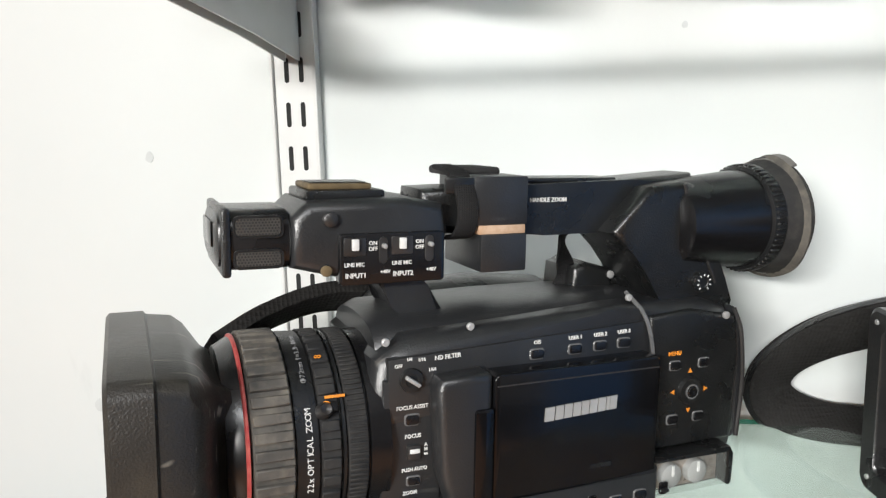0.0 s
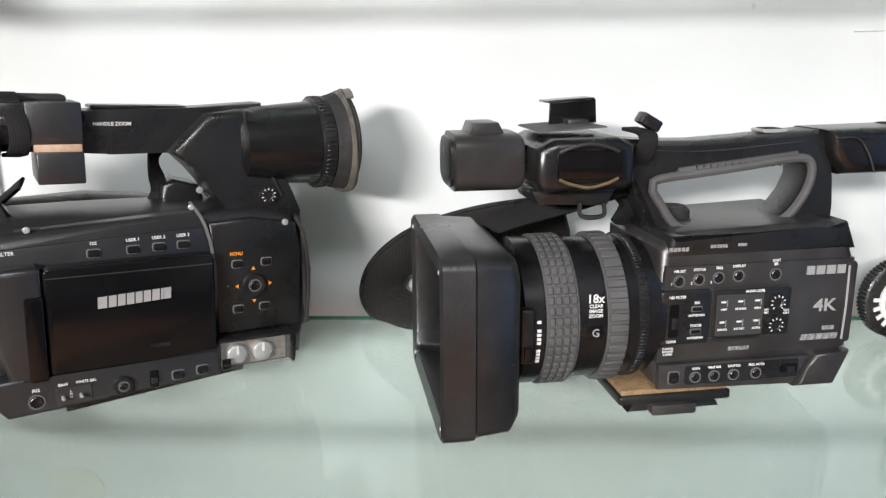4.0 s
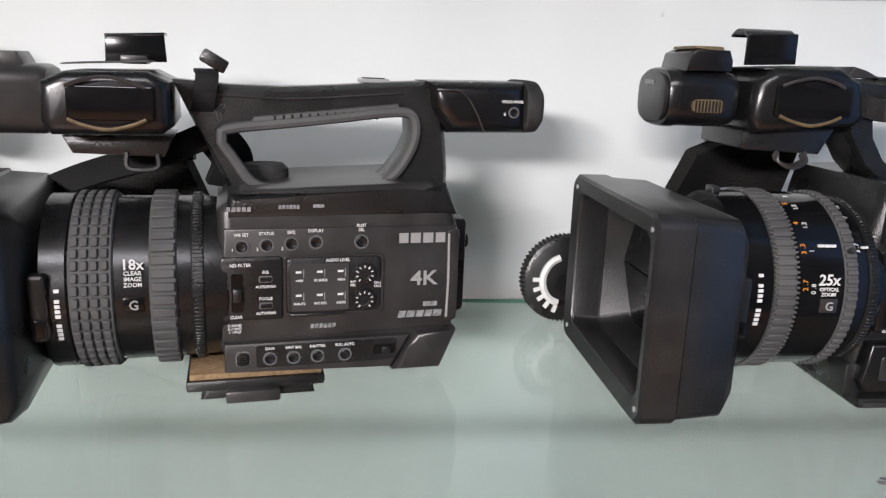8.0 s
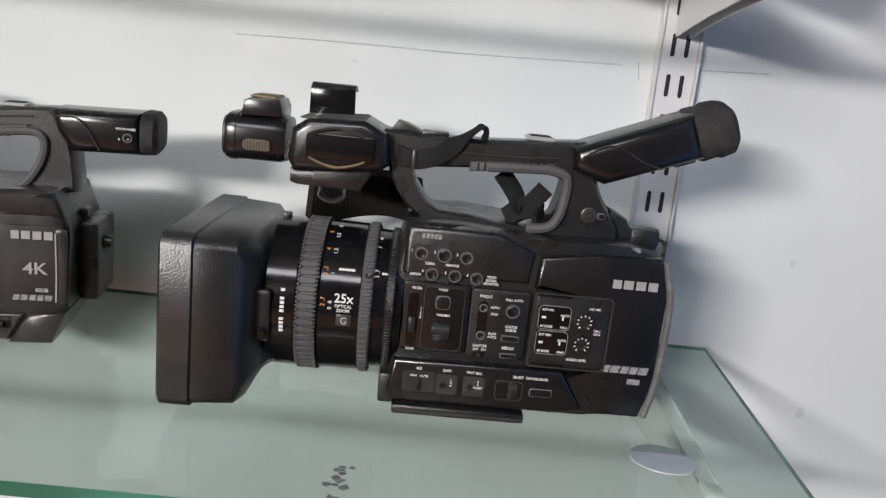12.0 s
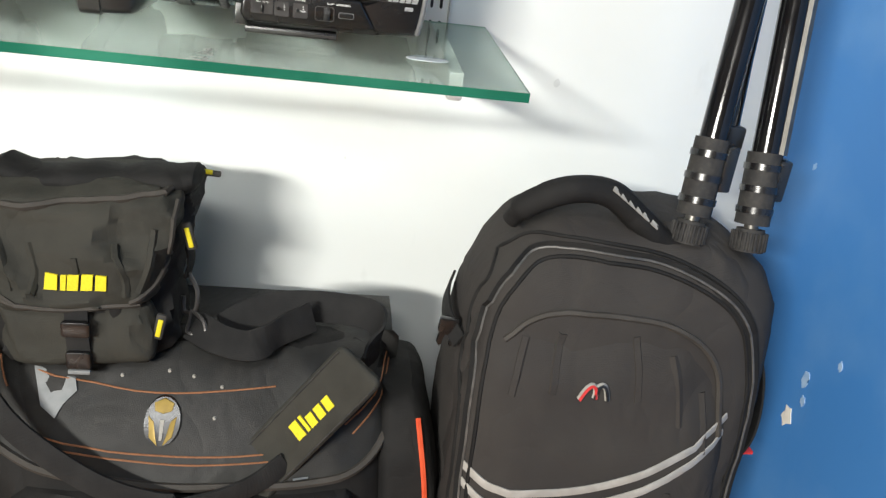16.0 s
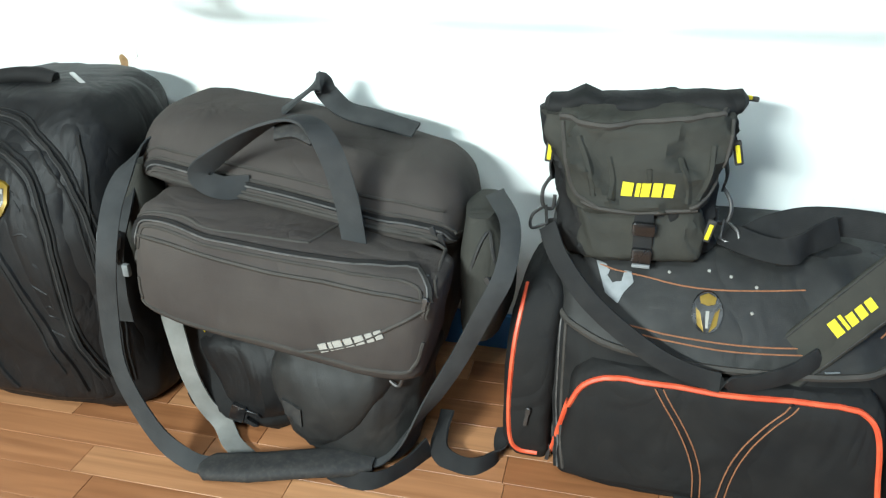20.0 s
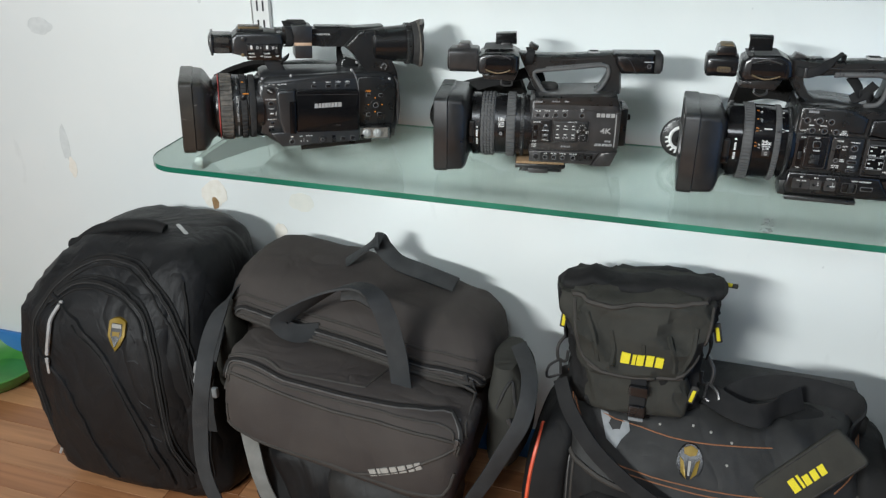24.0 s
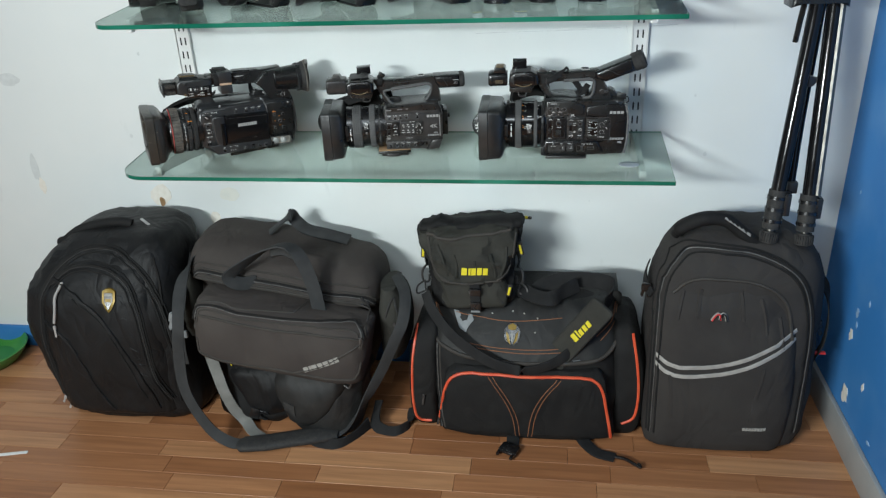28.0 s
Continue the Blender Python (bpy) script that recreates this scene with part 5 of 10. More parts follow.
    aud = part("audio_panel", prism(rounded(-0.046, 0.011, 0.822, 0.856, 0.003, 3), -0.0034, 0.0, 0.0008), BLACK, side)
    label_text(aud, "AUDIO LEVEL", -0.0155, 0.8535, 0.0025, -0.0038)
    win = part("switch_window", prism(rounded(-0.0435, -0.0085, 0.8225, 0.8525, 0.0015, 3), -0.0042, -0.003, 0.0005, 1), material("smoked_window", (0.05, 0.05, 0.05), 0.12, 0, (0.06, 0.06, 0.06), 0.5, 30, 300, 0), aud)
    for x in (-0.0385, -0.026, -0.0135):
        for z, k in ((0.847, "+48V" if x < -0.03 else ("MI SHOE" if x < -0.02 else "MAN")), (0.8325, "INPUT2" if x < -0.03 else ("INT MIC" if x < -0.02 else "AUTO"))):
            part("switch_tip", box(x - 0.0022, x + 0.0012, -0.0050, -0.004, z, z + 0.0012), INK, win)
            part("switch_line", box(x + 0.0022, x + 0.0027, -0.0045, -0.004, z - 0.003, z + 0.002), INK_DIM, win)
            label_text(win, k, x, z - 0.0055, 0.0022, -0.0045)
    for z in (0.8455, 0.8292):
        dial(aud, 0.0005, z, 0.0066, -0.0034)
    label_text(aud, "CH-1\nCH-2", 0.0088, 0.8385, 0.0021, -0.0038)
    label_text(aud, "INT\nMIC", -0.0062, 0.8395, 0.0021, -0.0038)
    part("panel_hinge", box(-0.044, -0.01, -0.0046, -0.003, 0.8198, 0.8216, 0.0006), BLACK, aud)
    # lower row
    low = part("lower_panel", prism([(-0.083, 0.786), (0.018, 0.7835), (0.030, 0.8045), (-0.083, 0.8045)], -0.005, 0.002, 0.002), SATIN, c)
    button(low, -0.0722, 0.795, 0.0088, 0.0098, -0.005, "assign_button")
    for k in range(4):
        part("button_rib", box(-0.0744, -0.07, -0.0072, -0.0064, 0.7922 + 0.0015 * k, 0.7929 + 0.0015 * k), BLACK, low)
    part("lower_inset", prism(rounded(-0.0645, 0.0215, 0.789, 0.803, 0.002, 3), -0.0056, -0.0045, 0.0005, 1), BLACK, low)
    for x, w in ((-0.0565, "GAIN"), (-0.0425, "WHT BAL"), (-0.028, "SHUTTER"), (-0.0112, "FULL AUTO")):
        round_button(low, x, 0.7945, 0.0032, -0.0056)
        label_text(low, w, x, 0.8002, 0.0024, -0.006)
    slider(low, 0.0135, 0.7965, 0.014, 0.0062, -0.0056, 0.4)
    part("rear_foot", prism([(0.019, 0.7815), (0.050, 0.7815), (0.0605, 0.8065), (0.034, 0.8055), (0.0285, 0.796)], -0.0066, 0.06, 0.003), SATIN, c)
    # rear edge: silver bar, battery
    part("silver_edge", prism(rounded(0.0525, 0.0605, 0.812, 0.872, 0.003, 4), -0.0034, 0.004, 0.0012), SATIN, c)
    # highlight along the bar, drawn as a thin bright silver tube
    part("edge_highlight", tube([(0.0535, -0.0038, 0.815), (0.054, -0.004, 0.84), (0.0535, -0.0038, 0.869)], 0.0008, 6), SILVER, c)
    part("battery", box(0.060, 0.076, 0.030, 0.085, 0.806, 0.872, 0.004), BLACK, c)
    part("battery_latch", box(0.058, 0.066, 0.040, 0.057, 0.868, 0.881, 0.003), BLACK, c)
    part("rear_connector", lathe([(0, 0.0055), (0.006, 0.005), (0.0065, 0.0001)], 16, m=Matrix.Translation((0.0755, 0.05, 0.852))), BLACK_SMOOTH, c)
    # handle
    outer = [(-0.108, 0.957), (-0.075, 0.9545), (-0.044, 0.954), (-0.01, 0.956), (0.02, 0.9585), (0.046, 0.960), (0.053, 0.95), (0.058, 0.925), (0.060, 0.905), (0.060, 0.895), (0.020, 0.889), (-0.02, 0.888), (-0.06, 0.8885), (-0.078, 0.893), (-0.088, 0.915), (-0.098, 0.935)]
    inner = [(-0.079, 0.926), (-0.070, 0.9285), (-0.044, 0.9315), (-0.01, 0.9355), (0.012, 0.9385), (0.029, 0.9395), (0.0355, 0.9355), (0.0360, 0.926), (0.031, 0.914), (0.021, 0.901), (0.008, 0.8935), (-0.02, 0.8925), (-0.052, 0.8930), (-0.064, 0.898), (-0.073, 0.910), (-0.080, 0.920)]
    h = top_handle(c, outer, inner, 0.028, 0.062)
    lining = [(x, 0.0265, z) for x, z in [(ix * 0.94 + ox * 0.06, iz * 0.94 + oz * 0.06) for (ix, iz), (ox, oz) in zip(inner, outer)]]
    part("grip_lining", tube(lining, 0.0032, 8, 4, True), GREY_RUBBER, h, "grey rubber grip lining")
    part("grip_pad", prism([(-0.066, 0.9295), (0.028, 0.940), (0.026, 0.946), (-0.062, 0.9365)], 0.0255, 0.034, 0.002), GREY_RUBBER, h)
    for k in range(13):
        x = -0.050 + 0.0052 * k
        part("grip_rib", add(None, box(-0.0006, 0.0006, 0.0248, 0.03, -0.003, 0.003, 0.0004, 1), Matrix.Translation((x, 0, 0.9345 + 0.07 * (x + 0.05)))), BLACK, h)
    part("handle_seam", tube([(-0.09, 0.0277, 0.949), (-0.04, 0.0272, 0.9475), (0.03, 0.0275, 0.9525)], 0.0006, 5), SATIN, h)
    shoe = part("accessory_shoe", prism(rounded(0.004, 0.022, 0.958, 0.9605, 0.001, 2), 0.036, 0.054, 0.0005, 1), SILVER, h)
    part("shoe_well", box(0.0065, 0.0195, 0.039, 0.051, 0.9604, 0.961), DARK_GAP, shoe)
    # eyepiece
    ev = part("eyepiece_housing", prism([(0.044, 0.9605), (0.108, 0.9615), (0.110, 0.929), (0.058, 0.9285), (0.048, 0.943)], 0.018, 0.070, 0.009, 4), BLACK_SMOOTH, c)
    part("eyecup", loft([[(x, 0.044 + a, 0.9455 + b) for a, b in squircle(0.027 + g, 0.0165 + g, 3.2, 32)] for x, g in ((0.1085, 0), (0.110, 0.001), (0.118, 0.0005), (0.121, -0.003), (0.1215, -0.008))]), RUBBER, ev)
    part("eyepiece_curve", tube([(0.048, 0.0175, 0.955), (0.064, 0.0168, 0.9545), (0.073, 0.0165, 0.944), (0.080, 0.0172, 0.930)], 0.0006, 5), SATIN, ev)
    round_button(ev, 0.0995, 0.9425, 0.0026, 0.018)
    label_text(ev, "VF/LCD PANEL", 0.0985, 0.9485, 0.0024, 0.0176)
    label_text(ev, "6", 0.0935, 0.9405, 0.0028, 0.0176)
    # microphone unit at the handle's front
    mb = part("microphone_box", prism([(-0.172, 0.955), (-0.160, 0.9605), (-0.118, 0.9615), (-0.107, 0.956), (-0.106, 0.932), (-0.112, 0.9275), (-0.168, 0.927), (-0.1725, 0.934)], -0.004, 0.082, 0.006, 3), BLACK_SMOOTH, c)
    oval_thumb_panel(mb, -0.171, -0.107, 0.924, 0.957, -0.0045, 0.9445)
    part("top_plate", prism([(-0.165, 0.9635), (-0.118, 0.966), (-0.120, 0.967), (-0.163, 0.9645)], 0.018, 0.078, 0.0004, 1), GREY_RUBBER, mb)
    mic = part("microphone", loft([[(x, 0.047 + a, 0.9435 + b) for a, b in squircle(0.027 + g, 0.0195 + g, 4.4, 32)] for x, g in ((-0.221, -0.004), (-0.2195, 0), (-0.177, 0.0), (-0.1735, -0.002))]), SATIN, c, "grained metallic microphone housing")
    part("microphone_shoe", prism([(-0.209, 0.9615), (-0.206, 0.9695), (-0.189, 0.9695), (-0.185, 0.962)], 0.032, 0.064, 0.001), SATIN, mic)
    part("front_grille", loft([[(x, 0.047 + a, 0.9435 + b) for a, b in squircle(0.024 + g, 0.0165 + g, 4.0, 32)] for x, g in ((-0.2235, -0.003), (-0.2225, 0), (-0.2205, 0))]), BLACK, mic)
    hold = part("cable_holder", prism([(-0.147, 0.9645), (-0.1465, 0.9805), (-0.113, 0.9825), (-0.112, 0.966)], 0.058, 0.0605, 0.0008), BLACK_GLOSS, c)
    part("holder_back", prism([(-0.147, 0.9800), (-0.113, 0.982), (-0.113, 0.9835), (-0.147, 0.9815)], 0.06, 0.085, 0.0006), BLACK_GLOSS, hold)
    part("holder_base", box(-0.137, -0.122, 0.045, 0.07, 0.9645, 0.9695, 0.001), SATIN, hold)
    part("lower_shelf", prism([(-0.168, 0.924), (-0.163, 0.914), (-0.114, 0.912), (-0.108, 0.924)], 0.025, 0.08, 0.002), BLACK, c)
    part("clip", tube([(-0.134, 0.024, 0.915), (-0.133, 0.022, 0.906), (-0.118, 0.022, 0.906), (-0.117, 0.024, 0.914)], 0.0016, 6), SATIN, c)
    part("buckle_strap", strap([(-0.090, 0.05, 0.962), (-0.088, 0.024, 0.960), (-0.090, 0.023, 0.948), (-0.092, 0.03, 0.938)], 0.013, 0.002, (1, 0, 0)), WEBBING, c)
    part("strap_buckle", add(None, box(-0.008, 0.008, -0.006, 0.006, -0.004, 0.004, 0.0014), Matrix.Translation((-0.084, 0.033, 0.968)) @ Matrix.Rotation(radians(30), 4, "Y")), BLACK, c, "small black plastic buckle")
    # lens
    lens_hood(c, -0.2395, -0.2165, -0.1880, -0.178, CY, CZ - 0.003, 0.0775, 0.0610, 0.007, 0.051)
    part("hood_latch", prism(rounded(-0.1835, -0.1745, 0.815, 0.853, 0.002, 3), -0.0135, -0.004, 0.002), BLACK, c)
    part("latch_catch", prism(rounded(-0.1815, -0.1755, 0.8175, 0.8285, 0.0015, 3), -0.0155, -0.012, 0.0008), BLACK_GLOSS, c)
    barrel(c, [(-0.182, 0.046), (-0.179, 0.0525), (-0.166, 0.0525), (-0.165, 0.0505), (-0.092, 0.0505), (-0.080, 0.049), (-0.078, 0.03)], CY, CZ, BLACK_SMOOTH)
    mark_bm = bmesh.new()
    for k, w in enumerate((1, 1, 1, 1, 0, 1, 1, 1, 1, 0, 1)):
        if w:
            add(mark_bm, box(-0.1715, -0.1688, -0.0003, 0.0003, -0.001, 0.001), Matrix.Translation((0, CY, CZ)) @ Matrix.Rotation(radians(24 - 3.2 * k), 4, "X") @ Matrix.Translation((0, -0.0527, 0)))
    part("maker_bars", mark_bm, INK, c, smooth=False)
    lens_ring(c, -0.1645, -0.1415, 0.054, CY, CZ, 48, GREY_RUBBER, "focus_ring", 0.8, 0.0016, 4)
    lens_ring(c, -0.1225, -0.1075, 0.054, CY, CZ, 44, GREY_RUBBER, "zoom_ring", 0.68, 0.0018)
    lens_ring(c, -0.1000, -0.0925, 0.0525, CY, CZ, 130, BLACK, "iris_ring", 0.5, 0.0011)
    label_text(c, "18x", -0.1310, CZ + 0.0175, 0.0085, CY - 0.0492, squeeze=0.95)
    label_text(c, "CLEAR\nIMAGE\nZOOM", -0.1310, CZ + 0.0145, 0.0034, CY - 0.0506)
    gplate = part("lens_badge", box(-0.1365, -0.1255, CY - 0.0512, CY - 0.049, CZ - 0.0075, CZ + 0.0015, 0.0006), BLACK_GLOSS, c)
    label_text(gplate, "G", -0.131, CZ - 0.0055, 0.0078, CY - 0.0516, SILVER)
    # mounting plate under the body
    plate = part("tripod_plate", box(-0.106, -0.022, 0.006, 0.075, 0.7705, 0.7775, 0.0015), BLACK, c)
    part("cork_pad", box(-0.104, -0.024, 0.008, 0.073, 0.7775, 0.7815, 0.0008), CORK, plate, "worn brown cork pad")
    part("plate_wedge", prism([(-0.098, 0.7635), (-0.093, 0.7708), (-0.032, 0.7708), (-0.028, 0.7635)], 0.010, 0.07, 0.0015), BLACK, plate)
    part("plate_lug", box(-0.083, -0.050, 0.001, 0.012, 0.7635, 0.7715, 0.0015), SATIN, plate)
    # grip side and its strap
    part("grip_body", loft([[(x, 0.105 + a, 0.845 + b) for a, b in squircle(0.03 * g, 0.045 * g, 2.6, 24)] for x, g in ((-0.07, 0.5), (-0.055, 0.9), (0.01, 1.0), (0.045, 0.8), (0.055, 0.5))]), BLACK, c)
    part("record_pod", loft([[(-0.058 + a, 0.055 + b, z) for a, b in squircle(0.018 * g, 0.012 * g, 2.5, 20)] for z, g in ((0.893, 1), (0.902, 1), (0.905, 0.8))]), RUBBER, c)
    part("sling_band", strap([(-0.085, 0.05, 0.925), (-0.12, 0.075, 0.908), (-0.165, 0.09, 0.893), (-0.2, 0.1, 0.878)], 0.018, 0.003, (0, 0.5, 0.9)), WEBBING, c)
    part("sling_pad", strap([(-0.085, 0.075, 0.92), (-0.075, 0.07, 0.905), (-0.08, 0.075, 0.888)], 0.026, 0.006, (1, 0.3, 0)), WEBBING, c)
    loop = [(-0.10, 0.160, 0.878), (-0.17, 0.192, 0.864), (-0.218, 0.212, 0.846), (-0.248, 0.224, 0.822), (-0.256, 0.226, 0.799), (-0.242, 0.222, 0.781), (-0.210, 0.208, 0.774), (-0.165, 0.185, 0.780), (-0.12, 0.165, 0.795)]
    part("grip_strap", strap(loop, 0.042, 0.008, [(0.1, 0.5, -1), (0.2, 0.5, -1), (0.5, 0.4, -0.8), (0.9, 0.4, -0.4), (1, 0.4, 0.2), (0.8, 0.6, 0.6), (0.3, 0.9, 0.5), (0.1, 1, 0.4), (0.1, 1, 0.3)], 10), MESH_PAD, c, "padded charcoal mesh hand strap")
    part("strap_binding", tube([(x - 0.019 * u, y - 0.008, z + 0.019 * w) for (x, y, z), (u, w) in zip(loop, ((0.1, 1), (0.2, 1), (0.6, 0.8), (0.95, 0.3), (1, -0.2), (0.7, -0.6), (0.3, -0.5)))], 0.0028, 6), BLACK, c)
    LIFT[0] = 0.0
    return c


def camcorder_c():
    c = thing("camcorder", "black camcorder with grey rubber lens rings and angled eyepiece", "camcorder", pose(1.1065, -0.220, 0.762, 0, 0, 1.5), "camcorders on the shelf")
    LIFT[0] = 0.762
    CY, CZ = 0.044, 0.8370
    part("body", prism([(-0.136, 0.785), (-0.128, 0.768), (0.012, 0.772), (0.060, 0.773), (0.066, 0.82), (0.067, 0.877), (0.056, 0.9), (0.03, 0.904), (-0.034, 0.903), (-0.09, 0.908), (-0.13, 0.907), (-0.138, 0.87)], 0.002, 0.112, 0.010, 4), BLACK, c)
    part("shoulder_panel", prism([(-0.034, 0.868), (-0.032, 0.8925), (0.012, 0.8965), (0.055, 0.8985), (0.0635, 0.878), (0.063, 0.8), (0.056, 0.7755), (0.012, 0.7755), (-0.006, 0.8055), (0.025, 0.8085), (0.026, 0.866)], -0.004, 0.01, 0.0035, 4), BLACK_SMOOTH, c)
    part("upper_slope", prism([(-0.13, 0.870), (-0.038, 0.870), (-0.036, 0.893), (-0.062, 0.905), (-0.128, 0.9055)], -0.0015, 0.02, 0.004, 3), BLACK, c)
    part("silver_bar", tube([(0.0585, -0.003, 0.897), (0.0645, -0.0045, 0.87), (0.0655, -0.0045, 0.84), (0.0640, -0.0045, 0.805), (0.0595, -0.003, 0.777)], 0.0028, 8), RIM, c, "silver corner trim")
    mark([0.0062, 0.0070, 0.0070, 0.0068], 0.0064, 0.0, Matrix.Translation((0.0215, -0.0044, 0.8745)), SILVER, c, gap=0.28)
    mark([0.0052, 0.0062, 0.0056, 0.0056, 0.0066], 0.0054, 0.25, Matrix.Translation((0.0226, -0.0044, 0.8105)), INK_DIM, c, gap=0.2)
    part("format_tag", box(0.0430, 0.0525, -0.0046, -0.0035, 0.8022, 0.8062), INK_DIM, c)
    part("top_label", add(None, prism(rounded(-0.010, 0.03, -0.002, 0.002, 0.001, 2), -0.0004, 0.0003), Matrix.Translation((0.01, 0.004, 0.9015)) @ Matrix.Rotation(radians(-48), 4, "X")), INK_DIM, c, "small worn paper label")
    # six round buttons
    for i, (x, z) in enumerate(((-0.1175, 0.886), (-0.101, 0.886), (-0.085, 0.8855), (-0.1085, 0.8715), (-0.092, 0.8715), (-0.0762, 0.8712))):
        round_button(c, x, z, 0.0036 if i != 1 else 0.0042, -0.0015)
        label_text(c, str(i + 1), x - 0.0068, z + 0.001, 0.0028, -0.0019)
    for x, z, w in ((-0.1105, 0.8785, "ZEBRA"), (-0.0945, 0.8785, "PEAKING"), (-0.1205, 0.8700, "ASSIGN"), (-0.0655, 0.8725, "VIDEO\nSIGNAL\nMONITOR")):
        label_text(c, w, x, z, 0.0025, -0.0019)
    part("assign_bracket", box(-0.1262, -0.1257, -0.0018, -0.0012, 0.8715, 0.8855), INK_DIM, c)
    mark([0.0022] * 5, 0.0034, 0.1, Matrix.Translation((-0.118, -0.0018, 0.8975)), INK_DIM, c, gap=0.3)
    # filter column
    nd = part("filter_panel", prism(rounded(-0.1275, -0.0795, 0.8135, 0.8655, 0.0025, 3), -0.0032, 0.004, 0.0014), BLACK_SMOOTH, c)
    slider(nd, -0.1195, 0.837, 0.0072, 0.040, -0.0032, 0.28)
    label_text(nd, "FILTER", -0.118, 0.8602, 0.0025, -0.0036)
    label_text(nd, "CLEAR", -0.1195, 0.8142, 0.0022, -0.0036)
    label_text(nd, "1\n2\n3", -0.1138, 0.8445, 0.003, -0.0036)
    frame_line(nd, -0.1125, -0.0825, 0.8155, 0.8635, -0.0036, 0.0009, SATIN)
    label_text(nd, "PRESET", -0.099, 0.8605, 0.0023, -0.0038)
    button(nd, -0.0985, 0.8515, 0.011, 0.0105, -0.0034, "preset_switch")
    label_text(nd, "VARIABLE", -0.0975, 0.8415, 0.0024, -0.0038)
    wheel = part("variable_wheel", add(None, lathe([(-0.0065, 0.008), (0.0065, 0.008)], 28), Matrix.Translation((-0.0985, 0.001, 0.8292))), BLACK, nd)
    wr = ribs(28, 0.008, 0.0088, -0.006, 0.006, 0.5)
    wr.transform(Matrix.Translation((-0.0985, 0.001, 0.8292)))
    part("wheel_ribs", wr, BLACK, wheel)
    # focus column
    mid = part("focus_panel", prism(rounded(-0.0785, -0.0355, 0.8125, 0.8645, 0.0025, 3), -0.0026, 0.004, 0.0014), BLACK, c)
    label_text(mid, "FOCUS", -0.068, 0.8582, 0.0030, -0.003)
    part("focus_well", prism(rounded(-0.0725, -0.0655, 0.8255, 0.8555, 0.0033, 4), -0.0032, -0.002, 0.0004, 1), BLACK_GLOSS, mid)
    round_button(mid, -0.069, 0.8505, 0.0022, -0.0034)
    round_button(mid, -0.069, 0.8295, 0.0024, -0.0034)
    label_text(mid, "AUTO\n\nMAN", -0.0605, 0.8505, 0.0025, -0.003)
    label_text(mid, "PUSH\nAUTO", -0.0605, 0.8305, 0.0025, -0.003)
    label_text(mid, "SHUTTER", -0.0685, 0.8205, 0.0026, -0.003)
    label_text(mid, "OFF   ON", -0.0685, 0.8178, 0.0024, -0.003)
    slider(mid, -0.069, 0.8148, 0.0095, 0.0036, -0.0026)
    label_text(mid, "FULL AUTO", -0.0472, 0.8572, 0.0025, -0.003)
    round_button(mid, -0.0475, 0.8495, 0.0042, -0.0026)
    label_text(mid, "STATUS\nCHECK", -0.0472, 0.8368, 0.0026, -0.003)
    button(mid, -0.0472, 0.8285, 0.0135, 0.005, -0.0026)
    label_text(mid, "MENU", -0.0480, 0.8202, 0.0034, -0.0034)
    button(mid, -0.0472, 0.8152, 0.0125, 0.0042, -0.0026)
    # audio block
    frame_line(c, -0.0335, 0.0245, 0.8095, 0.8665, -0.0045, 0.0013, SATIN)
    aud = part("audio_panel", prism(rounded(-0.032, 0.023, 0.811, 0.865, 0.003, 3), -0.0046, 0.0, 0.0008), BLACK, c)
    for z0, z1, w in ((0.8395, 0.8575, "INT MIC"), (0.8205, 0.8385, "EXT MIC")):
        win = part("switch_window", prism(rounded(-0.029, -0.0055, z0, z1, 0.0012, 3), -0.0053, -0.004, 0.0004, 1), BLACK_GLOSS, aud)
        frame_line(win, -0.029, -0.0055, z0, z1, -0.0053, 0.0004, INK_DIM)
        label_text(win, w, -0.0225, z1 - 0.004, 0.0025, -0.0057)
        label_text(win, "MI SHOE", -0.0225, z0 + 0.0015, 0.0025, -0.0057)
        label_text(win, "AUTO", -0.0098, z1 - 0.0075, 0.0024, -0.0057)
        label_text(win, "MAN", -0.0098, z0 + 0.0015, 0.0024, -0.0057)
        part("switch_tip", box(-0.0265, -0.0235, -0.006, -0.005, (z0 + z1) / 2 - 0.0008, (z0 + z1) / 2 + 0.0008), INK, win)
        part("switch_tip", box(-0.0118, -0.0105, -0.006, -0.005, (z0 + z1) / 2 - 0.0014, (z0 + z1) / 2 + 0.0012), INK, win)
    for z in (0.8475, 0.8305):
        dial(aud, 0.0045, z, 0.0068, -0.0046)
    label_text(aud, "INT MIC", 0.0115, 0.8565, 0.0024, -0.005)
    label_text(aud, "CH-1\nCH-2", 0.0152, 0.8402, 0.0024, -0.005)
    label_text(aud, "AUDIO LEVEL", 0.003, 0.8168, 0.0026, -0.005)
    for z in (0.8645, 0.8118):
        part("panel_hinge", box(-0.031, -0.006, -0.0056, -0.004, z - 0.001, z + 0.001, 0.0005), BLACK_GLOSS, aud)
    # lower row
    low = part("lower_panel", prism([(-0.134, 0.783), (-0.129, 0.7745), (-0.002, 0.7775), (0.012, 0.7785), (-0.006, 0.8075), (-0.130, 0.8075)], -0.0075, 0.004, 0.003, 3), BLACK_SMOOTH, c)
    label_text(low, "IRIS", -0.111, 0.8008, 0.0028, -0.0079)
    part("iris_plate", prism(rounded(-0.1225, -0.0985, 0.7835, 0.7995, 0.002, 3), -0.0082, -0.007, 0.0005, 1), SATIN, low)
    label_text(low, "MAN    AUTO", -0.1105, 0.7955, 0.0023, -0.0086)
    part("iris_switch", box(-0.1118, -0.1095, -0.0105, -0.008, 0.7855, 0.7935, 0.0006), BLACK, low)
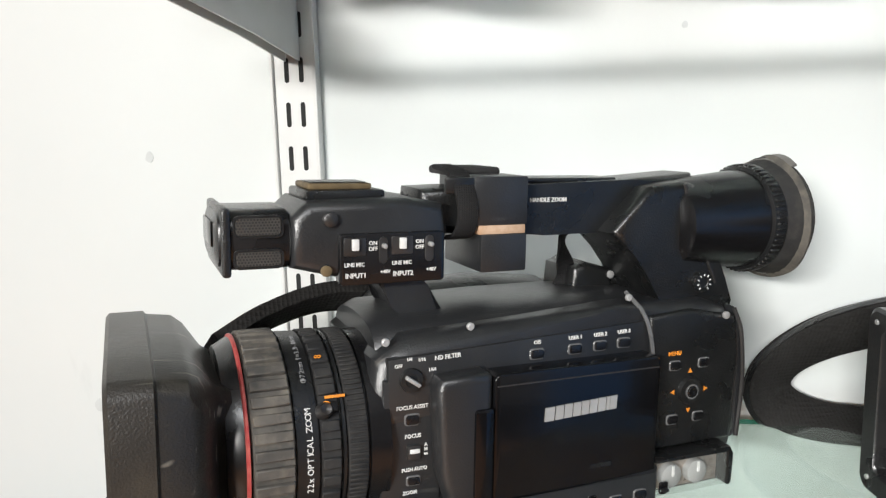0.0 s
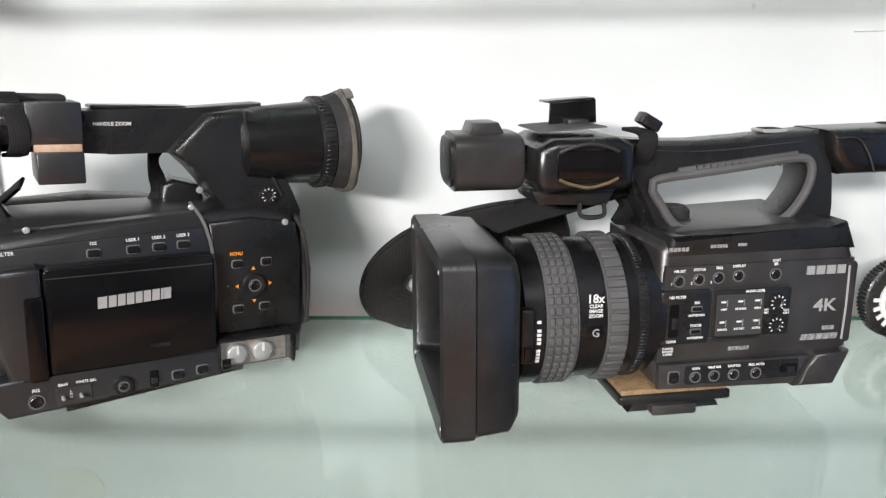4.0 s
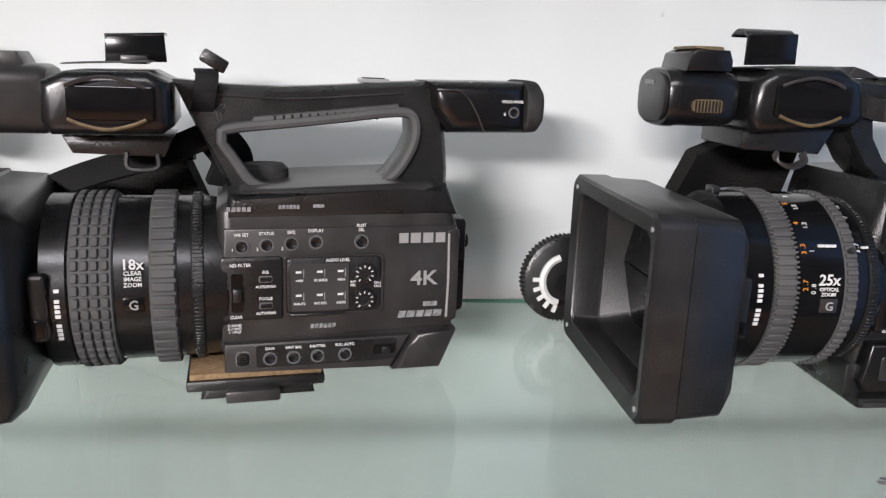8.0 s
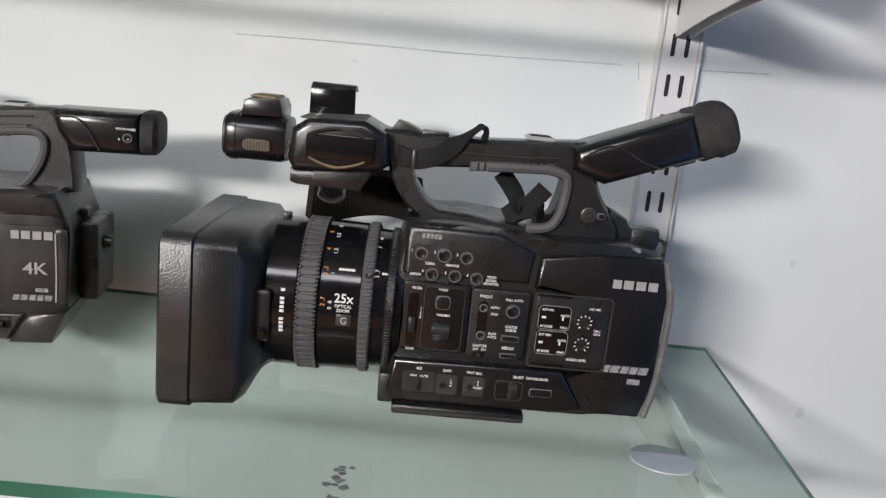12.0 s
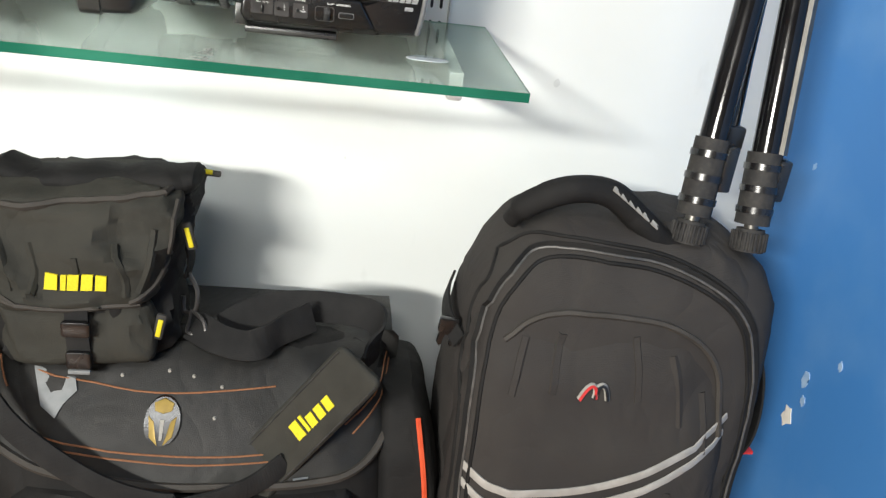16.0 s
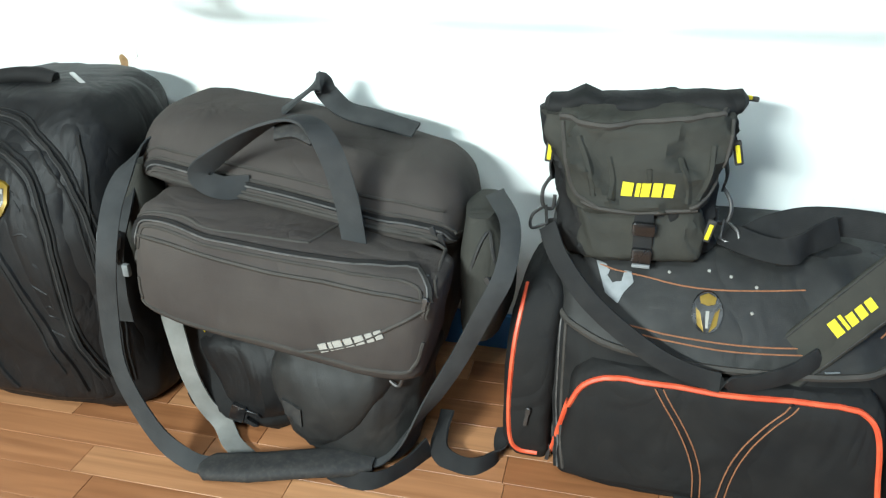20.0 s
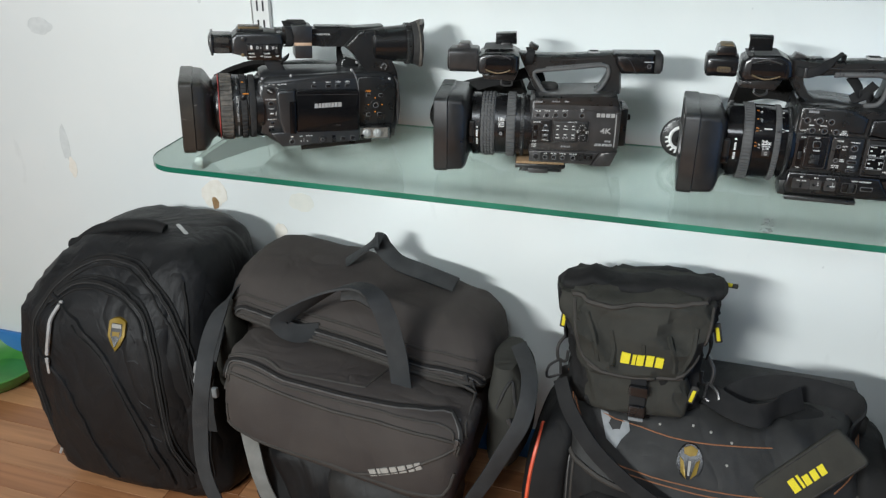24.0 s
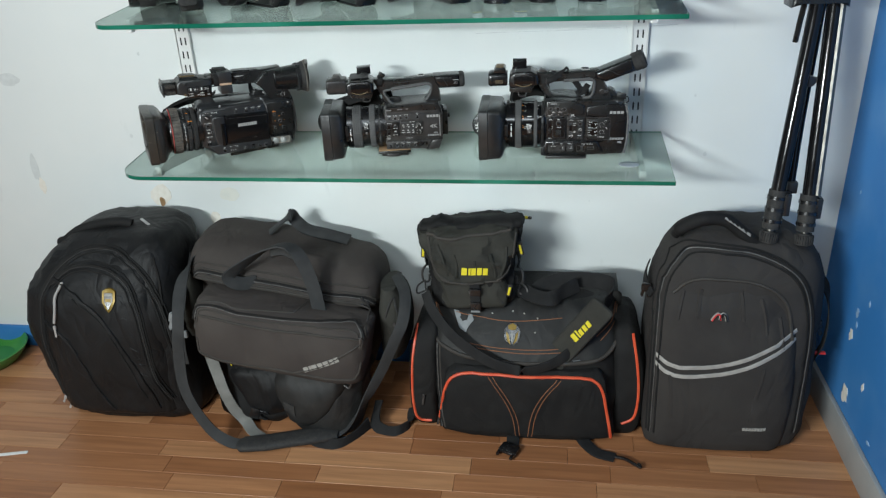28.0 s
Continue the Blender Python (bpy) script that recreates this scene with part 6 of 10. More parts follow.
    for x, w, t in ((-0.0905, "GAIN", "L\nM\nH"), (-0.0705, "WHT BAL", "B\nA\nPRESET")):
        part("switch_plate", prism(rounded(x - 0.0075, x + 0.0085, 0.783, 0.7985, 0.002, 3), -0.0082, -0.007, 0.0005, 1), SATIN, low)
        part("toggle", lathe([(0, 0.0014), (-0.0045, 0.0017), (-0.006, 0.0012), (-0.0062, 0.0001)], 10, m=turned_y(x - 0.003, -0.0082, 0.7915)), BLACK, low)
        label_text(low, t, x + 0.0035, 0.7945, 0.0024, -0.0086)
        label_text(low, w, x, 0.8008, 0.0028, -0.0079)
    label_text(low, "SEL/SET  CANCEL/BACK", -0.029, 0.8005, 0.0026, -0.0079)
    frame_line(low, -0.0545, -0.0335, 0.7825, 0.798, -0.0075, 0.0009, SATIN)
    sel = part("select_wheel", add(None, lathe([(-0.0035, 0.0075), (0.0035, 0.0075)], 24), Matrix.Translation((-0.0415, -0.004, 0.7905))), BLACK, low)
    sr = ribs(24, 0.0075, 0.0082, -0.0033, 0.0033, 0.5)
    sr.transform(Matrix.Translation((-0.0415, -0.004, 0.7905)))
    part("wheel_ribs", sr, BLACK, sel)
    button(low, -0.0205, 0.7905, 0.017, 0.0065, -0.0075, "cancel_button")
    plate = part("base_plate", box(-0.129, -0.029, -0.002, 0.08, 0.7615, 0.769, 0.002), BLACK, c)
    part("plate_edge", box(-0.127, -0.03, -0.0035, -0.0015, 0.7640, 0.7665), SATIN, plate)
    part("front_foot", box(-0.140, -0.128, 0.0, 0.03, 0.769, 0.792, 0.002), BLACK, c)
    # handle
    outer = [(-0.152, 0.9685), (-0.115, 0.9665), (-0.075, 0.9675), (-0.045, 0.9695), (-0.02, 0.9715), (-0.004, 0.973), (0.0, 0.962), (0.012, 0.935), (0.027, 0.912), (0.030, 0.902), (0.002, 0.898), (-0.04, 0.8965), (-0.085, 0.8985), (-0.120, 0.9035), (-0.133, 0.915), (-0.146, 0.935)]
    inner = [(-0.129, 0.942), (-0.112, 0.9445), (-0.075, 0.9475), (-0.045, 0.949), (-0.030, 0.9492), (-0.019, 0.946), (-0.0165, 0.940), (-0.018, 0.930), (-0.022, 0.917), (-0.030, 0.9085), (-0.045, 0.9065), (-0.065, 0.9085), (-0.085, 0.9115), (-0.108, 0.9125), (-0.117, 0.9185), (-0.126, 0.9315)]
    h = top_handle(c, outer, inner, 0.028, 0.062)
    lining = [(ix * 0.93 + ox * 0.07, 0.0265, iz * 0.93 + oz * 0.07) for (ix, iz), (ox, oz) in list(zip(inner, outer))[2:11]]
    part("grip_lining", tube(lining, 0.0038, 8, 4), GREY_RUBBER, h, "grey rubber grip lining")
    part("grip_pad", prism([(-0.088, 0.944), (-0.026, 0.950), (-0.026, 0.9555), (-0.088, 0.9515)], 0.0255, 0.034, 0.002), GREY_RUBBER, h)
    for k in range(11):
        x = -0.082 + 0.0048 * k
        part("grip_rib", add(None, box(-0.0006, 0.0006, 0.0248, 0.03, -0.003, 0.003, 0.0004, 1), Matrix.Translation((x, 0, 0.9482 + 0.09 * (x + 0.082)))), BLACK, h)
    part("handle_seam", tube([(-0.125, 0.0277, 0.958), (-0.07, 0.0274, 0.957), (-0.02, 0.0276, 0.960)], 0.0006, 5), SATIN, h)
    lug = part("rear_lug", lathe([(0.002, 0.0062), (-0.001, 0.006), (-0.0015, 0.005), (-0.001, 0.0001)], 24, m=turned_y(0.004, 0.0275, 0.920)), SATIN, h)
    part("lug_mark", open_lathe([(-0.0016, 0.0028), (-0.0012, 0.0028), (-0.0012, 0.0022), (-0.0016, 0.0022)], 16, m=turned_y(0.004, 0.0275, 0.920)), BLACK, lug)
    button(h, 0.0135, 0.920, 0.006, 0.005, 0.0275)
    shoe = part("accessory_shoe", prism(rounded(-0.047, -0.027, 0.9705, 0.9735, 0.001, 2), 0.034, 0.056, 0.0005, 1), SILVER, h)
    part("shoe_well", box(-0.0445, -0.0295, 0.037, 0.053, 0.9734, 0.974), DARK_GAP, shoe)
    part("front_shoe", prism([(-0.148, 0.968), (-0.143, 0.975), (-0.135, 0.973), (-0.125, 0.9685)], 0.034, 0.056, 0.0006), SATIN, h)
    part("zoom_rocker", box(-0.125, -0.105, 0.036, 0.054, 0.966, 0.9695, 0.001), BLACK, h)
    # eyepiece rising to the rear
    E = Matrix.Translation((-0.009, 0.045, 0.9530)) @ Matrix.Rotation(radians(-21), 4, "Y")
    ev = part("eyepiece_housing", add(None, prism([(0.0, 0.0165), (0.09, 0.0175), (0.0915, -0.0165), (0.016, -0.0155), (-0.004, 0.002)], -0.027, 0.027, 0.009, 4), E), BLACK_SMOOTH, c)
    part("eyecup", add(None, loft([[(x, a, b) for a, b in squircle(0.028 + g, 0.0185 + g, 3.0, 32)] for x, g in ((0.088, -0.001), (0.092, 0.0015), (0.104, 0.001), (0.1055, 0.0025), (0.114, 0.0015), (0.118, -0.003), (0.1185, -0.009))]), E), RUBBER, ev)
    curve = tube([(0.004, -0.0272, 0.009), (0.022, -0.0278, 0.0125), (0.034, -0.0278, 0.007), (0.046, -0.0276, -0.006), (0.058, -0.0272, -0.0145)], 0.0006, 5)
    curve.transform(E)
    part("eyepiece_curve", curve, SATIN, ev)
    part("eyepiece_slide", add(None, box(0.072, 0.088, -0.01, 0.012, -0.0195, -0.0165, 0.001), E), BLACK, ev)
    part("pivot_block", prism([(-0.008, 0.962), (0.006, 0.968), (0.018, 0.952), (0.006, 0.944)], 0.03, 0.06, 0.003), SATIN, c)
    part("rear_step", prism([(0.018, 0.898), (0.022, 0.925), (0.036, 0.918), (0.044, 0.902)], 0.036, 0.075, 0.003), BLACK, c)
    part("rear_terminal", box(0.040, 0.062, 0.034, 0.05, 0.899, 0.912, 0.002), BLACK, c)
    part("strap_ring", tube([(0.06, 0.04, 0.905), (0.068, 0.04, 0.902), (0.068, 0.04, 0.892), (0.062, 0.04, 0.89)], 0.0014, 6), SATIN, c)
    # microphone and stowed screen
    mb = part("microphone_box", prism([(-0.2165, 0.964), (-0.205, 0.9725), (-0.165, 0.9735), (-0.150, 0.966), (-0.1459, 0.944), (-0.153, 0.9385), (-0.214, 0.9335), (-0.219, 0.942)], 0.012, 0.082, 0.006, 3), BLACK_SMOOTH, c)
    oval_thumb_panel(mb, -0.2175, -0.149, 0.935, 0.967, 0.0115, 0.9535)
    part("top_plate", prism([(-0.212, 0.972), (-0.168, 0.9745), (-0.152, 0.967), (-0.155, 0.9665), (-0.168, 0.9730), (-0.210, 0.9710)], 0.018, 0.078, 0.0003, 1), GREY_RUBBER, mb)
    mic = part("microphone", loft([[(x, 0.047 + a, 0.9525 + b) for a, b in squircle(0.026 + g, 0.0178 + g, 3.2, 36)] for x, g in ((-0.2665, -0.005), (-0.2655, -0.001), (-0.263, 0), (-0.258, 0), (-0.2575, -0.0006), (-0.2265, -0.0006), (-0.2225, -0.002))]), BLACK_SMOOTH, c)
    part("front_grille", loft([[(x, 0.047 + a, 0.9525 + b) for a, b in squircle(0.0225 + g, 0.0148 + g, 3.2, 36)] for x, g in ((-0.2685, -0.003), (-0.2678, 0), (-0.266, 0))]), BLACK, mic, "finely perforated black grille")
    mark([0.0026] * 4, 0.0026, 0.0, Matrix.Translation((-0.2688, 0.055, 0.960)) @ Matrix.Rotation(radians(-90), 4, "Z"), INK_DIM, mic, gap=0.25)
    part("vent_slots", prism(rounded(-0.252, -0.232, 0.9445, 0.9525, 0.0035, 4), 0.0196, 0.024, 0.0004, 1), BRASS, mic, "ribbed brassy vent")
    for k in range(9):
        part("vent_bar", box(-0.2505 + 0.0021 * k, -0.2495 + 0.0021 * k, 0.0190, 0.022, 0.9452, 0.9518), BLACK, mic)
    part("microphone_clamp", prism([(-0.2555, 0.9685), (-0.2535, 0.979), (-0.249, 0.9815), (-0.229, 0.9815), (-0.2265, 0.9755), (-0.2265, 0.969)], 0.026, 0.068, 0.0015), BLACK_SMOOTH, mic)
    part("brass_strip", prism([(-0.250, 0.9818), (-0.249, 0.9835), (-0.232, 0.9835), (-0.229, 0.9775), (-0.233, 0.9815)], 0.030, 0.064, 0.0006), BRASS, mic, "worn brass clamp strip")
    hold = part("cable_holder", prism([(-0.2095, 0.9735), (-0.2095, 0.9925), (-0.1765, 0.9935), (-0.176, 0.975)], 0.045, 0.048, 0.0008), BLACK_GLOSS, c)
    part("holder_top", loft([[(x, 0.048 + 0.02 * t, 0.9925 + 0.004 * math.sin(math.pi * t) - k) for t, k in ((0, 0), (0.33, 0), (0.66, 0), (1, 0), (1, 0.0015), (0.66, 0.0015), (0.33, 0.0015), (0, 0.0015))] for x in (-0.2095, -0.193, -0.1765)]), BLACK_GLOSS, hold)
    part("lower_shelf", prism([(-0.2175, 0.9345), (-0.2175, 0.9245), (-0.213, 0.923), (-0.166, 0.9215), (-0.157, 0.9385)], 0.022, 0.08, 0.002), BLACK, c)
    part("clip", strap([(-0.195, 0.022, 0.922), (-0.194, 0.019, 0.917), (-0.186, 0.018, 0.914), (-0.178, 0.019, 0.917), (-0.177, 0.022, 0.922)], 0.006, 0.0014, (0, 1, 0.3)), SATIN, c)
    part("buckle_strap", strap([(-0.143, 0.040, 0.953), (-0.138, 0.0225, 0.951), (-0.128, 0.0205, 0.949), (-0.116, 0.021, 0.952), (-0.106, 0.024, 0.958), (-0.092, 0.032, 0.969), (-0.082, 0.036, 0.976), (-0.078, 0.04, 0.972), (-0.08, 0.044, 0.966)], 0.013, 0.0022, [(0, 0.3, 1), (0, 0.1, 1), (0, 0, 1), (0, 0.1, 1), (0.2, 0.3, 1), (0.2, 1, 0.4), (0, 1, 0), (0, 1, 0), (0, 1, 0)]), WEBBING, c, "frayed olive-black webbing")
    part("strap_slide", box(-0.1305, -0.1275, 0.0175, 0.0225, 0.9425, 0.9565, 0.0008), SATIN, c)
    part("strap_tail", strap([(-0.062, 0.05, 0.943), (-0.05, 0.046, 0.928), (-0.045, 0.045, 0.915), (-0.038, 0.043, 0.922), (-0.028, 0.042, 0.935)], 0.014, 0.002, [(1, 0.2, 0.3), (1, 0.4, 0.2), (0.6, 0.8, 0), (1, 0, -0.3), (1, 0.2, -0.6)]), WEBBING, c)
    part("strap_knot", strap([(-0.055, 0.047, 0.9085), (-0.045, 0.044, 0.917), (-0.034, 0.043, 0.919), (-0.030, 0.045, 0.91)], 0.017, 0.004, [(0.3, 0.4, 1), (0.2, 0.3, 1), (0, 0.3, 1), (0.2, 0.6, 1)]), WEBBING, c)
    # lens
    lens_hood(c, -0.2905, -0.2675, -0.2335, -0.219, CY - 0.002, CZ - 0.006, 0.0825, 0.0620, 0.008, 0.056)
    part("hood_latch", prism(rounded(-0.2310, -0.2195, 0.815, 0.853, 0.0025, 3), -0.0175, -0.006, 0.002), BLACK, c)
    part("latch_catch", prism(rounded(-0.2285, -0.2210, 0.8180, 0.826, 0.0018, 3), -0.0200, -0.016, 0.0008), BLACK_GLOSS, c)
    part("hood_screw", box(-0.224, -0.218, CY - 0.004, CY + 0.006, CZ + 0.056, CZ + 0.0605, 0.001), BLACK, c)
    barrel(c, [(-0.226, 0.050), (-0.225, 0.057), (-0.2040, 0.0575), (-0.2030, 0.055), (-0.188, 0.055), (-0.1865, 0.0572), (-0.1585, 0.0568), (-0.1575, 0.054), (-0.136, 0.053), (-0.128, 0.05), (-0.126, 0.03)], CY, CZ, BLACK_GLOSS)
    mark_bm = bmesh.new()
    for k, w in enumerate((1, 1, 1, 1, 0, 1, 1, 1, 1, 0, 1)):
        if w:
            add(mark_bm, box(-0.2135, -0.2105, -0.0003, 0.0003, -0.001, 0.001), Matrix.Translation((0, CY, CZ)) @ Matrix.Rotation(radians(14 - 3.0 * k), 4, "X") @ Matrix.Translation((0, -0.0576, 0)))
    part("maker_bars", mark_bm, INK, c, smooth=False)
    lens_ring(c, -0.2025, -0.1885, 0.0588, CY, CZ, 60, GREY_RUBBER, "focus_ring", 0.7, 0.0016)
    for x in (-0.2020, -0.189):
        part("knurl", add(None, ribs(120, 0.0578, 0.0591, x - 0.0011, x + 0.0011, 0.5), Matrix.Translation((0, CY, CZ))), GREY_RUBBER, c)
    for words, x, mat, st in (("2.7", -0.1823, ORANGE, 8), ("3.3", -0.1823, ORANGE, 30), ("4", -0.1823, ORANGE, 50), ("5", -0.1823, ORANGE, 68), ("0.8", -0.1772, INK, 6), ("1", -0.1772, INK, 31), ("1.2", -0.1772, INK, 47), ("1.5", -0.1772, INK, 63), ("2", -0.1772, INK, 78), ("3.7", -0.1459, INK, 32), ("7", -0.1459, INK, 58), ("10", -0.1459, INK, 68)):
        round_writing(c, words, x, 0.0574 if x < -0.16 else 0.0548, CY, CZ, st, 0.0045 if mat is ORANGE else 0.0042, mat)
    part("distance_mark", box(-0.1745, -0.1630, CY - 0.0487, CY - 0.0472, CZ + 0.0318, CZ + 0.0334), INK, c, smooth=False)
    part("zoom_mark", box(-0.1440, -0.140, CY - 0.0455, CY - 0.0438, CZ + 0.0305, CZ + 0.0318), INK, c, smooth=False)
    label_text(c, "25x", -0.1690, CZ + 0.0105, 0.0095, CY - 0.0566, squeeze=0.95)
    label_text(c, "OPTICAL\nZOOM", -0.1690, CZ + 0.0070, 0.0032, CY - 0.0575)
    gplate = part("lens_badge", box(-0.1735, -0.1625, CY - 0.0580, CY - 0.0555, CZ - 0.0065, CZ + 0.0022, 0.0006), SATIN, c)
    label_text(gplate, "G", -0.1680, CZ - 0.0048, 0.0075, CY - 0.0584, SILVER)
    lens_ring(c, -0.1580, -0.1490, 0.0582, CY, CZ, 70, GREY_RUBBER, "zoom_ring", 0.62, 0.0016)
    part("zoom_stud", lathe([(0, 0.0022), (-0.0025, 0.002), (-0.002, 0.0001)], 14, m=Matrix.Translation((0, CY, CZ)) @ Matrix.Rotation(radians(-31), 4, "X") @ turned_y(-0.1535, -0.0572, 0)), SATIN, c)
    lens_ring(c, -0.1400, -0.1334, 0.0555, CY, CZ, 140, BLACK, "iris_ring", 0.5, 0.0011)
    part("grip_body", loft([[(x, 0.112 + a, 0.85 + b) for a, b in squircle(0.03 * g, 0.048 * g, 2.6, 24)] for x, g in ((-0.13, 0.5), (-0.115, 0.9), (-0.02, 1.0), (0.02, 0.8), (0.03, 0.5))]), BLACK, c)
    part("hand_strap", strap([(-0.215, 0.115, 0.892), (-0.18, 0.135, 0.900), (-0.15, 0.14, 0.903), (-0.12, 0.13, 0.900)], 0.05, 0.008, (0, 0.6, -0.8)), MESH_PAD, c, "padded mesh hand strap")
    LIFT[0] = 0.0
    return c


camcorder_a()
camcorder_b()
camcorder_c()


# ---- soft things ----
from mathutils.bvhtree import BVHTree


def soft(sections, seed=1, amp=0.004, rows=30, n=64, scale=7.0, fold=1.0):
    """A stuffed cloth body: rounded rings (z, cx, cy, rx, ry, squareness) stacked up, uneven as cloth is."""
    pts = smooth_path([(s[0], s[1], s[2]) for s in sections], 8)
    rad = smooth_path([(s[3], s[4], s[5]) for s in sections], 8)
    k = len(pts)
    rings = []
    for i in range(rows + 1):
        f = i * (k - 1) / rows
        a = min(int(f), k - 2)
        p, r = pts[a].lerp(pts[a + 1], f - a), rad[a].lerp(rad[a + 1], f - a)
        ring = []
        for x, y in squircle(max(0.004, r.x), max(0.004, r.y), max(2, r.z), n):
            v = Vector((p.y + x, p.z + y, p.x))
            d = noise.noise(v * scale + Vector((seed * 7.3, 0, 0))) + 0.5 * noise.noise(v * scale * 2.7 + Vector((0, seed * 3.1, 0))) + 0.22 * noise.noise(v * scale * 7 + Vector((0, 0, seed)))
            w = Vector((v.x * 1.6 + v.z * 0.9, v.y * 1.6, v.z * 0.75 - v.x * 0.35)) * scale * 1.5
            d += fold * (0.75 - 1.9 * abs(noise.noise(w + Vector((seed * 1.7, seed, 3)))) ** 0.7)
            out = Vector((x / max(r.x, 0.01) ** 1.0, y / max(r.y, 0.01), 0)).normalized()
            ring.append(tuple(v + out * d * amp + Vector((0, 0, d * amp * 0.4 if 0 < i < rows else 0))))
        rings.append(ring)
    return loft(rings)


def skin_of(*bms):
    """Trees to find the surface of cloth bodies with."""
    return [BVHTree.FromBMesh(b) for b in bms]


def lay(trees, x, z, lift=0.001, default=-0.3):
    """The point of the front surface at x, z, seen from the room, raised a little."""
    best = None
    for t in trees:
        hit = t.ray_cast(Vector((x, -1.5, z)), Vector((0, 1, 0)))
        if hit[0] is not None and (best is None or hit[0].y < best):
            best = hit[0].y
    return Vector((x, (best if best is not None else default) - lift, z))


def lay_top(trees, x, y, lift=0.001, default=0.3):
    best = None
    for t in trees:
        hit = t.ray_cast(Vector((x, y, 2.0)), Vector((0, 0, -1)))
        if hit[0] is not None and (best is None or hit[0].z > best):
            best = hit[0].z
    return Vector((x, y, (best if best is not None else default) + lift))


def seam(trees, pts, r, mat, parent, name="seam", label="", lift=0.0005, n=6):
    flat = smooth_path([(x, 0, z) for x, z in pts], n)
    line = [lay(trees, p.x, p.z, lift) for p in flat]
    return part(name, tube(line, r, 6, smooth=False), mat, parent, label)


def zip_line(trees, pts, parent, n=7, width=0.014, cloth=None, teeth=None):
    """A zip: a cloth tape, a raised line of teeth and two rolled cloth edges."""
    flat = smooth_path([(x, 0, z) for x, z in pts], n)
    line = [lay(trees, p.x, p.z, 0.0012) for p in flat]
    across = []
    for i in range(len(flat)):
        t = flat[min(i + 1, len(flat) - 1)] - flat[max(i - 1, 0)]
        across.append(Vector((-t.z, 0, t.x)).normalized())
    z = part("zip_tape", strap(line, width, 0.0016, [tuple(a) for a in across], 1), NYLON, parent)
    part("zip_teeth", tube([p + Vector((0, -0.0016, 0)) for p in line], 0.0016, 6, smooth=False), teeth or TEETH, z)
    for s in (-1, 1):
        part("rolled_edge", tube([lay(trees, p.x + s * a.x * 0.0085, p.z + s * a.z * 0.0085, 0.0) for p, a in zip(flat, across)], 0.0028, 7, smooth=False), cloth or TRIM, z)
    return z


def zip_pull(parent, p, mat=None, length=0.03, a=0, label=""):
    m = Matrix.Translation(p) @ Matrix.Rotation(radians(a), 4, "Y")
    body = prism(rounded(-0.004, 0.004, -0.011, 0.001, 0.002, 3), -0.004, 0.001, 0.0008, 1, m=m)
    add(body, prism(rounded(-0.003, 0.003, -length, -0.010, 0.0022, 3), -0.0035, -0.0015, 0.0005, 1), m)
    return part("zip_pull", body, mat or SILVER, parent, label)


def buckle(parent, p, a=0, s=1.0, mat=None):
    m = Matrix.Translation(p) @ Matrix.Rotation(radians(a), 4, "Y") @ Matrix.Scale(s, 4)
    b = prism(rounded(-0.014, 0.014, -0.011, 0.011, 0.003, 3), -0.006, 0.004, 0.0015, 2)
    add(b, prism([(-0.011, -0.011), (-0.013, -0.028), (-0.008, -0.034), (-0.005, -0.03), (-0.004, -0.014), (0.004, -0.014), (0.005, -0.03), (0.008, -0.034), (0.013, -0.028), (0.011, -0.011)], -0.004, 0.002, 0.0008, 1))
    b.transform(m)
    return part("buckle", b, mat or BLACK_SMOOTH, parent, "side-release plastic buckle")


def patch(trees, outline, parent, mat, name, label="", thick=0.002, lift=0.0008):
    """A flat piece sewn on the front: an outline in x, z laid on the surface."""
    bm = bmesh.new()
    a = [bm.verts.new(lay(trees, x, z, lift + thick)) for x, z in outline]
    b = [bm.verts.new(lay(trees, x, z, lift - 0.001)) for x, z in outline]
    c = bm.verts.new(sum((v.co for v in a), Vector()) / len(a) + Vector((0, -thick * 0.3, 0)))
    n = len(a)
    for i in range(n):
        j = (i + 1) % n
        bm.faces.new((a[i], a[j], c))
        bm.faces.new((a[i], b[i], b[j], a[j]))
    return part(name, bm, mat, parent, label)


def word_bars(trees, x0, z0, x1, z1, height, widths, parent, mat, name="emblem_bar", slant=0.15, lift=0.0015):
    """A maker's name as plain upright bars along a line on the front surface."""
    total = sum(widths)
    d, t = Vector((x1 - x0, 0, z1 - z0)), 0.0
    up = Vector((-d.z, 0, d.x)).normalized() * height
    lean = d.normalized() * height * slant
    for w in widths:
        p, q = Vector((x0, 0, z0)) + d * (t / total), Vector((x0, 0, z0)) + d * ((t + w * 0.8) / total)
        out = [(v.x, v.z) for v in (p, q, q + up + lean, p + up + lean)]
        patch(trees, out, parent, mat, name, thick=0.0012, lift=lift)
        t += w


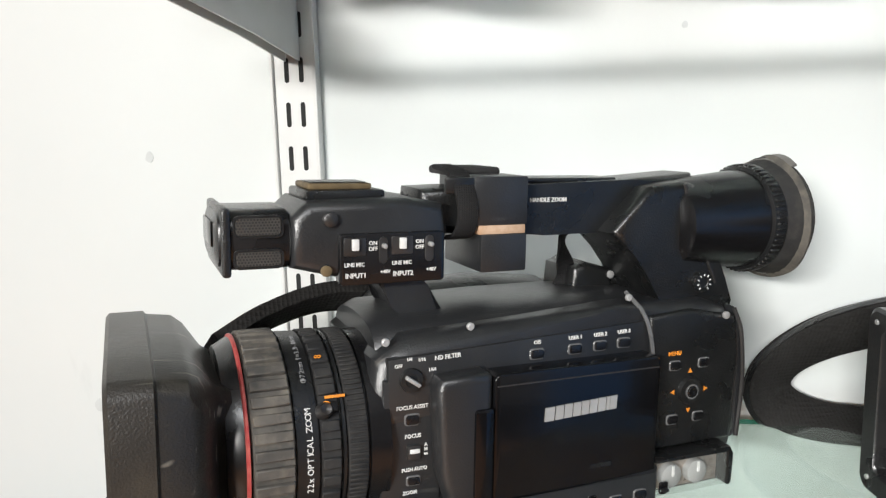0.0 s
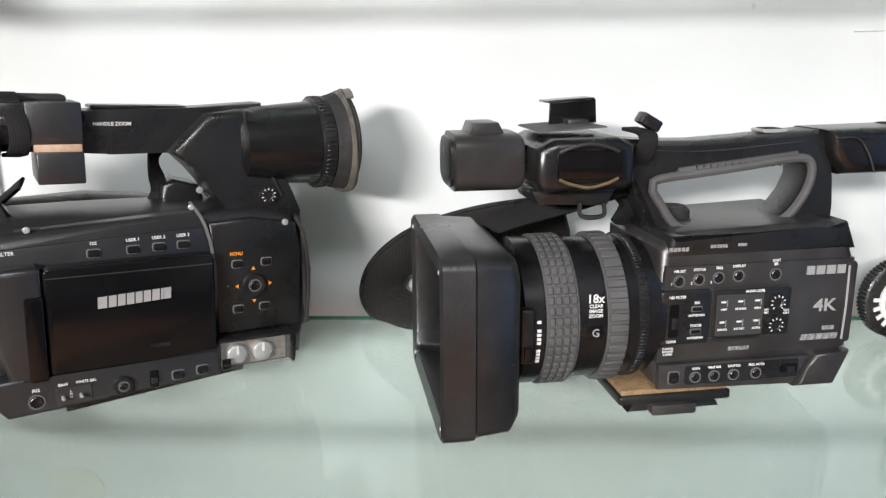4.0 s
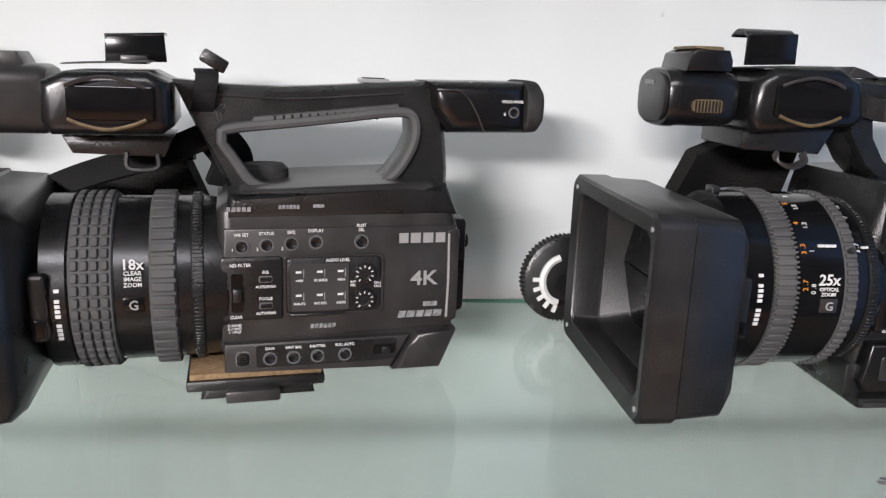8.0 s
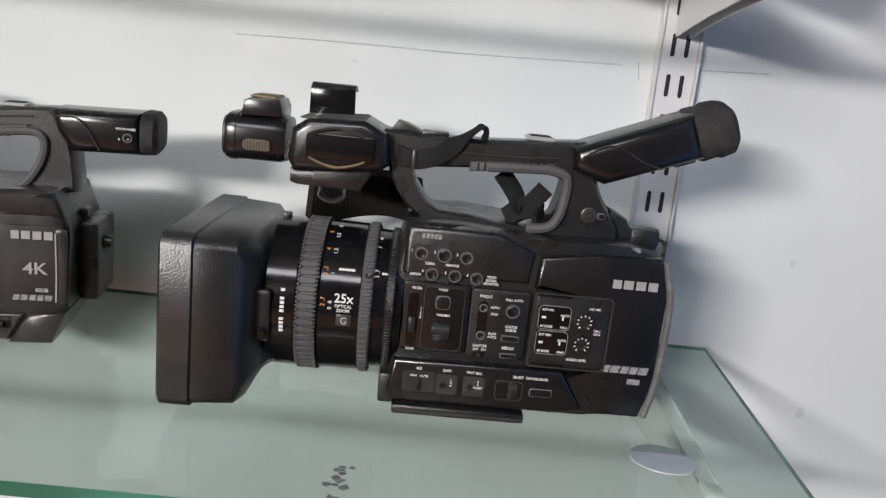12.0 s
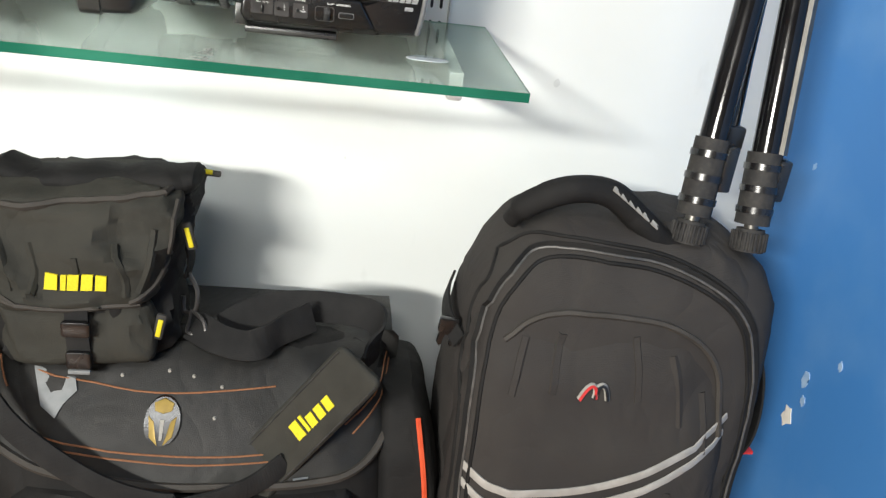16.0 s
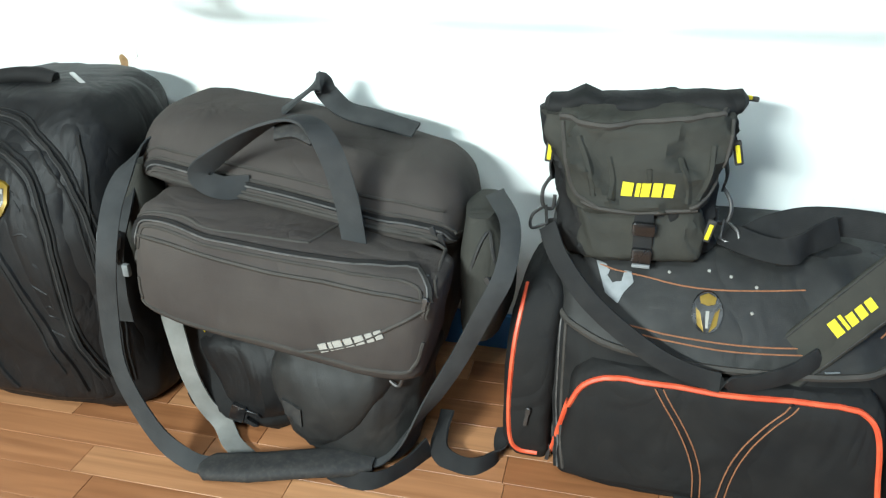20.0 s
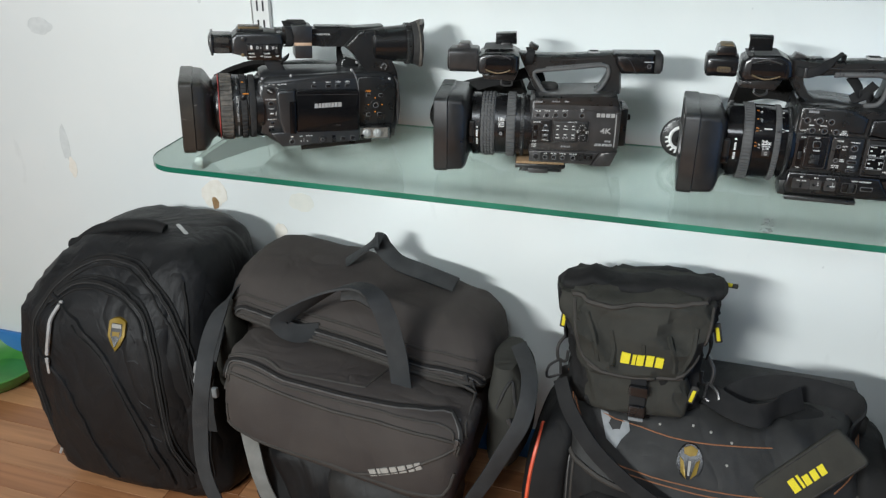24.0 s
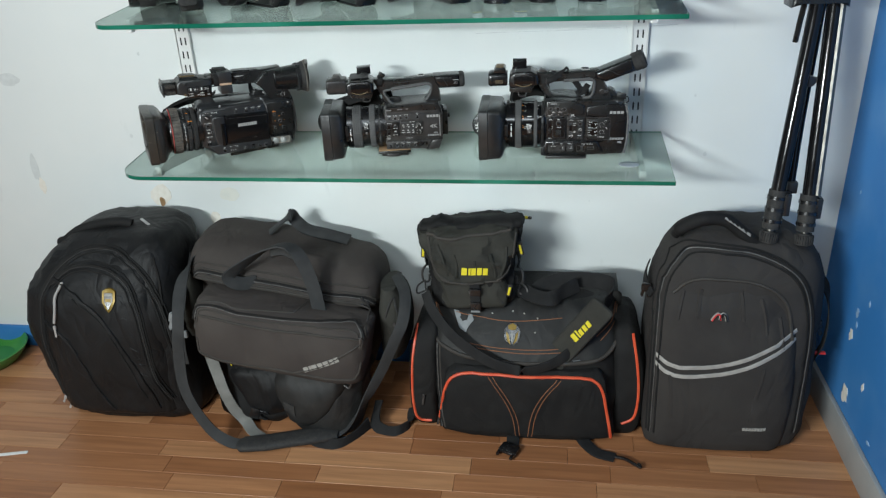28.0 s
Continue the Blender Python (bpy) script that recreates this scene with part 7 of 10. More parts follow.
# ---- trolley backpack with a shield badge ----
def trolley_backpack():
    bag = thing("trolley_backpack", "black nylon trolley backpack with yellow shield badge on the floor", "backpack", None, "camera bags on the floor")
    body = soft([(0.0, -0.215, -0.205, 0.190, 0.150, 4.5), (0.03, -0.218, -0.205, 0.218, 0.165, 4.5), (0.15, -0.238, -0.215, 0.230, 0.170, 4.2), (0.30, -0.250, -0.220, 0.238, 0.175, 4.0), (0.39, -0.250, -0.215, 0.230, 0.172, 3.8), (0.455, -0.232, -0.20, 0.203, 0.160, 3.6), (0.515, -0.212, -0.18, 0.170, 0.135, 3.6), (0.548, -0.200, -0.17, 0.128, 0.105, 3.4), (0.558, -0.195, -0.17, 0.06, 0.05, 3.0)], 2, 0.006, 34)
    front = soft([(0.03, -0.235, -0.30, 0.165, 0.075, 4.0), (0.06, -0.235, -0.305, 0.178, 0.092, 4.0), (0.25, -0.235, -0.305, 0.185, 0.104, 3.6), (0.40, -0.240, -0.30, 0.170, 0.094, 3.4), (0.47, -0.215, -0.29, 0.128, 0.07, 3.2), (0.50, -0.205, -0.28, 0.07, 0.04, 2.8)], 3, 0.006, 26)
    t = skin_of(body, front)
    part("body", body, NYLON_SHEEN, bag)
    part("front_pocket", front, NYLON_SHEEN, bag)
    zip_line(t, [(-0.402, 0.08), (-0.405, 0.28), (-0.375, 0.42), (-0.30, 0.505), (-0.21, 0.525), (-0.12, 0.49), (-0.06, 0.40), (-0.035, 0.25), (-0.04, 0.07)], bag, cloth=NYLON, teeth=RUBBER)
    zip_line(t, [(-0.352, 0.44), (-0.29, 0.482), (-0.20, 0.484), (-0.133, 0.452), (-0.10, 0.354), (-0.092, 0.193), (-0.068, 0.085)], bag, cloth=NYLON, teeth=RUBBER)
    for r, cloth, pts in ((0.007, NYLON_SHEEN, [(-0.345, 0.455), (-0.301, 0.436), (-0.211, 0.366), (-0.149, 0.24), (-0.114, 0.127), (-0.105, 0.06)]), (0.006, NYLON_SHEEN, [(-0.385, 0.337), (-0.314, 0.276), (-0.266, 0.119), (-0.235, 0.055)]), (0.004, NYLON, [(-0.285, 0.41), (-0.205, 0.34), (-0.158, 0.22), (-0.13, 0.10)]), (0.004, NYLON, [(-0.07, 0.50), (-0.052, 0.42), (-0.045, 0.27), (-0.04, 0.12)])):
        seam(t, pts, r, cloth, bag, "pocket_fold", "", -0.001)
    # short puckers beside the curved zips
    for k in range(9):
        f = (k + 0.4 * math.sin(k * 5.1)) / 9
        x, z = -0.148 + 0.05 * max(f, 0) ** 0.6, 0.43 - 0.33 * f
        w = 0.016 + 0.009 * math.sin(k * 3.7)
        seam(t, [(x - w, z + 0.008 * math.sin(k * 2.1)), (x - 0.4 * w, z - 0.003), (x, z - 0.008)], 0.0026, NYLON_SHEEN, bag, "cloth_pucker", "", -0.0014, 3)
    patch(t, [(-0.1924, 0.4362), (-0.1844, 0.4410), (-0.1740, 0.4426), (-0.1636, 0.4410), (-0.1556, 0.4362), (-0.1572, 0.4106), (-0.1644, 0.3930), (-0.1740, 0.3826), (-0.1836, 0.3930), (-0.1908, 0.4106)], bag, GOLD, "shield_badge", "yellow metal shield badge", 0.004)
    patch(t, [(-0.1860, 0.4330), (-0.1620, 0.4330), (-0.1628, 0.4122), (-0.1740, 0.3914), (-0.1852, 0.4122)], bag, BLACK_SMOOTH, "badge_field", "", 0.001, 0.0055)
    patch(t, [(-0.1844, 0.4322), (-0.1636, 0.4322), (-0.1636, 0.4250), (-0.1844, 0.4250)], bag, PALE_PRINT, "badge_bar", "", 0.001, 0.0068)
    patch(t, [(-0.1820, 0.4186), (-0.1660, 0.4186), (-0.1676, 0.4074), (-0.1804, 0.4074)], bag, GOLD, "badge_figure", "", 0.001, 0.0068)
    z = part("long_zip_pull", tube([lay(t, -0.316, 0.446, 0.006), lay(t, -0.330, 0.418, 0.008), lay(t, -0.332, 0.385, 0.008), lay(t, -0.342, 0.345, 0.007)], 0.004, 8), SILVER, bag, "bright metal zip pull")
    zip_pull(bag, lay(t, -0.314, 0.452, 0.004), SILVER, 0.025)
    zip_pull(bag, lay(t, -0.345, 0.335, 0.004), SILVER, 0.036, 5)
    for x, zz in ((-0.417, 0.06), (-0.412, 0.03)):
        zip_pull(bag, lay(t, x, zz, 0.004), SILVER, 0.026, 30)
    # carrying handle and top pull
    part("top_handle", tube([lay_top(t, -0.378, -0.24, 0.0), (-0.365, -0.245, 0.515), (-0.315, -0.235, 0.548), (-0.25, -0.225, 0.564), (-0.20, -0.215, 0.566), lay_top(t, -0.17, -0.21, 0.0)], 0.014, 10), NYLON, bag)
    tp = lay_top(t, -0.135, -0.20, 0.004)
    part("top_zip_pull", add(None, box(-0.018, 0.018, -0.004, 0.004, -0.0015, 0.0015, 0.001), Matrix.Translation(tp) @ Matrix.Rotation(radians(-25), 4, "Z") @ Matrix.Rotation(radians(22), 4, "Y")), SILVER, bag)
    # compression strap with a grey buckle at the side
    part("side_strap", strap([(-0.02, -0.20, 0.46), (-0.005, -0.30, 0.40), (-0.004, -0.355, 0.34), (-0.010, -0.365, 0.26), (-0.012, -0.362, 0.20)], 0.024, 0.003, [(0, 0.6, 0.8), (0.3, 0.6, 0.7), (1, 0.2, 0.2), (1, 0.1, 0), (1, 0.1, 0)]), GREY_WEBBING, bag)
    buckle(bag, (-0.004, -0.372, 0.355), 15, 1.25, PATCH_LIGHT)
    part("side_release_tip", box(0.006, 0.018, -0.372, -0.362, 0.290, 0.312, 0.003), PATCH_LIGHT, bag)
    for x in (-0.38, -0.06):
        part("foot", lathe([(-0.001, 0.014), (0.012, 0.017), (0.02, 0.012)], 16, axis="z", m=Matrix.Translation((x, -0.30, 0))), RUBBER, bag)
    part("ring_clip", tube([(-0.452, -0.20, 0.38), (-0.466, -0.22, 0.37), (-0.470, -0.23, 0.345), (-0.46, -0.225, 0.325), (-0.45, -0.21, 0.34)], 0.003, 6), SILVER, bag)
    return bag


trolley_backpack()


# ---- brown-black shoulder bag lying on two smaller bags ----
def shoulder_bag():
    bag = thing("shoulder_bag", "brown-black shoulder bag with front pocket resting on smaller camera bags", "camera bag", None, "camera bags on the floor")
    body = soft([(0.19, 0.275, -0.175, 0.255, 0.105, 4.5), (0.22, 0.275, -0.175, 0.275, 0.125, 4.5), (0.34, 0.272, -0.170, 0.272, 0.112, 4.5), (0.395, 0.27, -0.165, 0.268, 0.108, 4.2), (0.425, 0.27, -0.170, 0.272, 0.140, 5.0), (0.452, 0.268, -0.165, 0.270, 0.136, 5.0), (0.490, 0.264, -0.155, 0.258, 0.118, 4.6), (0.512, 0.262, -0.145, 0.226, 0.086, 4.0), (0.519, 0.26, -0.14, 0.14, 0.04, 3.2)], 5, 0.005, 34)
    body.transform(Matrix.Translation((0.27, 0, 0.45)) @ Matrix.Rotation(radians(9.5), 4, "Y") @ Matrix.Translation((-0.27, 0, -0.45)) @ Matrix.Translation((0, 0, -0.024)))
    pocket = soft([(0.215, 0.30, -0.35, 0.215, 0.062, 4.5), (0.23, 0.30, -0.355, 0.232, 0.078, 4.5), (0.31, 0.30, -0.355, 0.234, 0.080, 4.5), (0.362, 0.30, -0.350, 0.234, 0.076, 4.4), (0.384, 0.30, -0.345, 0.226, 0.062, 4), (0.392, 0.30, -0.34, 0.17, 0.035, 3)], 6, 0.004, 22)
    pocket.transform(Matrix.Translation((0.292, 0, 0.318)) @ Matrix.Rotation(radians(9.8), 4, "Y") @ Matrix.Translation((-0.30, 0, -0.31)))
    right = soft([(0.20, 0.565, -0.22, 0.03, 0.075, 3), (0.25, 0.572, -0.22, 0.038, 0.09, 3), (0.35, 0.57, -0.215, 0.036, 0.085, 3), (0.40, 0.56, -0.21, 0.024, 0.06, 2.6)], 7, 0.003, 14, 40)
    left = soft([(0.25, 0.0, -0.22, 0.03, 0.075, 3), (0.30, -0.008, -0.22, 0.036, 0.09, 3), (0.40, -0.005, -0.215, 0.034, 0.085, 3), (0.445, 0.005, -0.21, 0.022, 0.06, 2.6)], 8, 0.003, 14, 40)
    t, tp, tb = skin_of(body, pocket), skin_of(pocket), skin_of(body)

    def tilt(pts, cx, cz, deg, dx, dz):
        c, n = math.cos(radians(deg)), math.sin(radians(deg))
        return [(cx + dx + (x - cx) * c + (z - cz) * n, cz + dz - (x - cx) * n + (z - cz) * c) for x, z in pts]

    on_body = lambda *pts: tilt(pts, 0.27, 0.45, 2.5, 0, -0.004)
    on_rim = lambda *pts: tilt(pts, 0.30, 0.31, 4.0, -0.009, -0.002)
    on_pocket = lambda *pts: tilt(pts, 0.30, 0.31, 4.0, -0.008, 0.008)
    part("body", body, NYLON_BROWN, bag)
    part("front_pocket", pocket, NYLON_BROWN, bag)
    part("side_pocket", right, OLIVE, bag)
    part("side_pocket", left, OLIVE, bag)
    zip_line(tb, on_body((0.03, 0.435), (0.05, 0.452), (0.12, 0.448), (0.25, 0.432), (0.40, 0.413), (0.50, 0.398), (0.53, 0.375)), bag)
    seam(tb, on_body((0.02, 0.42), (0.05, 0.436), (0.25, 0.417), (0.50, 0.385), (0.525, 0.36)), 0.0042, TRIM, bag, "cord_edge")
    zip_line(tp, on_rim((0.075, 0.36), (0.095, 0.402), (0.20, 0.397), (0.34, 0.389), (0.50, 0.378), (0.528, 0.345)), bag)
    seam(tp, on_rim((0.07, 0.33), (0.085, 0.378), (0.30, 0.365), (0.505, 0.352), (0.525, 0.32)), 0.0036, TRIM, bag, "cord_edge")
    seam(tp, on_pocket((0.345, 0.232), (0.42, 0.262), (0.50, 0.312), (0.528, 0.33)), 0.003, TRIM, bag, "panel_seam")
    seam(tb, on_body((0.02, 0.455), (0.06, 0.474), (0.25, 0.456), (0.44, 0.433), (0.51, 0.42)), 0.003, TRIM, bag, "lid_seam")
    seam(tp, on_pocket((0.080, 0.30), (0.082, 0.27), (0.10, 0.252), (0.30, 0.236), (0.48, 0.220), (0.512, 0.232), (0.522, 0.27)), 0.003, TRIM, bag, "pocket_piping")
    for x, z in on_body((0.497, 0.402), (0.51, 0.392)):
        zip_pull(bag, lay(t, x, z, 0.004), SATIN, 0.03, -20)
    for x, z in on_pocket((0.515, 0.365), (0.522, 0.345)):
        zip_pull(bag, lay(tp, x, z, 0.004), SATIN, 0.032, 10)
    zip_pull(bag, Vector((0.583, -0.312, 0.325)), SATIN, 0.036, -30)
    seam(skin_of(soft([(0.20, 0.565, -0.22, 0.03, 0.075, 3), (0.35, 0.57, -0.215, 0.036, 0.085, 3), (0.40, 0.56, -0.21, 0.024, 0.06, 2.6)], 7, 0.0, 14, 40)), [(0.545, 0.26), (0.56, 0.34), (0.58, 0.385), (0.595, 0.33)], 0.003, RUBBER, bag, "side_zip")
    (wx0, wz0), (wx1, wz1) = on_pocket((0.378, 0.240), (0.472, 0.282))
    word_bars(tp, wx0, wz0, wx1, wz1, 0.014, [1, 0.45, 1.1, 1, 1.1, 0.8, 0.8], bag, PALE_PRINT, slant=0.0)
    # carrying handles of dark webbing
    part("handle", strap([(0.21, -0.30, 0.435), (0.172, -0.325, 0.440), (0.150, -0.335, 0.465), (0.198, -0.33, 0.505), (0.268, -0.32, 0.545), (0.318, -0.32, 0.553), (0.354, -0.33, 0.522), (0.382, -0.34, 0.445), (0.401, -0.352, 0.352), (0.43, -0.335, 0.345)], 0.036, 0.004,
                         [(0.2, 0.3, 1), (0.3, 0.5, 1), (1, 0.5, 0.2), (0.6, 0.9, -0.5), (0, 1, -0.3), (0.1, 1, 0), (0.8, 0.6, 0.3), (1, 0.2, 0.25), (1, 0.2, 0.2), (0.3, 0.3, 1)], 7), GREY_WEBBING, bag, "dark grey webbing handle")
    part("handle_wrap", strap([(0.268, -0.31, 0.53), (0.30, -0.308, 0.535), (0.33, -0.31, 0.525)], 0.03, 0.007, (0, 0.7, 0.7)), RUBBER, bag)
    part("rear_handle", strap([(0.20, -0.14, 0.505), (0.235, -0.12, 0.532), (0.262, -0.115, 0.552), (0.268, -0.10, 0.53), (0.30, -0.105, 0.505), (0.36, -0.12, 0.497), (0.43, -0.13, 0.485)], 0.036, 0.004, [(0, 1, 0.3), (0.2, 1, 0.3), (0.5, 0.7, 0.7), (1, 0.3, 0.3), (0.2, 0.9, 0.5), (0, 0.9, 0.6), (0, 0.9, 0.4)]), GREY_WEBBING, bag)
    # shoulder strap round both ends with its pad on the floor
    part("shoulder_strap", strap([(0.06, -0.20, 0.480), (0.018, -0.28, 0.472), (0.016, -0.36, 0.430), (0.026, -0.42, 0.36), (0.014, -0.43, 0.26), (0.022, -0.445, 0.16), (0.075, -0.46, 0.06), (0.135, -0.47, 0.022), (0.18, -0.468, 0.018)], 0.030, 0.003,
                                 [(0.2, 0.5, 0.8), (0.5, 0.5, 0.7), (0.8, 0.6, 0.1), (1, 0.3, 0), (1, 0.2, 0), (1, 0.1, 0.4), (0.8, 0.3, 0.6), (0.4, 0.8, 0.5), (0, 1, 0.3)], 7), GREY_WEBBING, bag, "dark grey webbing shoulder strap")
    part("shoulder_strap", strap([(0.575, -0.20, 0.415), (0.612, -0.28, 0.400), (0.614, -0.335, 0.350), (0.588, -0.355, 0.290), (0.548, -0.36, 0.20), (0.488, -0.375, 0.09), (0.44, -0.395, 0.03), (0.40, -0.41, 0.022)], 0.030, 0.003,
                                 [(0.2, 0.8, 0.3), (0.6, 0.7, 0.2), (1, 0.3, 0.1), (1, 0.3, 0.3), (0.9, 0.3, 0.5), (0.6, 0.5, 0.7), (0.2, 0.9, 0.4), (0, 1, 0.2)], 7), GREY_WEBBING, bag, "dark grey webbing shoulder strap")
    part("strap_pad", loft([[(x, cy + a, 0.017 + h + b) for a, b in squircle(0.031 * g, 0.013 * g, 2.6, 20)] for x, cy, g, h in ((0.155, -0.47, 0.5, 0.0), (0.17, -0.47, 0.9, 0.0), (0.24, -0.458, 1.0, 0.002), (0.33, -0.43, 1.0, 0.004), (0.395, -0.412, 1.0, 0.005), (0.425, -0.405, 0.6, 0.004))]), RUBBER, bag, "black padded strap cushion")
    part("strap_ring", tube([(0.045, -0.225, 0.462), (0.03, -0.25, 0.475), (0.045, -0.275, 0.468), (0.06, -0.25, 0.458)], 0.003, 6, closed=True), SATIN, bag)
    return bag


def small_case():
    bag = thing("camera_pouch", "small black leather-look camera pouch squeezed under a larger bag", "camera bag", None, "camera bags on the floor")
    body = soft([(0.0, 0.375, -0.30, 0.085, 0.085, 3.4), (0.03, 0.375, -0.302, 0.105, 0.10, 3.4), (0.13, 0.375, -0.30, 0.118, 0.102, 3.2), (0.19, 0.385, -0.285, 0.118, 0.10, 3.2), (0.215, 0.385, -0.28, 0.10, 0.09, 3.0)], 11, 0.008, 20)
    flap = soft([(0.035, 0.325, -0.355, 0.025, 0.045, 2.6), (0.07, 0.335, -0.36, 0.06, 0.055, 3), (0.15, 0.35, -0.35, 0.10, 0.065, 3.2), (0.205, 0.36, -0.33, 0.10, 0.06, 3)], 12, 0.006, 16)
    t = skin_of(body, flap)
    part("body", body, LEATHERETTE, bag)
    part("flap", flap, LEATHERETTE, bag)
    patch(t, [(0.278, 0.125), (0.312, 0.115), (0.312, 0.082), (0.278, 0.092)], bag, RUBBER, "label_plate", "worn embossed label plate", 0.003)
    part("ring", tube([(0.455, -0.375, 0.20), (0.47, -0.385, 0.185), (0.465, -0.39, 0.165), (0.448, -0.385, 0.17)], 0.003, 6), SATIN, bag)
    return bag


def low_pack():
    bag = thing("folded_camera_bag", "folded black nylon camera bag with buckles lying on the floor", "camera bag", None, "camera bags on the floor")
    body = soft([(0.0, 0.175, -0.26, 0.11, 0.075, 3), (0.03, 0.175, -0.265, 0.13, 0.09, 3), (0.12, 0.175, -0.26, 0.135, 0.09, 3), (0.20, 0.175, -0.25, 0.125, 0.08, 3), (0.22, 0.175, -0.25, 0.08, 0.05, 3)], 14, 0.012, 22)
    t = skin_of(body)
    part("body", body, NYLON, bag)
    part("fold", soft([(0.03, 0.20, -0.33, 0.05, 0.03, 2.4), (0.08, 0.21, -0.34, 0.07, 0.035, 2.4), (0.16, 0.19, -0.335, 0.09, 0.03, 2.4), (0.19, 0.18, -0.32, 0.06, 0.02, 2.4)], 15, 0.008, 14, 32), NYLON_SHEEN, bag)
    patch(t, [(0.098, 0.222 - 0.012), (0.112, 0.208 - 0.012), (0.114, 0.192 - 0.012), (0.104, 0.20 - 0.012)], bag, YELLOW, "yellow_tab", "small yellow cloth tab", 0.003)
    part("pale_strap", strap([(0.055, -0.34, 0.225), (0.075, -0.36, 0.18), (0.095, -0.375, 0.12), (0.115, -0.375, 0.06), (0.14, -0.372, 0.022), (0.17, -0.40, 0.008), (0.21, -0.425, 0.005)], 0.032, 0.003, [(1, 0.2, 0), (1, 0.2, 0.2), (1, 0.1, 0.3), (1, 0.2, 0.4), (0.8, 0.5, 0.3), (0.6, 0.8, 0), (0.5, 0.9, 0)], 7), PALE_WEBBING, bag, "pale grey webbing strap")
    buckle(bag, (0.175, -0.372, 0.052), -70, 1.2)
    buckle(bag, (0.285, -0.36, 0.13), 10, 0.9)
    return bag


def loose_straps():
    bag = thing("loose_strap", "loose black webbing strap ends lying on the laminate floor", "strap")
    for pts, w in (([(0.33, -0.40, 0.012), (0.37, -0.435, 0.006), (0.43, -0.44, 0.005), (0.47, -0.40, 0.006), (0.50, -0.35, 0.02)], 0.04), ([(0.52, -0.30, 0.06), (0.515, -0.345, 0.02), (0.54, -0.365, 0.008), (0.58, -0.37, 0.008), (0.61, -0.34, 0.012), (0.615, -0.30, 0.04)], 0.032)):
        part("webbing", strap(pts, w, 0.004, (0.3, 0.6, 0.75), 7), WEBBING, bag)
    return bag


shoulder_bag()
small_case()
low_pack()
loose_straps()


# ---- duffel with orange piping ----
def duffel_bag():
    bag = thing("camera_duffel", "black camera duffel with orange-red piping and oval badge on floor", "camera bag", None, "camera bags on the floor")
    body = soft([(0.0, 0.935, -0.205, 0.235, 0.150, 5), (0.02, 0.935, -0.205, 0.246, 0.160, 5), (0.12, 0.935, -0.20, 0.25, 0.160, 5), (0.22, 0.93, -0.19, 0.252, 0.150, 4.6), (0.28, 0.93, -0.18, 0.25, 0.135, 4.2), (0.335, 0.925, -0.16, 0.24, 0.11, 4), (0.365, 0.92, -0.15, 0.21, 0.08, 3.4), (0.37, 0.92, -0.15, 0.1, 0.03, 3)], 21, 0.005, 34)
    pocket = soft([(0.015, 0.94, -0.33, 0.22, 0.030, 5), (0.03, 0.94, -0.335, 0.232, 0.038, 5), (0.12, 0.938, -0.332, 0.222, 0.044, 5), (0.175, 0.935, -0.328, 0.216, 0.044, 5), (0.205, 0.935, -0.324, 0.205, 0.042, 5), (0.222, 0.935, -0.316, 0.19, 0.034, 4.4)], 22, 0.004, 20)
    left = soft([(0.0, 0.660, -0.21, 0.036, 0.105, 4.5), (0.03, 0.656, -0.215, 0.042, 0.115, 5), (0.10, 0.655, -0.215, 0.043, 0.118, 5), (0.22, 0.657, -0.21, 0.042, 0.114, 5), (0.29, 0.668, -0.195, 0.034, 0.095, 4.4), (0.315, 0.675, -0.19, 0.02, 0.07, 3.4)], 23, 0.003, 18, 48)
    right = soft([(0.0, 1.200, -0.21, 0.036, 0.105, 4.5), (0.03, 1.207, -0.215, 0.040, 0.112, 5), (0.10, 1.211, -0.215, 0.042, 0.115, 5), (0.22, 1.206, -0.21, 0.042, 0.112, 5), (0.30, 1.196, -0.195, 0.034, 0.095, 4.4), (0.325, 1.188, -0.19, 0.02, 0.07, 3.4)], 24, 0.003, 18, 48)
    t, tp, tl, tr = skin_of(body, pocket), skin_of(pocket, body), skin_of(left), skin_of(right)
    part("body", body, NYLON, bag)
    pk = part("front_pocket", pocket, NYLON, bag)
    part("side_pocket", left, NYLON, bag)
    part("side_pocket", right, NYLON, bag)
    seam(tp, [(0.694, 0.014), (0.706, 0.08), (0.720, 0.15), (0.736, 0.188), (0.762, 0.206), (0.80, 0.211), (0.95, 0.211), (1.08, 0.211), (1.118, 0.201), (1.138, 0.172), (1.151, 0.11), (1.163, 0.045), (1.167, 0.016)], 0.0042, PIPING, pk, "piping", "orange-red piping", 0.002)
    for side, pts in ((tl, [(0.640, 0.296), (0.630, 0.22), (0.626, 0.12), (0.630, 0.05), (0.645, 0.024), (0.674, 0.020)]), (tr, [(1.214, 0.305), (1.228, 0.22), (1.234, 0.137), (1.226, 0.07), (1.196, 0.045)])):
        seam(side, pts, 0.0038, PIPING, bag, "piping", "orange-red piping", 0.001)
    for pts in ([(0.845, 0.205), (0.885, 0.14), (0.91, 0.08), (0.918, 0.02)], [(1.025, 0.205), (0.985, 0.15), (0.96, 0.09), (0.95, 0.02)]):
        for dx in (-0.0055, 0.0055):
            seam(tp, [(x + dx, z) for x, z in pts], 0.0011, STITCH, pk, "stitching", "rust-coloured stitching", 0.001)
        seam(tp, pts, 0.006, NYLON_SHEEN, pk, "bar_fold", "", -0.003)
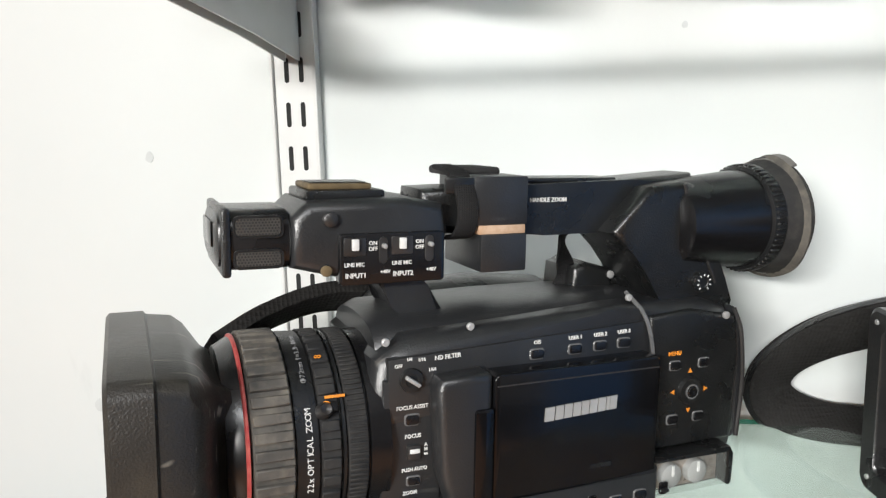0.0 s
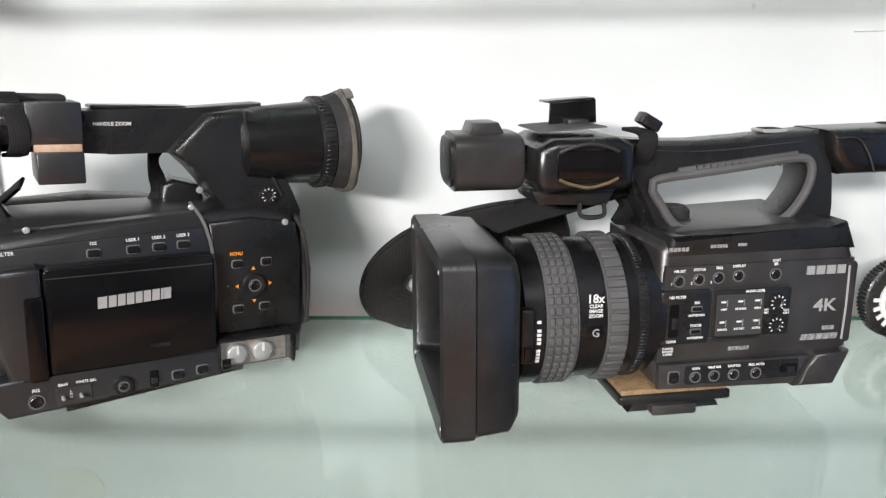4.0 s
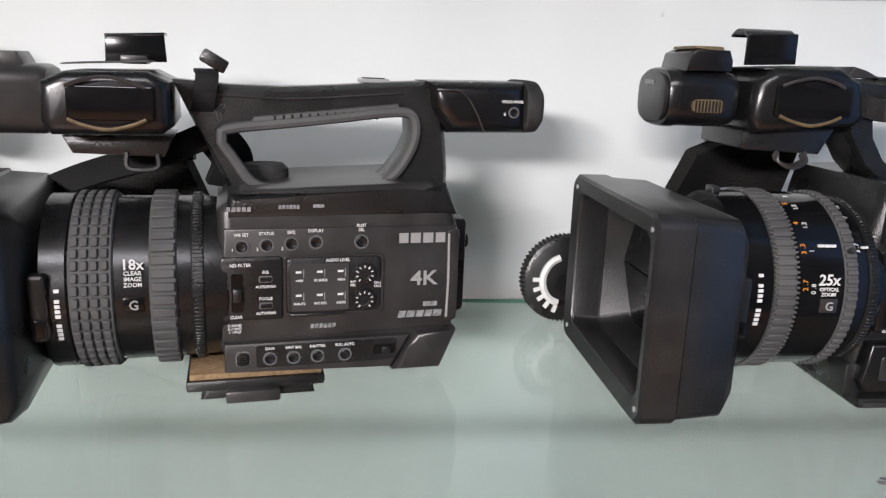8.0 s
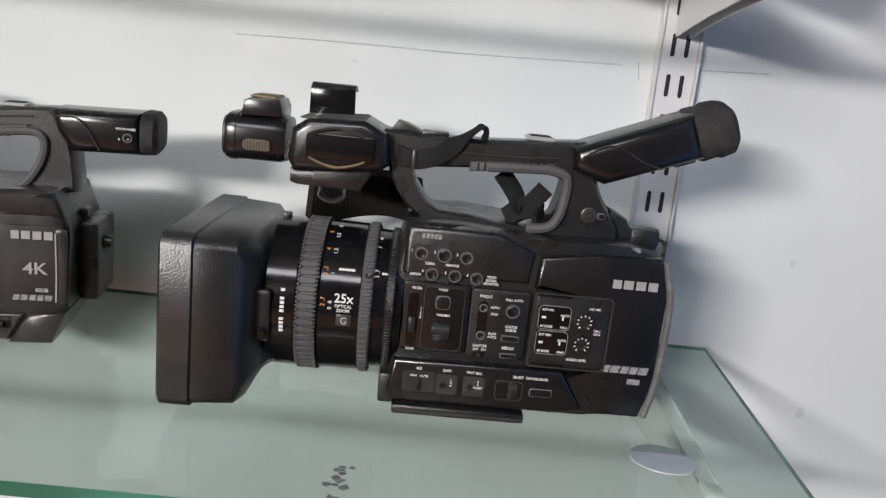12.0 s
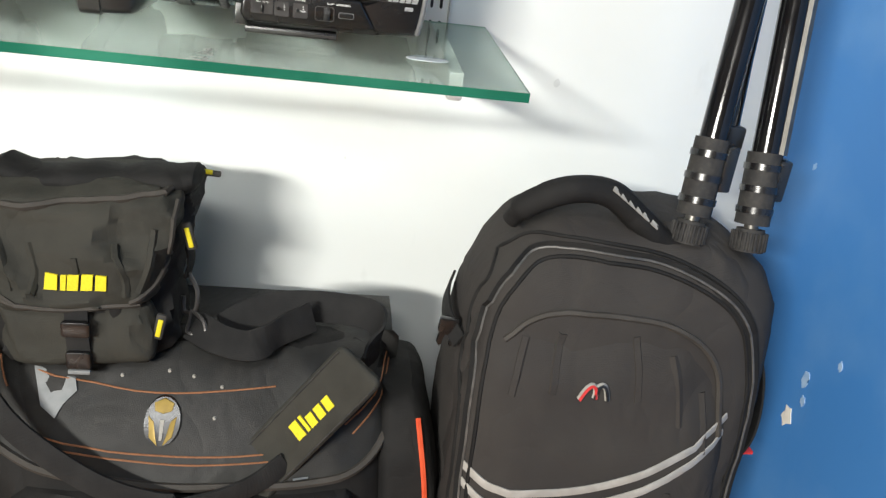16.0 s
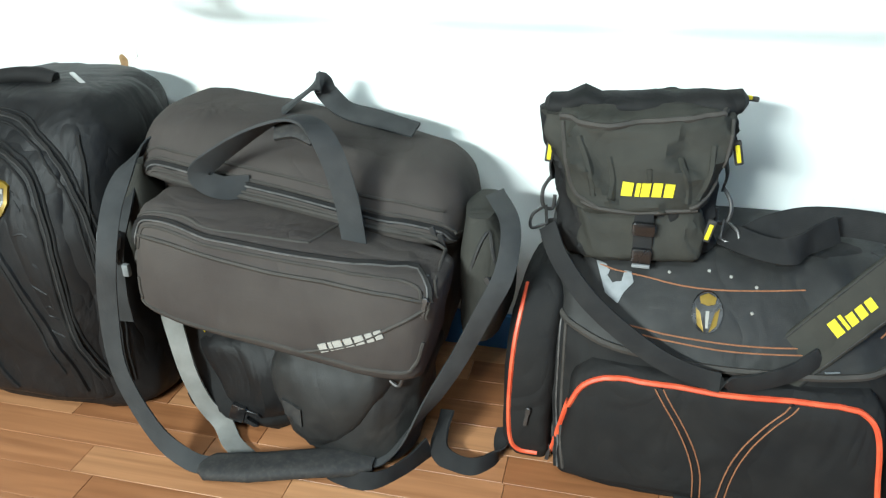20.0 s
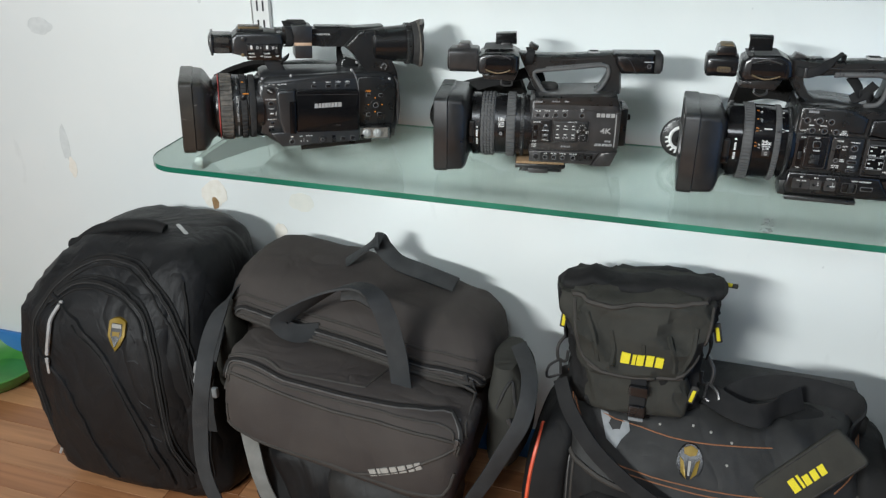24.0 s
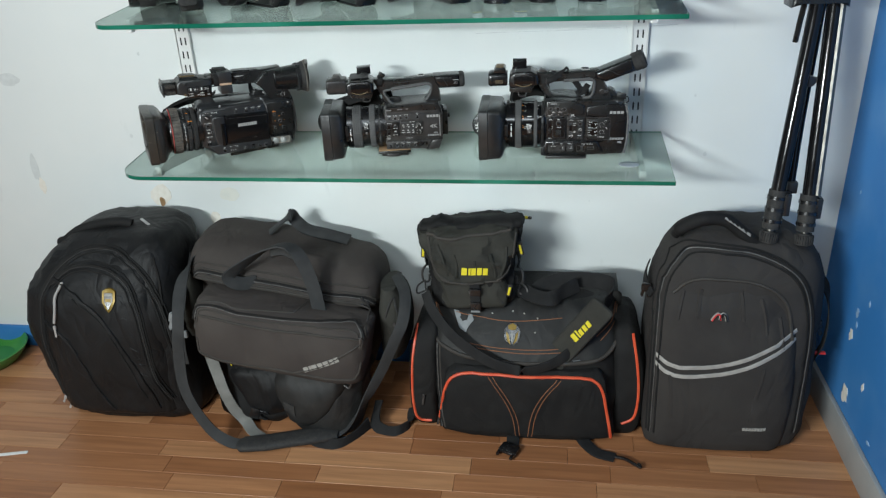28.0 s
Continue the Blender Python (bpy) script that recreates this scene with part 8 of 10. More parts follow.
    # flap
    hem = [(0.655, 0.365), (0.652, 0.335), (0.665, 0.298), (0.69, 0.272), (0.75, 0.252), (0.82, 0.243), (0.90, 0.238), (0.99, 0.238), (1.08, 0.241), (1.14, 0.252), (1.172, 0.28), (1.188, 0.32), (1.19, 0.36)]
    bm, cols = bmesh.new(), []
    dense = smooth_path([(x, 0, z) for x, z in hem], 4)
    k = len(dense)
    for i, p in enumerate(dense):
        f = i / (k - 1)
        top = Vector((0.665 + f * 0.515, 0, 0.368))
        col = []
        for j in range(9):
            u = j / 8
            q = top.lerp(p, u)
            s = lay(t, q.x, min(q.z, 0.366), 0.006 + 0.006 * u, -0.16)
            col.append(s)
        back = [Vector((top.x, -0.13 + 0.03 * n_, 0.374 - 0.002 * n_)) for n_ in (2, 1, 0)]
        cols.append(back + col)
    outer = [[bm.verts.new(v) for v in col] for col in cols]
    inner = [[bm.verts.new(v + Vector((0, 0.006, -0.003))) for v in col] for col in cols]
    m = len(outer[0])
    for a, b, c_, d in zip(outer, outer[1:], inner, inner[1:]):
        for j in range(m - 1):
            bm.faces.new((a[j], a[j + 1], b[j + 1], b[j]))
            bm.faces.new((c_[j], d[j], d[j + 1], c_[j + 1]))
        bm.faces.new((a[-1], c_[-1], d[-1], b[-1]))
        bm.faces.new((a[0], b[0], d[0], c_[0]))
    for e in (0, -1):
        for j in range(m - 1):
            bm.faces.new((outer[e][j], inner[e][j], inner[e][j + 1], outer[e][j + 1]))
    tf = skin_of(bm)
    fl = part("flap", bm, LEATHERETTE, bag, "black leatherette flap")
    seam(tf, [(x, z + 0.002) for x, z in hem[1:-1]], 0.0055, TRIM, fl, "hem_binding", "", 0.001)
    for z, x0, x1 in ((0.335, 0.745, 1.03), (0.276, 0.765, 1.07), (0.268, 0.765, 1.07)):
        seam(tf, [(x0, z + 0.006), ((x0 + x1) / 2, z - 0.006), (x1, z + 0.001)], 0.0012, STITCH, fl, "stitching", "", 0.001)
    for x0, x1, z0, z1 in ((0.668, 0.70, 0.36, 0.315), (0.675, 0.712, 0.36, 0.322), (1.175, 1.12, 0.335, 0.30), (1.178, 1.13, 0.328, 0.29)):
        seam(tf, [(x0, z0), ((x0 + x1) / 2, (z0 + z1) / 2), (x1, z1)], 0.0012, STITCH, fl, "stitching", "", 0.001)
    oval = [(0.900 + 0.021 * math.cos(a), 0.306 + 0.0215 * math.sin(a) * (1.0 if math.sin(a) > 0 else 1.1)) for a in (2 * math.pi * i / 24 for i in range(24))]
    b = patch(tf, oval, fl, BLACK_SMOOTH, "oval_badge", "black and gold oval badge", 0.004)
    for pts in ([(0.8885, 0.3224), (0.9000, 0.3265), (0.9115, 0.3224), (0.9098, 0.3158), (0.9000, 0.3134), (0.8902, 0.3158)], [(0.8836, 0.3109), (0.8902, 0.3060), (0.8943, 0.2912), (0.8967, 0.2839), (0.8869, 0.2921)], [(0.9164, 0.3109), (0.9098, 0.3060), (0.9057, 0.2912), (0.9033, 0.2839), (0.9131, 0.2921)]):
        patch(tf, pts, b, GOLD, "badge_inlay", "", 0.001, 0.0052)
    patch(tf, [(0.8975, 0.3076), (0.9025, 0.3076), (0.9016, 0.2888), (0.8984, 0.2888)], b, PALE_PRINT, "badge_bar", "", 0.001, 0.0052)
    for x, z in ((0.845, 0.342), (0.93, 0.344), (0.965, 0.335), (0.96, 0.308), (0.90, 0.348)):
        part("rivet", lathe([(0.001, 0.0025), (-0.0012, 0.002), (-0.0014, 0.0001)], 10, m=turned_y(*lay(tf, x, z, 0.001))), PALE_PRINT, fl)
    patch(tf, [(0.740, 0.345), (0.792, 0.338), (0.796, 0.328), (0.783, 0.316), (0.776, 0.303), (0.757, 0.312)], fl, PATCH_LIGHT, "grey_tab", "grey vinyl tab", 0.003)
    patch(tf, [(1.035, 0.212), (1.10, 0.218), (1.085, 0.232), (1.078, 0.252), (1.06, 0.25), (1.055, 0.232)], fl, PATCH_LIGHT, "grey_tab", "grey vinyl tab", 0.003, 0.004)
    # pulls at the left corner
    for z in (0.115, 0.045, 0.03):
        zip_pull(bag, lay(t, 0.683 + (0.01 if z < 0.1 else -0.025), z, 0.006, -0.33), SATIN, 0.034, 8)
    zip_line(t, [(0.695, 0.30), (0.697, 0.2), (0.70, 0.10), (0.71, 0.03)], bag, 6, 0.012)
    # sling with a padded, lettered cushion, lying over the flap
    part("sling", strap([(0.665, -0.26, 0.395), (0.69, -0.30, 0.36), (0.745, -0.345, 0.315), (0.83, -0.368, 0.262), (0.90, -0.374, 0.238), (0.95, -0.374, 0.236), (1.01, -0.358, 0.25), (1.05, -0.338, 0.272)], 0.028, 0.004, [(0.6, 0.2, 0.7), (0.6, 0.2, 0.7), (0.5, 0.2, 0.8), (0.4, 0.2, 0.9), (0.1, 0.2, 1), (0.2, 0.2, -1), (0.6, 0.2, -0.8), (0.7, 0.2, -0.7)], 7), WEBBING, bag, "black webbing sling")
    part("sling", strap([(1.135, -0.27, 0.372), (1.158, -0.235, 0.392), (1.150, -0.20, 0.404), (1.10, -0.185, 0.406), (1.04, -0.185, 0.405), (1.00, -0.19, 0.396), (0.955, -0.21, 0.384)], 0.042, 0.004, [(0.5, 0.4, 0.7), (0.2, 0.4, 0.9), (0.1, 0.4, 1), (0, 0.4, 1), (0, 0.45, 1), (0.2, 0.6, 0.8), (0.3, 0.9, 0.3)], 7), WEBBING, bag, "black webbing sling")
    part("sling", strap([(0.92, -0.215, 0.386), (0.96, -0.25, 0.386), (1.00, -0.262, 0.388), (1.035, -0.235, 0.398), (1.07, -0.21, 0.405)], 0.04, 0.004, [(0.1, 0.8, 0.5), (0.2, 0.8, 0.5), (0.4, 0.6, 0.6), (0.5, 0.5, 0.7), (0.3, 0.5, 0.8)], 7), WEBBING, bag, "black webbing sling")
    P = Matrix.Translation((1.070, -0.326, 0.322)) @ Matrix.Rotation(radians(-54), 4, "Y") @ Matrix.Rotation(radians(-22), 4, "X")
    pad = part("sling_pad", add(None, prism(rounded(-0.118, 0.108, -0.034, 0.034, 0.010, 4), -0.007, 0.007, 0.005, 3), P), OLIVE, bag, "padded sling cushion with yellow lettering")
    x = -0.018
    for w in (0.016, 0.006, 0.014, 0.014, 0.014):
        bar = prism([(x, -0.011), (x + w * 0.8, -0.011), (x + w * 0.8 + 0.003, 0.011 if w < 0.007 or x < -0.01 else 0.005), (x + 0.003, 0.011 if w < 0.007 or x < -0.01 else 0.005)], -0.0085, -0.006)
        bar.transform(P)
        part("emblem_bar", bar, YELLOW, pad, smooth=False)
        x += w + 0.001
    for s in (-1, 1):
        rim = tube([(-0.10, -0.0072, 0.030 * s), (0.10, -0.0072, 0.030 * s)], 0.0012, 5, smooth=False)
        rim.transform(P)
        part("pad_stitching", rim, RUBBER, pad)
    # strap ends on the floor
    part("floor_strap", strap([(0.905, -0.35, 0.012), (0.905, -0.385, 0.007), (0.905, -0.405, 0.008)], 0.034, 0.004, (1, 0, 0)), WEBBING, bag)
    fb = box(-0.026, 0.026, -0.018, 0.018, -0.006, 0.006, 0.004)
    for s in (-1, 1):
        box(s * 0.020 - 0.004, s * 0.020 + 0.004, -0.034, -0.016, -0.004, 0.004, 0.002, bm=fb)
    box(-0.012, 0.012, -0.014, 0.014, -0.008, 0.008, 0.003, bm=fb)
    fb.transform(Matrix.Translation((0.898, -0.418, 0.010)) @ Matrix.Rotation(radians(-25), 4, "Z"))
    part("floor_buckle", fb, BLACK_SMOOTH, bag, "open black plastic buckle")
    part("floor_strap", strap([(1.085, -0.34, 0.012), (1.10, -0.37, 0.006), (1.13, -0.405, 0.004), (1.175, -0.42, 0.004)], 0.034, 0.004, [(1, 0.2, 0), (1, 0.3, 0), (0.8, 0.6, 0), (0.4, 0.9, 0)]), WEBBING, bag)
    part("snap_hook", tube([(1.175, -0.42, 0.008), (1.20, -0.43, 0.010), (1.225, -0.45, 0.010), (1.237, -0.458, 0.010), (1.232, -0.448, 0.012)], 0.0045, 8), BLACK_SMOOTH, bag, "black snap hook")
    part("side_clip", tube([(1.20, -0.27, 0.045), (1.215, -0.275, 0.035), (1.21, -0.28, 0.022), (1.198, -0.275, 0.03)], 0.004, 6), BLACK_SMOOTH, bag)
    return bag


duffel_bag()


# ---- small camera bag on the duffel ----
def small_camera_bag():
    bag = thing("small_camera_bag", "small charcoal camera bag with yellow emblem standing on the duffel", "camera bag", None, "camera bags on the floor")
    body = soft([(0.352, 0.785, -0.19, 0.095, 0.068, 4.2), (0.37, 0.785, -0.19, 0.108, 0.078, 4.2), (0.44, 0.785, -0.185, 0.112, 0.078, 4), (0.495, 0.787, -0.175, 0.124, 0.076, 4), (0.535, 0.787, -0.16, 0.136, 0.068, 4), (0.557, 0.787, -0.15, 0.136, 0.055, 3.8), (0.564, 0.787, -0.15, 0.10, 0.03, 3)], 31, 0.0085, 34, 80, 11, 1.3)
    lid = soft([(0.432, 0.79, -0.225, 0.075, 0.040, 4.0), (0.445, 0.79, -0.228, 0.092, 0.046, 4.0), (0.50, 0.788, -0.21, 0.114, 0.050, 4), (0.54, 0.787, -0.19, 0.130, 0.050, 4), (0.56, 0.787, -0.175, 0.132, 0.050, 3.8), (0.571, 0.787, -0.16, 0.115, 0.04, 3)], 32, 0.0085, 30, 80, 12, 1.4)
    low = soft([(0.356, 0.795, -0.25, 0.078, 0.022, 4), (0.37, 0.795, -0.253, 0.086, 0.028, 4), (0.425, 0.79, -0.248, 0.088, 0.026, 4), (0.438, 0.79, -0.243, 0.08, 0.018, 4)], 33, 0.005, 14, 64, 14, 1.3)
    lid.transform(Matrix.Translation((0, -0.008, 0)))
    for b in (body, lid, low):
        b.transform(Matrix.Translation((0.79, 0, 0.45)) @ Matrix.Rotation(radians(-4), 4, "Y") @ Matrix.Translation((-0.79, 0, -0.45)))
    t = skin_of(body, lid, low)
    part("body", body, NYLON, bag)
    part("lid", lid, OLIVE, bag)
    part("front_pocket", low, OLIVE, bag)
    roll = [[(x, -0.178 + 0.006 * math.sin(x * 55) + a, 0.563 + h + 0.004 * math.sin(x * 83) + b) for a, b in squircle(0.034 * g, 0.017 * g * (1 + 0.25 * math.sin(x * 120)), 2.4, 24)] for x, g, h in ((0.645, 0.35, -0.004), (0.652, 0.85, -0.003), (0.675, 1.0, -0.002), (0.70, 0.92, 0.0), (0.73, 1.02, -0.003), (0.765, 0.95, -0.001), (0.80, 1.05, 0.0), (0.83, 0.9, 0.004), (0.865, 1.05, 0.006), (0.895, 1.0, 0.009), (0.918, 0.9, 0.009), (0.926, 0.4, 0.008))]
    part("rolled_top", loft(roll), NYLON, bag, "wrinkled rolled top edge")
    for x0, x1, z0, z1 in ((0.745, 0.752, 0.505, 0.452), (0.80, 0.792, 0.50, 0.462), (0.84, 0.855, 0.51, 0.455), (0.70, 0.728, 0.53, 0.452), (0.882, 0.868, 0.53, 0.458)):
        seam(t, [(x0, z0), ((x0 + x1) / 2 + 0.005, (z0 + z1) / 2), (x1, z1)], 0.0055, OLIVE, bag, "cloth_crease", "", -0.0028)
    word_bars(t, 0.765, 0.458, 0.838, 0.463, 0.019, [1.25, 0.5, 1.0, 1.05, 1.05], bag, YELLOW)
    seam(t, [(0.67, 0.552), (0.73, 0.548), (0.80, 0.556), (0.86, 0.565), (0.905, 0.572)], 0.005, TRIM, bag, "lid_fold")
    seam(t, [(0.675, 0.545), (0.685, 0.50), (0.70, 0.455), (0.735, 0.44)], 0.0032, TRIM, bag, "lid_edge")
    seam(t, [(0.905, 0.56), (0.90, 0.51), (0.885, 0.465), (0.86, 0.447)], 0.0032, TRIM, bag, "lid_edge")
    seam(t, [(0.712, 0.442), (0.79, 0.436), (0.87, 0.444)], 0.0035, TRIM, bag, "lid_hem")
    p = lay(t, 0.80, 0.415, 0.003)
    part("clip_strap", strap([(p.x, p.y, 0.436), (p.x + 0.001, p.y - 0.004, 0.40), (p.x + 0.003, p.y - 0.003, 0.362)], 0.026, 0.003, (1, 0, 0)), WEBBING, bag)
    b1 = prism(rounded(0.785, 0.817, 0.405, 0.425, 0.004, 3), p.y - 0.012, p.y - 0.003, 0.002)
    part("front_buckle", b1, BLACK_SMOOTH, bag)
    part("buckle_socket", prism(rounded(0.788, 0.816, 0.362, 0.385, 0.004, 3), p.y - 0.012, p.y - 0.003, 0.002), BLACK_SMOOTH, bag)
    part("buckle_tip", box(0.79, 0.815, p.y - 0.013, p.y - 0.008, 0.356, 0.361, 0.001), PATCH_LIGHT, bag)
    for pos, a, ln in (((0.914, -0.225, 0.528), -14, 0.032), ((0.893, -0.268, 0.425), 12, 0.030), ((0.660, -0.225, 0.512), 5, 0.03)):
        m = Matrix.Translation(pos) @ Matrix.Rotation(radians(a), 4, "Y")
        tab = part("pull_tab", add(None, box(-0.006, 0.006, -0.003, 0.003, -ln, 0.004, 0.002), m), RUBBER, bag)
        part("tab_stripe", add(None, box(-0.003, 0.003, -0.0042, 0.0, -ln + 0.004, -0.002, 0.001), m), YELLOW, tab, "yellow rubber stripe")
    top_tab = part("pull_tab", add(None, box(-0.002, 0.034, -0.004, 0.004, -0.003, 0.004, 0.002), Matrix.Translation((0.910, -0.155, 0.573)) @ Matrix.Rotation(radians(3), 4, "Y")), RUBBER, bag)
    part("tab_stripe", add(None, box(0.006, 0.024, -0.0052, 0.0, 0.0, 0.0055, 0.001), Matrix.Translation((0.910, -0.155, 0.573)) @ Matrix.Rotation(radians(3), 4, "Y")), YELLOW, top_tab, "yellow rubber stripe")
    for x, s in ((0.668, -1), (0.905, 1)):
        part("side_loop", strap([(x, -0.18, 0.50), (x + s * 0.008, -0.19, 0.47), (x + s * 0.004, -0.195, 0.445)], 0.02, 0.003, (0.2, 1, 0)), WEBBING, bag)
        part("snap_hook", tube([(x + s * 0.006, -0.195, 0.45), (x + s * 0.018, -0.205, 0.43), (x + s * 0.016, -0.21, 0.405), (x + s * 0.002, -0.205, 0.40), (x, -0.20, 0.42)], 0.003, 8), SATIN, bag)
        part("d_ring", tube([(x + s * 0.012, -0.208, 0.405), (x + s * 0.03, -0.225, 0.395), (x + s * 0.03, -0.235, 0.378), (x + s * 0.008, -0.225, 0.382)], 0.0025, 6, closed=True), SATIN, bag)
    return bag


small_camera_bag()


# ---- rolling backpack with reflective bands ----
def rolling_backpack():
    bag = thing("rolling_backpack", "large charcoal rolling backpack with two grey reflective bands on the floor", "backpack", None, "camera bags on the floor")
    body = soft([(0.0, 1.455, -0.215, 0.185, 0.125, 4.4), (0.03, 1.458, -0.22, 0.204, 0.138, 4.4), (0.15, 1.46, -0.22, 0.21, 0.140, 4.2), (0.32, 1.458, -0.22, 0.208, 0.140, 4.0), (0.44, 1.460, -0.22, 0.202, 0.134, 3.8), (0.51, 1.465, -0.22, 0.186, 0.124, 3.6), (0.555, 1.466, -0.21, 0.154, 0.108, 3.4), (0.584, 1.462, -0.20, 0.110, 0.088, 3.2), (0.592, 1.460, -0.20, 0.06, 0.04, 3)], 41, 0.005, 36)
    front = soft([(0.01, 1.43, -0.29, 0.165, 0.070, 4.6), (0.04, 1.43, -0.295, 0.182, 0.092, 4.4), (0.25, 1.43, -0.295, 0.180, 0.098, 4.0), (0.40, 1.425, -0.285, 0.168, 0.092, 3.6), (0.48, 1.425, -0.27, 0.150, 0.076, 3.6), (0.525, 1.425, -0.26, 0.115, 0.052, 3.4), (0.538, 1.425, -0.255, 0.06, 0.025, 3)], 42, 0.005, 28)
    t, tf = skin_of(body, front), skin_of(front)
    part("body", body, NYLON_CHARCOAL, bag)
    fp = part("front_pocket", front, NYLON_CHARCOAL, bag)
    zip_line(t, [(1.265, 0.06), (1.263, 0.30), (1.268, 0.44), (1.295, 0.52), (1.34, 0.56), (1.42, 0.565), (1.51, 0.550), (1.58, 0.508), (1.618, 0.42), (1.632, 0.28), (1.632, 0.06)], bag, cloth=NYLON)
    seam(t, [(1.295, 0.46), (1.34, 0.497), (1.42, 0.502), (1.505, 0.488), (1.56, 0.440), (1.582, 0.35)], 0.0042, TRIM, fp, "pocket_zip_cover", "", 0.001)
    for dz in (0.0, -0.024):
        flat = smooth_path([(1.262, 0, 0.296 + dz), (1.30, 0, 0.278 + dz), (1.36, 0, 0.276 + dz), (1.43, 0, 0.287 + dz), (1.50, 0, 0.318 + dz), (1.592, 0, 0.374 + dz)], 6)
        line = [lay(t, p.x, p.z, 0.0012) for p in flat]
        part("reflective_band", strap(line, 0.011, 0.0014, (0, 0, 1), 1), REFLECT, fp, "grey reflective band")
    for pts in ([(1.3850, 0.4061), (1.3922, 0.4183), (1.3987, 0.4234), (1.4037, 0.4198), (1.4052, 0.4075)], [(1.4037, 0.4075), (1.4066, 0.4205), (1.4124, 0.4234), (1.4174, 0.4183), (1.4210, 0.4046)]):
        line = [lay(t, p.x, p.z, 0.002) for p in smooth_path([(x, 0, z) for x, z in pts], 5)]
        part("emblem_outline", tube(line, 0.0034, 6, smooth=False), PALE_PRINT, fp)
        part("emblem_line", tube([p + Vector((0, -0.0026, 0)) for p in line], 0.0021, 6, smooth=False), RED if pts[0][0] < 1.395 else BLACK, fp, "red plain emblem" if pts[0][0] < 1.395 else "")
    for x, z0, z1, lean in ((1.32, 0.465, 0.40, -0.012), (1.36, 0.478, 0.41, -0.008), (1.45, 0.478, 0.40, 0.010), (1.50, 0.455, 0.37, 0.018), (1.545, 0.41, 0.33, 0.014), (1.30, 0.25, 0.12, 0.01), (1.52, 0.28, 0.12, -0.015)):
        seam(t, [(x, z0), (x + lean * 0.6, (z0 + z1) / 2), (x + lean, z1)], 0.007, NYLON_CHARCOAL, fp, "cloth_crease", "", -0.0045)
    word_bars(t, 1.49, 0.092, 1.548, 0.094, 0.008, [1.0] * 8, fp, PALE_PRINT)
    # top handle with pale plain lettering
    hp = [(1.30, -0.255, 0.578), (1.315, -0.27, 0.605), (1.36, -0.275, 0.628), (1.41, -0.275, 0.627), (1.45, -0.28, 0.60), (1.49, -0.285, 0.572), (1.555, -0.29, 0.552)]
    part("top_handle", tube(hp, [0.012, 0.016, 0.017, 0.017, 0.017, 0.016, 0.011], 12), NYLON, bag)
    for k in range(6):
        q = Vector(hp[3]).lerp(Vector(hp[4]), 0.1 + k * 0.26) if k < 4 else Vector(hp[4]).lerp(Vector(hp[5]), 0.1 + (k - 4) * 0.3)
        part("lettering_bar", add(None, box(-0.006, 0.006, -0.001, 0.001, -0.0028, 0.0028), Matrix.Translation(q + Vector((-0.002, -0.0135, 0.0105))) @ Matrix.Rotation(radians(38), 4, "Y") @ Matrix.Rotation(radians(-40), 4, "X")), PALE_PRINT, bag, smooth=False)
    part("handle_end", box(1.553, 1.562, -0.302, -0.29, 0.545, 0.556, 0.002), BRASS, bag)
    # side straps and buckles
    part("side_strap", strap([(1.256, -0.16, 0.452), (1.244, -0.20, 0.446), (1.240, -0.25, 0.438), (1.252, -0.288, 0.424)], 0.022, 0.003, [(0.3, 0.2, 1)] * 4), WEBBING, bag)
    buckle(bag, (1.240, -0.268, 0.436), 5, 0.9)
    part("side_strap", strap([(1.668, -0.12, 0.44), (1.69, -0.20, 0.42), (1.695, -0.25, 0.37), (1.685, -0.28, 0.30), (1.672, -0.27, 0.24)], 0.026, 0.003, [(0, 0.7, 0.6), (0.2, 0.8, 0.5), (0.3, 1, 0), (0.2, 1, 0), (0.2, 1, 0)]), WEBBING, bag)
    buckle(bag, (1.662, -0.275, 0.345), -10, 1.0)
    part("strap_bar", box(1.665, 1.695, -0.285, -0.275, 0.262, 0.267), RED, bag)
    for x in (1.28, 1.61):
        part("wheel", lathe([(-0.012, 0.026), (-0.010, 0.03), (0.010, 0.03), (0.012, 0.026)], 20, m=Matrix.Translation((x, -0.08, 0.03))), RUBBER, bag)
    return bag


rolling_backpack()


# ---- upper shelf: still cameras, lenses, a flash ----
def top_z(y):
    return on_shelf(y, T_FRONT, T_REAR)


def petal_hood(x0, x1, r, parent, m, petals=True, depth=1.0, flare=1.08):
    """A lens hood; with petals its front edge swings in four lobes."""
    seg, rings = 48, []
    for k, (f, rr) in enumerate(((0, r * 0.93), (0.3, r), (1, r * flare), (1, r * (flare - 0.03)), (0.3, r * 0.96), (0, r * 0.88))):
        ring = []
        for i in range(seg):
            t = 2 * math.pi * i / seg
            edge = x1 if not petals else x1 + (x0 - x1) * depth * (0.20 - 0.20 * math.cos(4 * t)) * (1.0 if math.cos(2 * t) > 0 else 0.6)
            ring.append((x0 + (edge - x0) * f, rr * math.cos(t), rr * math.sin(t)))
        rings.append(ring)
    bm = loft(rings, ends=False)
    bm.transform(m)
    return part("petal_hood" if petals else "lens_hood", bm, HOOD, parent, "petal-shaped lens hood" if petals else "")


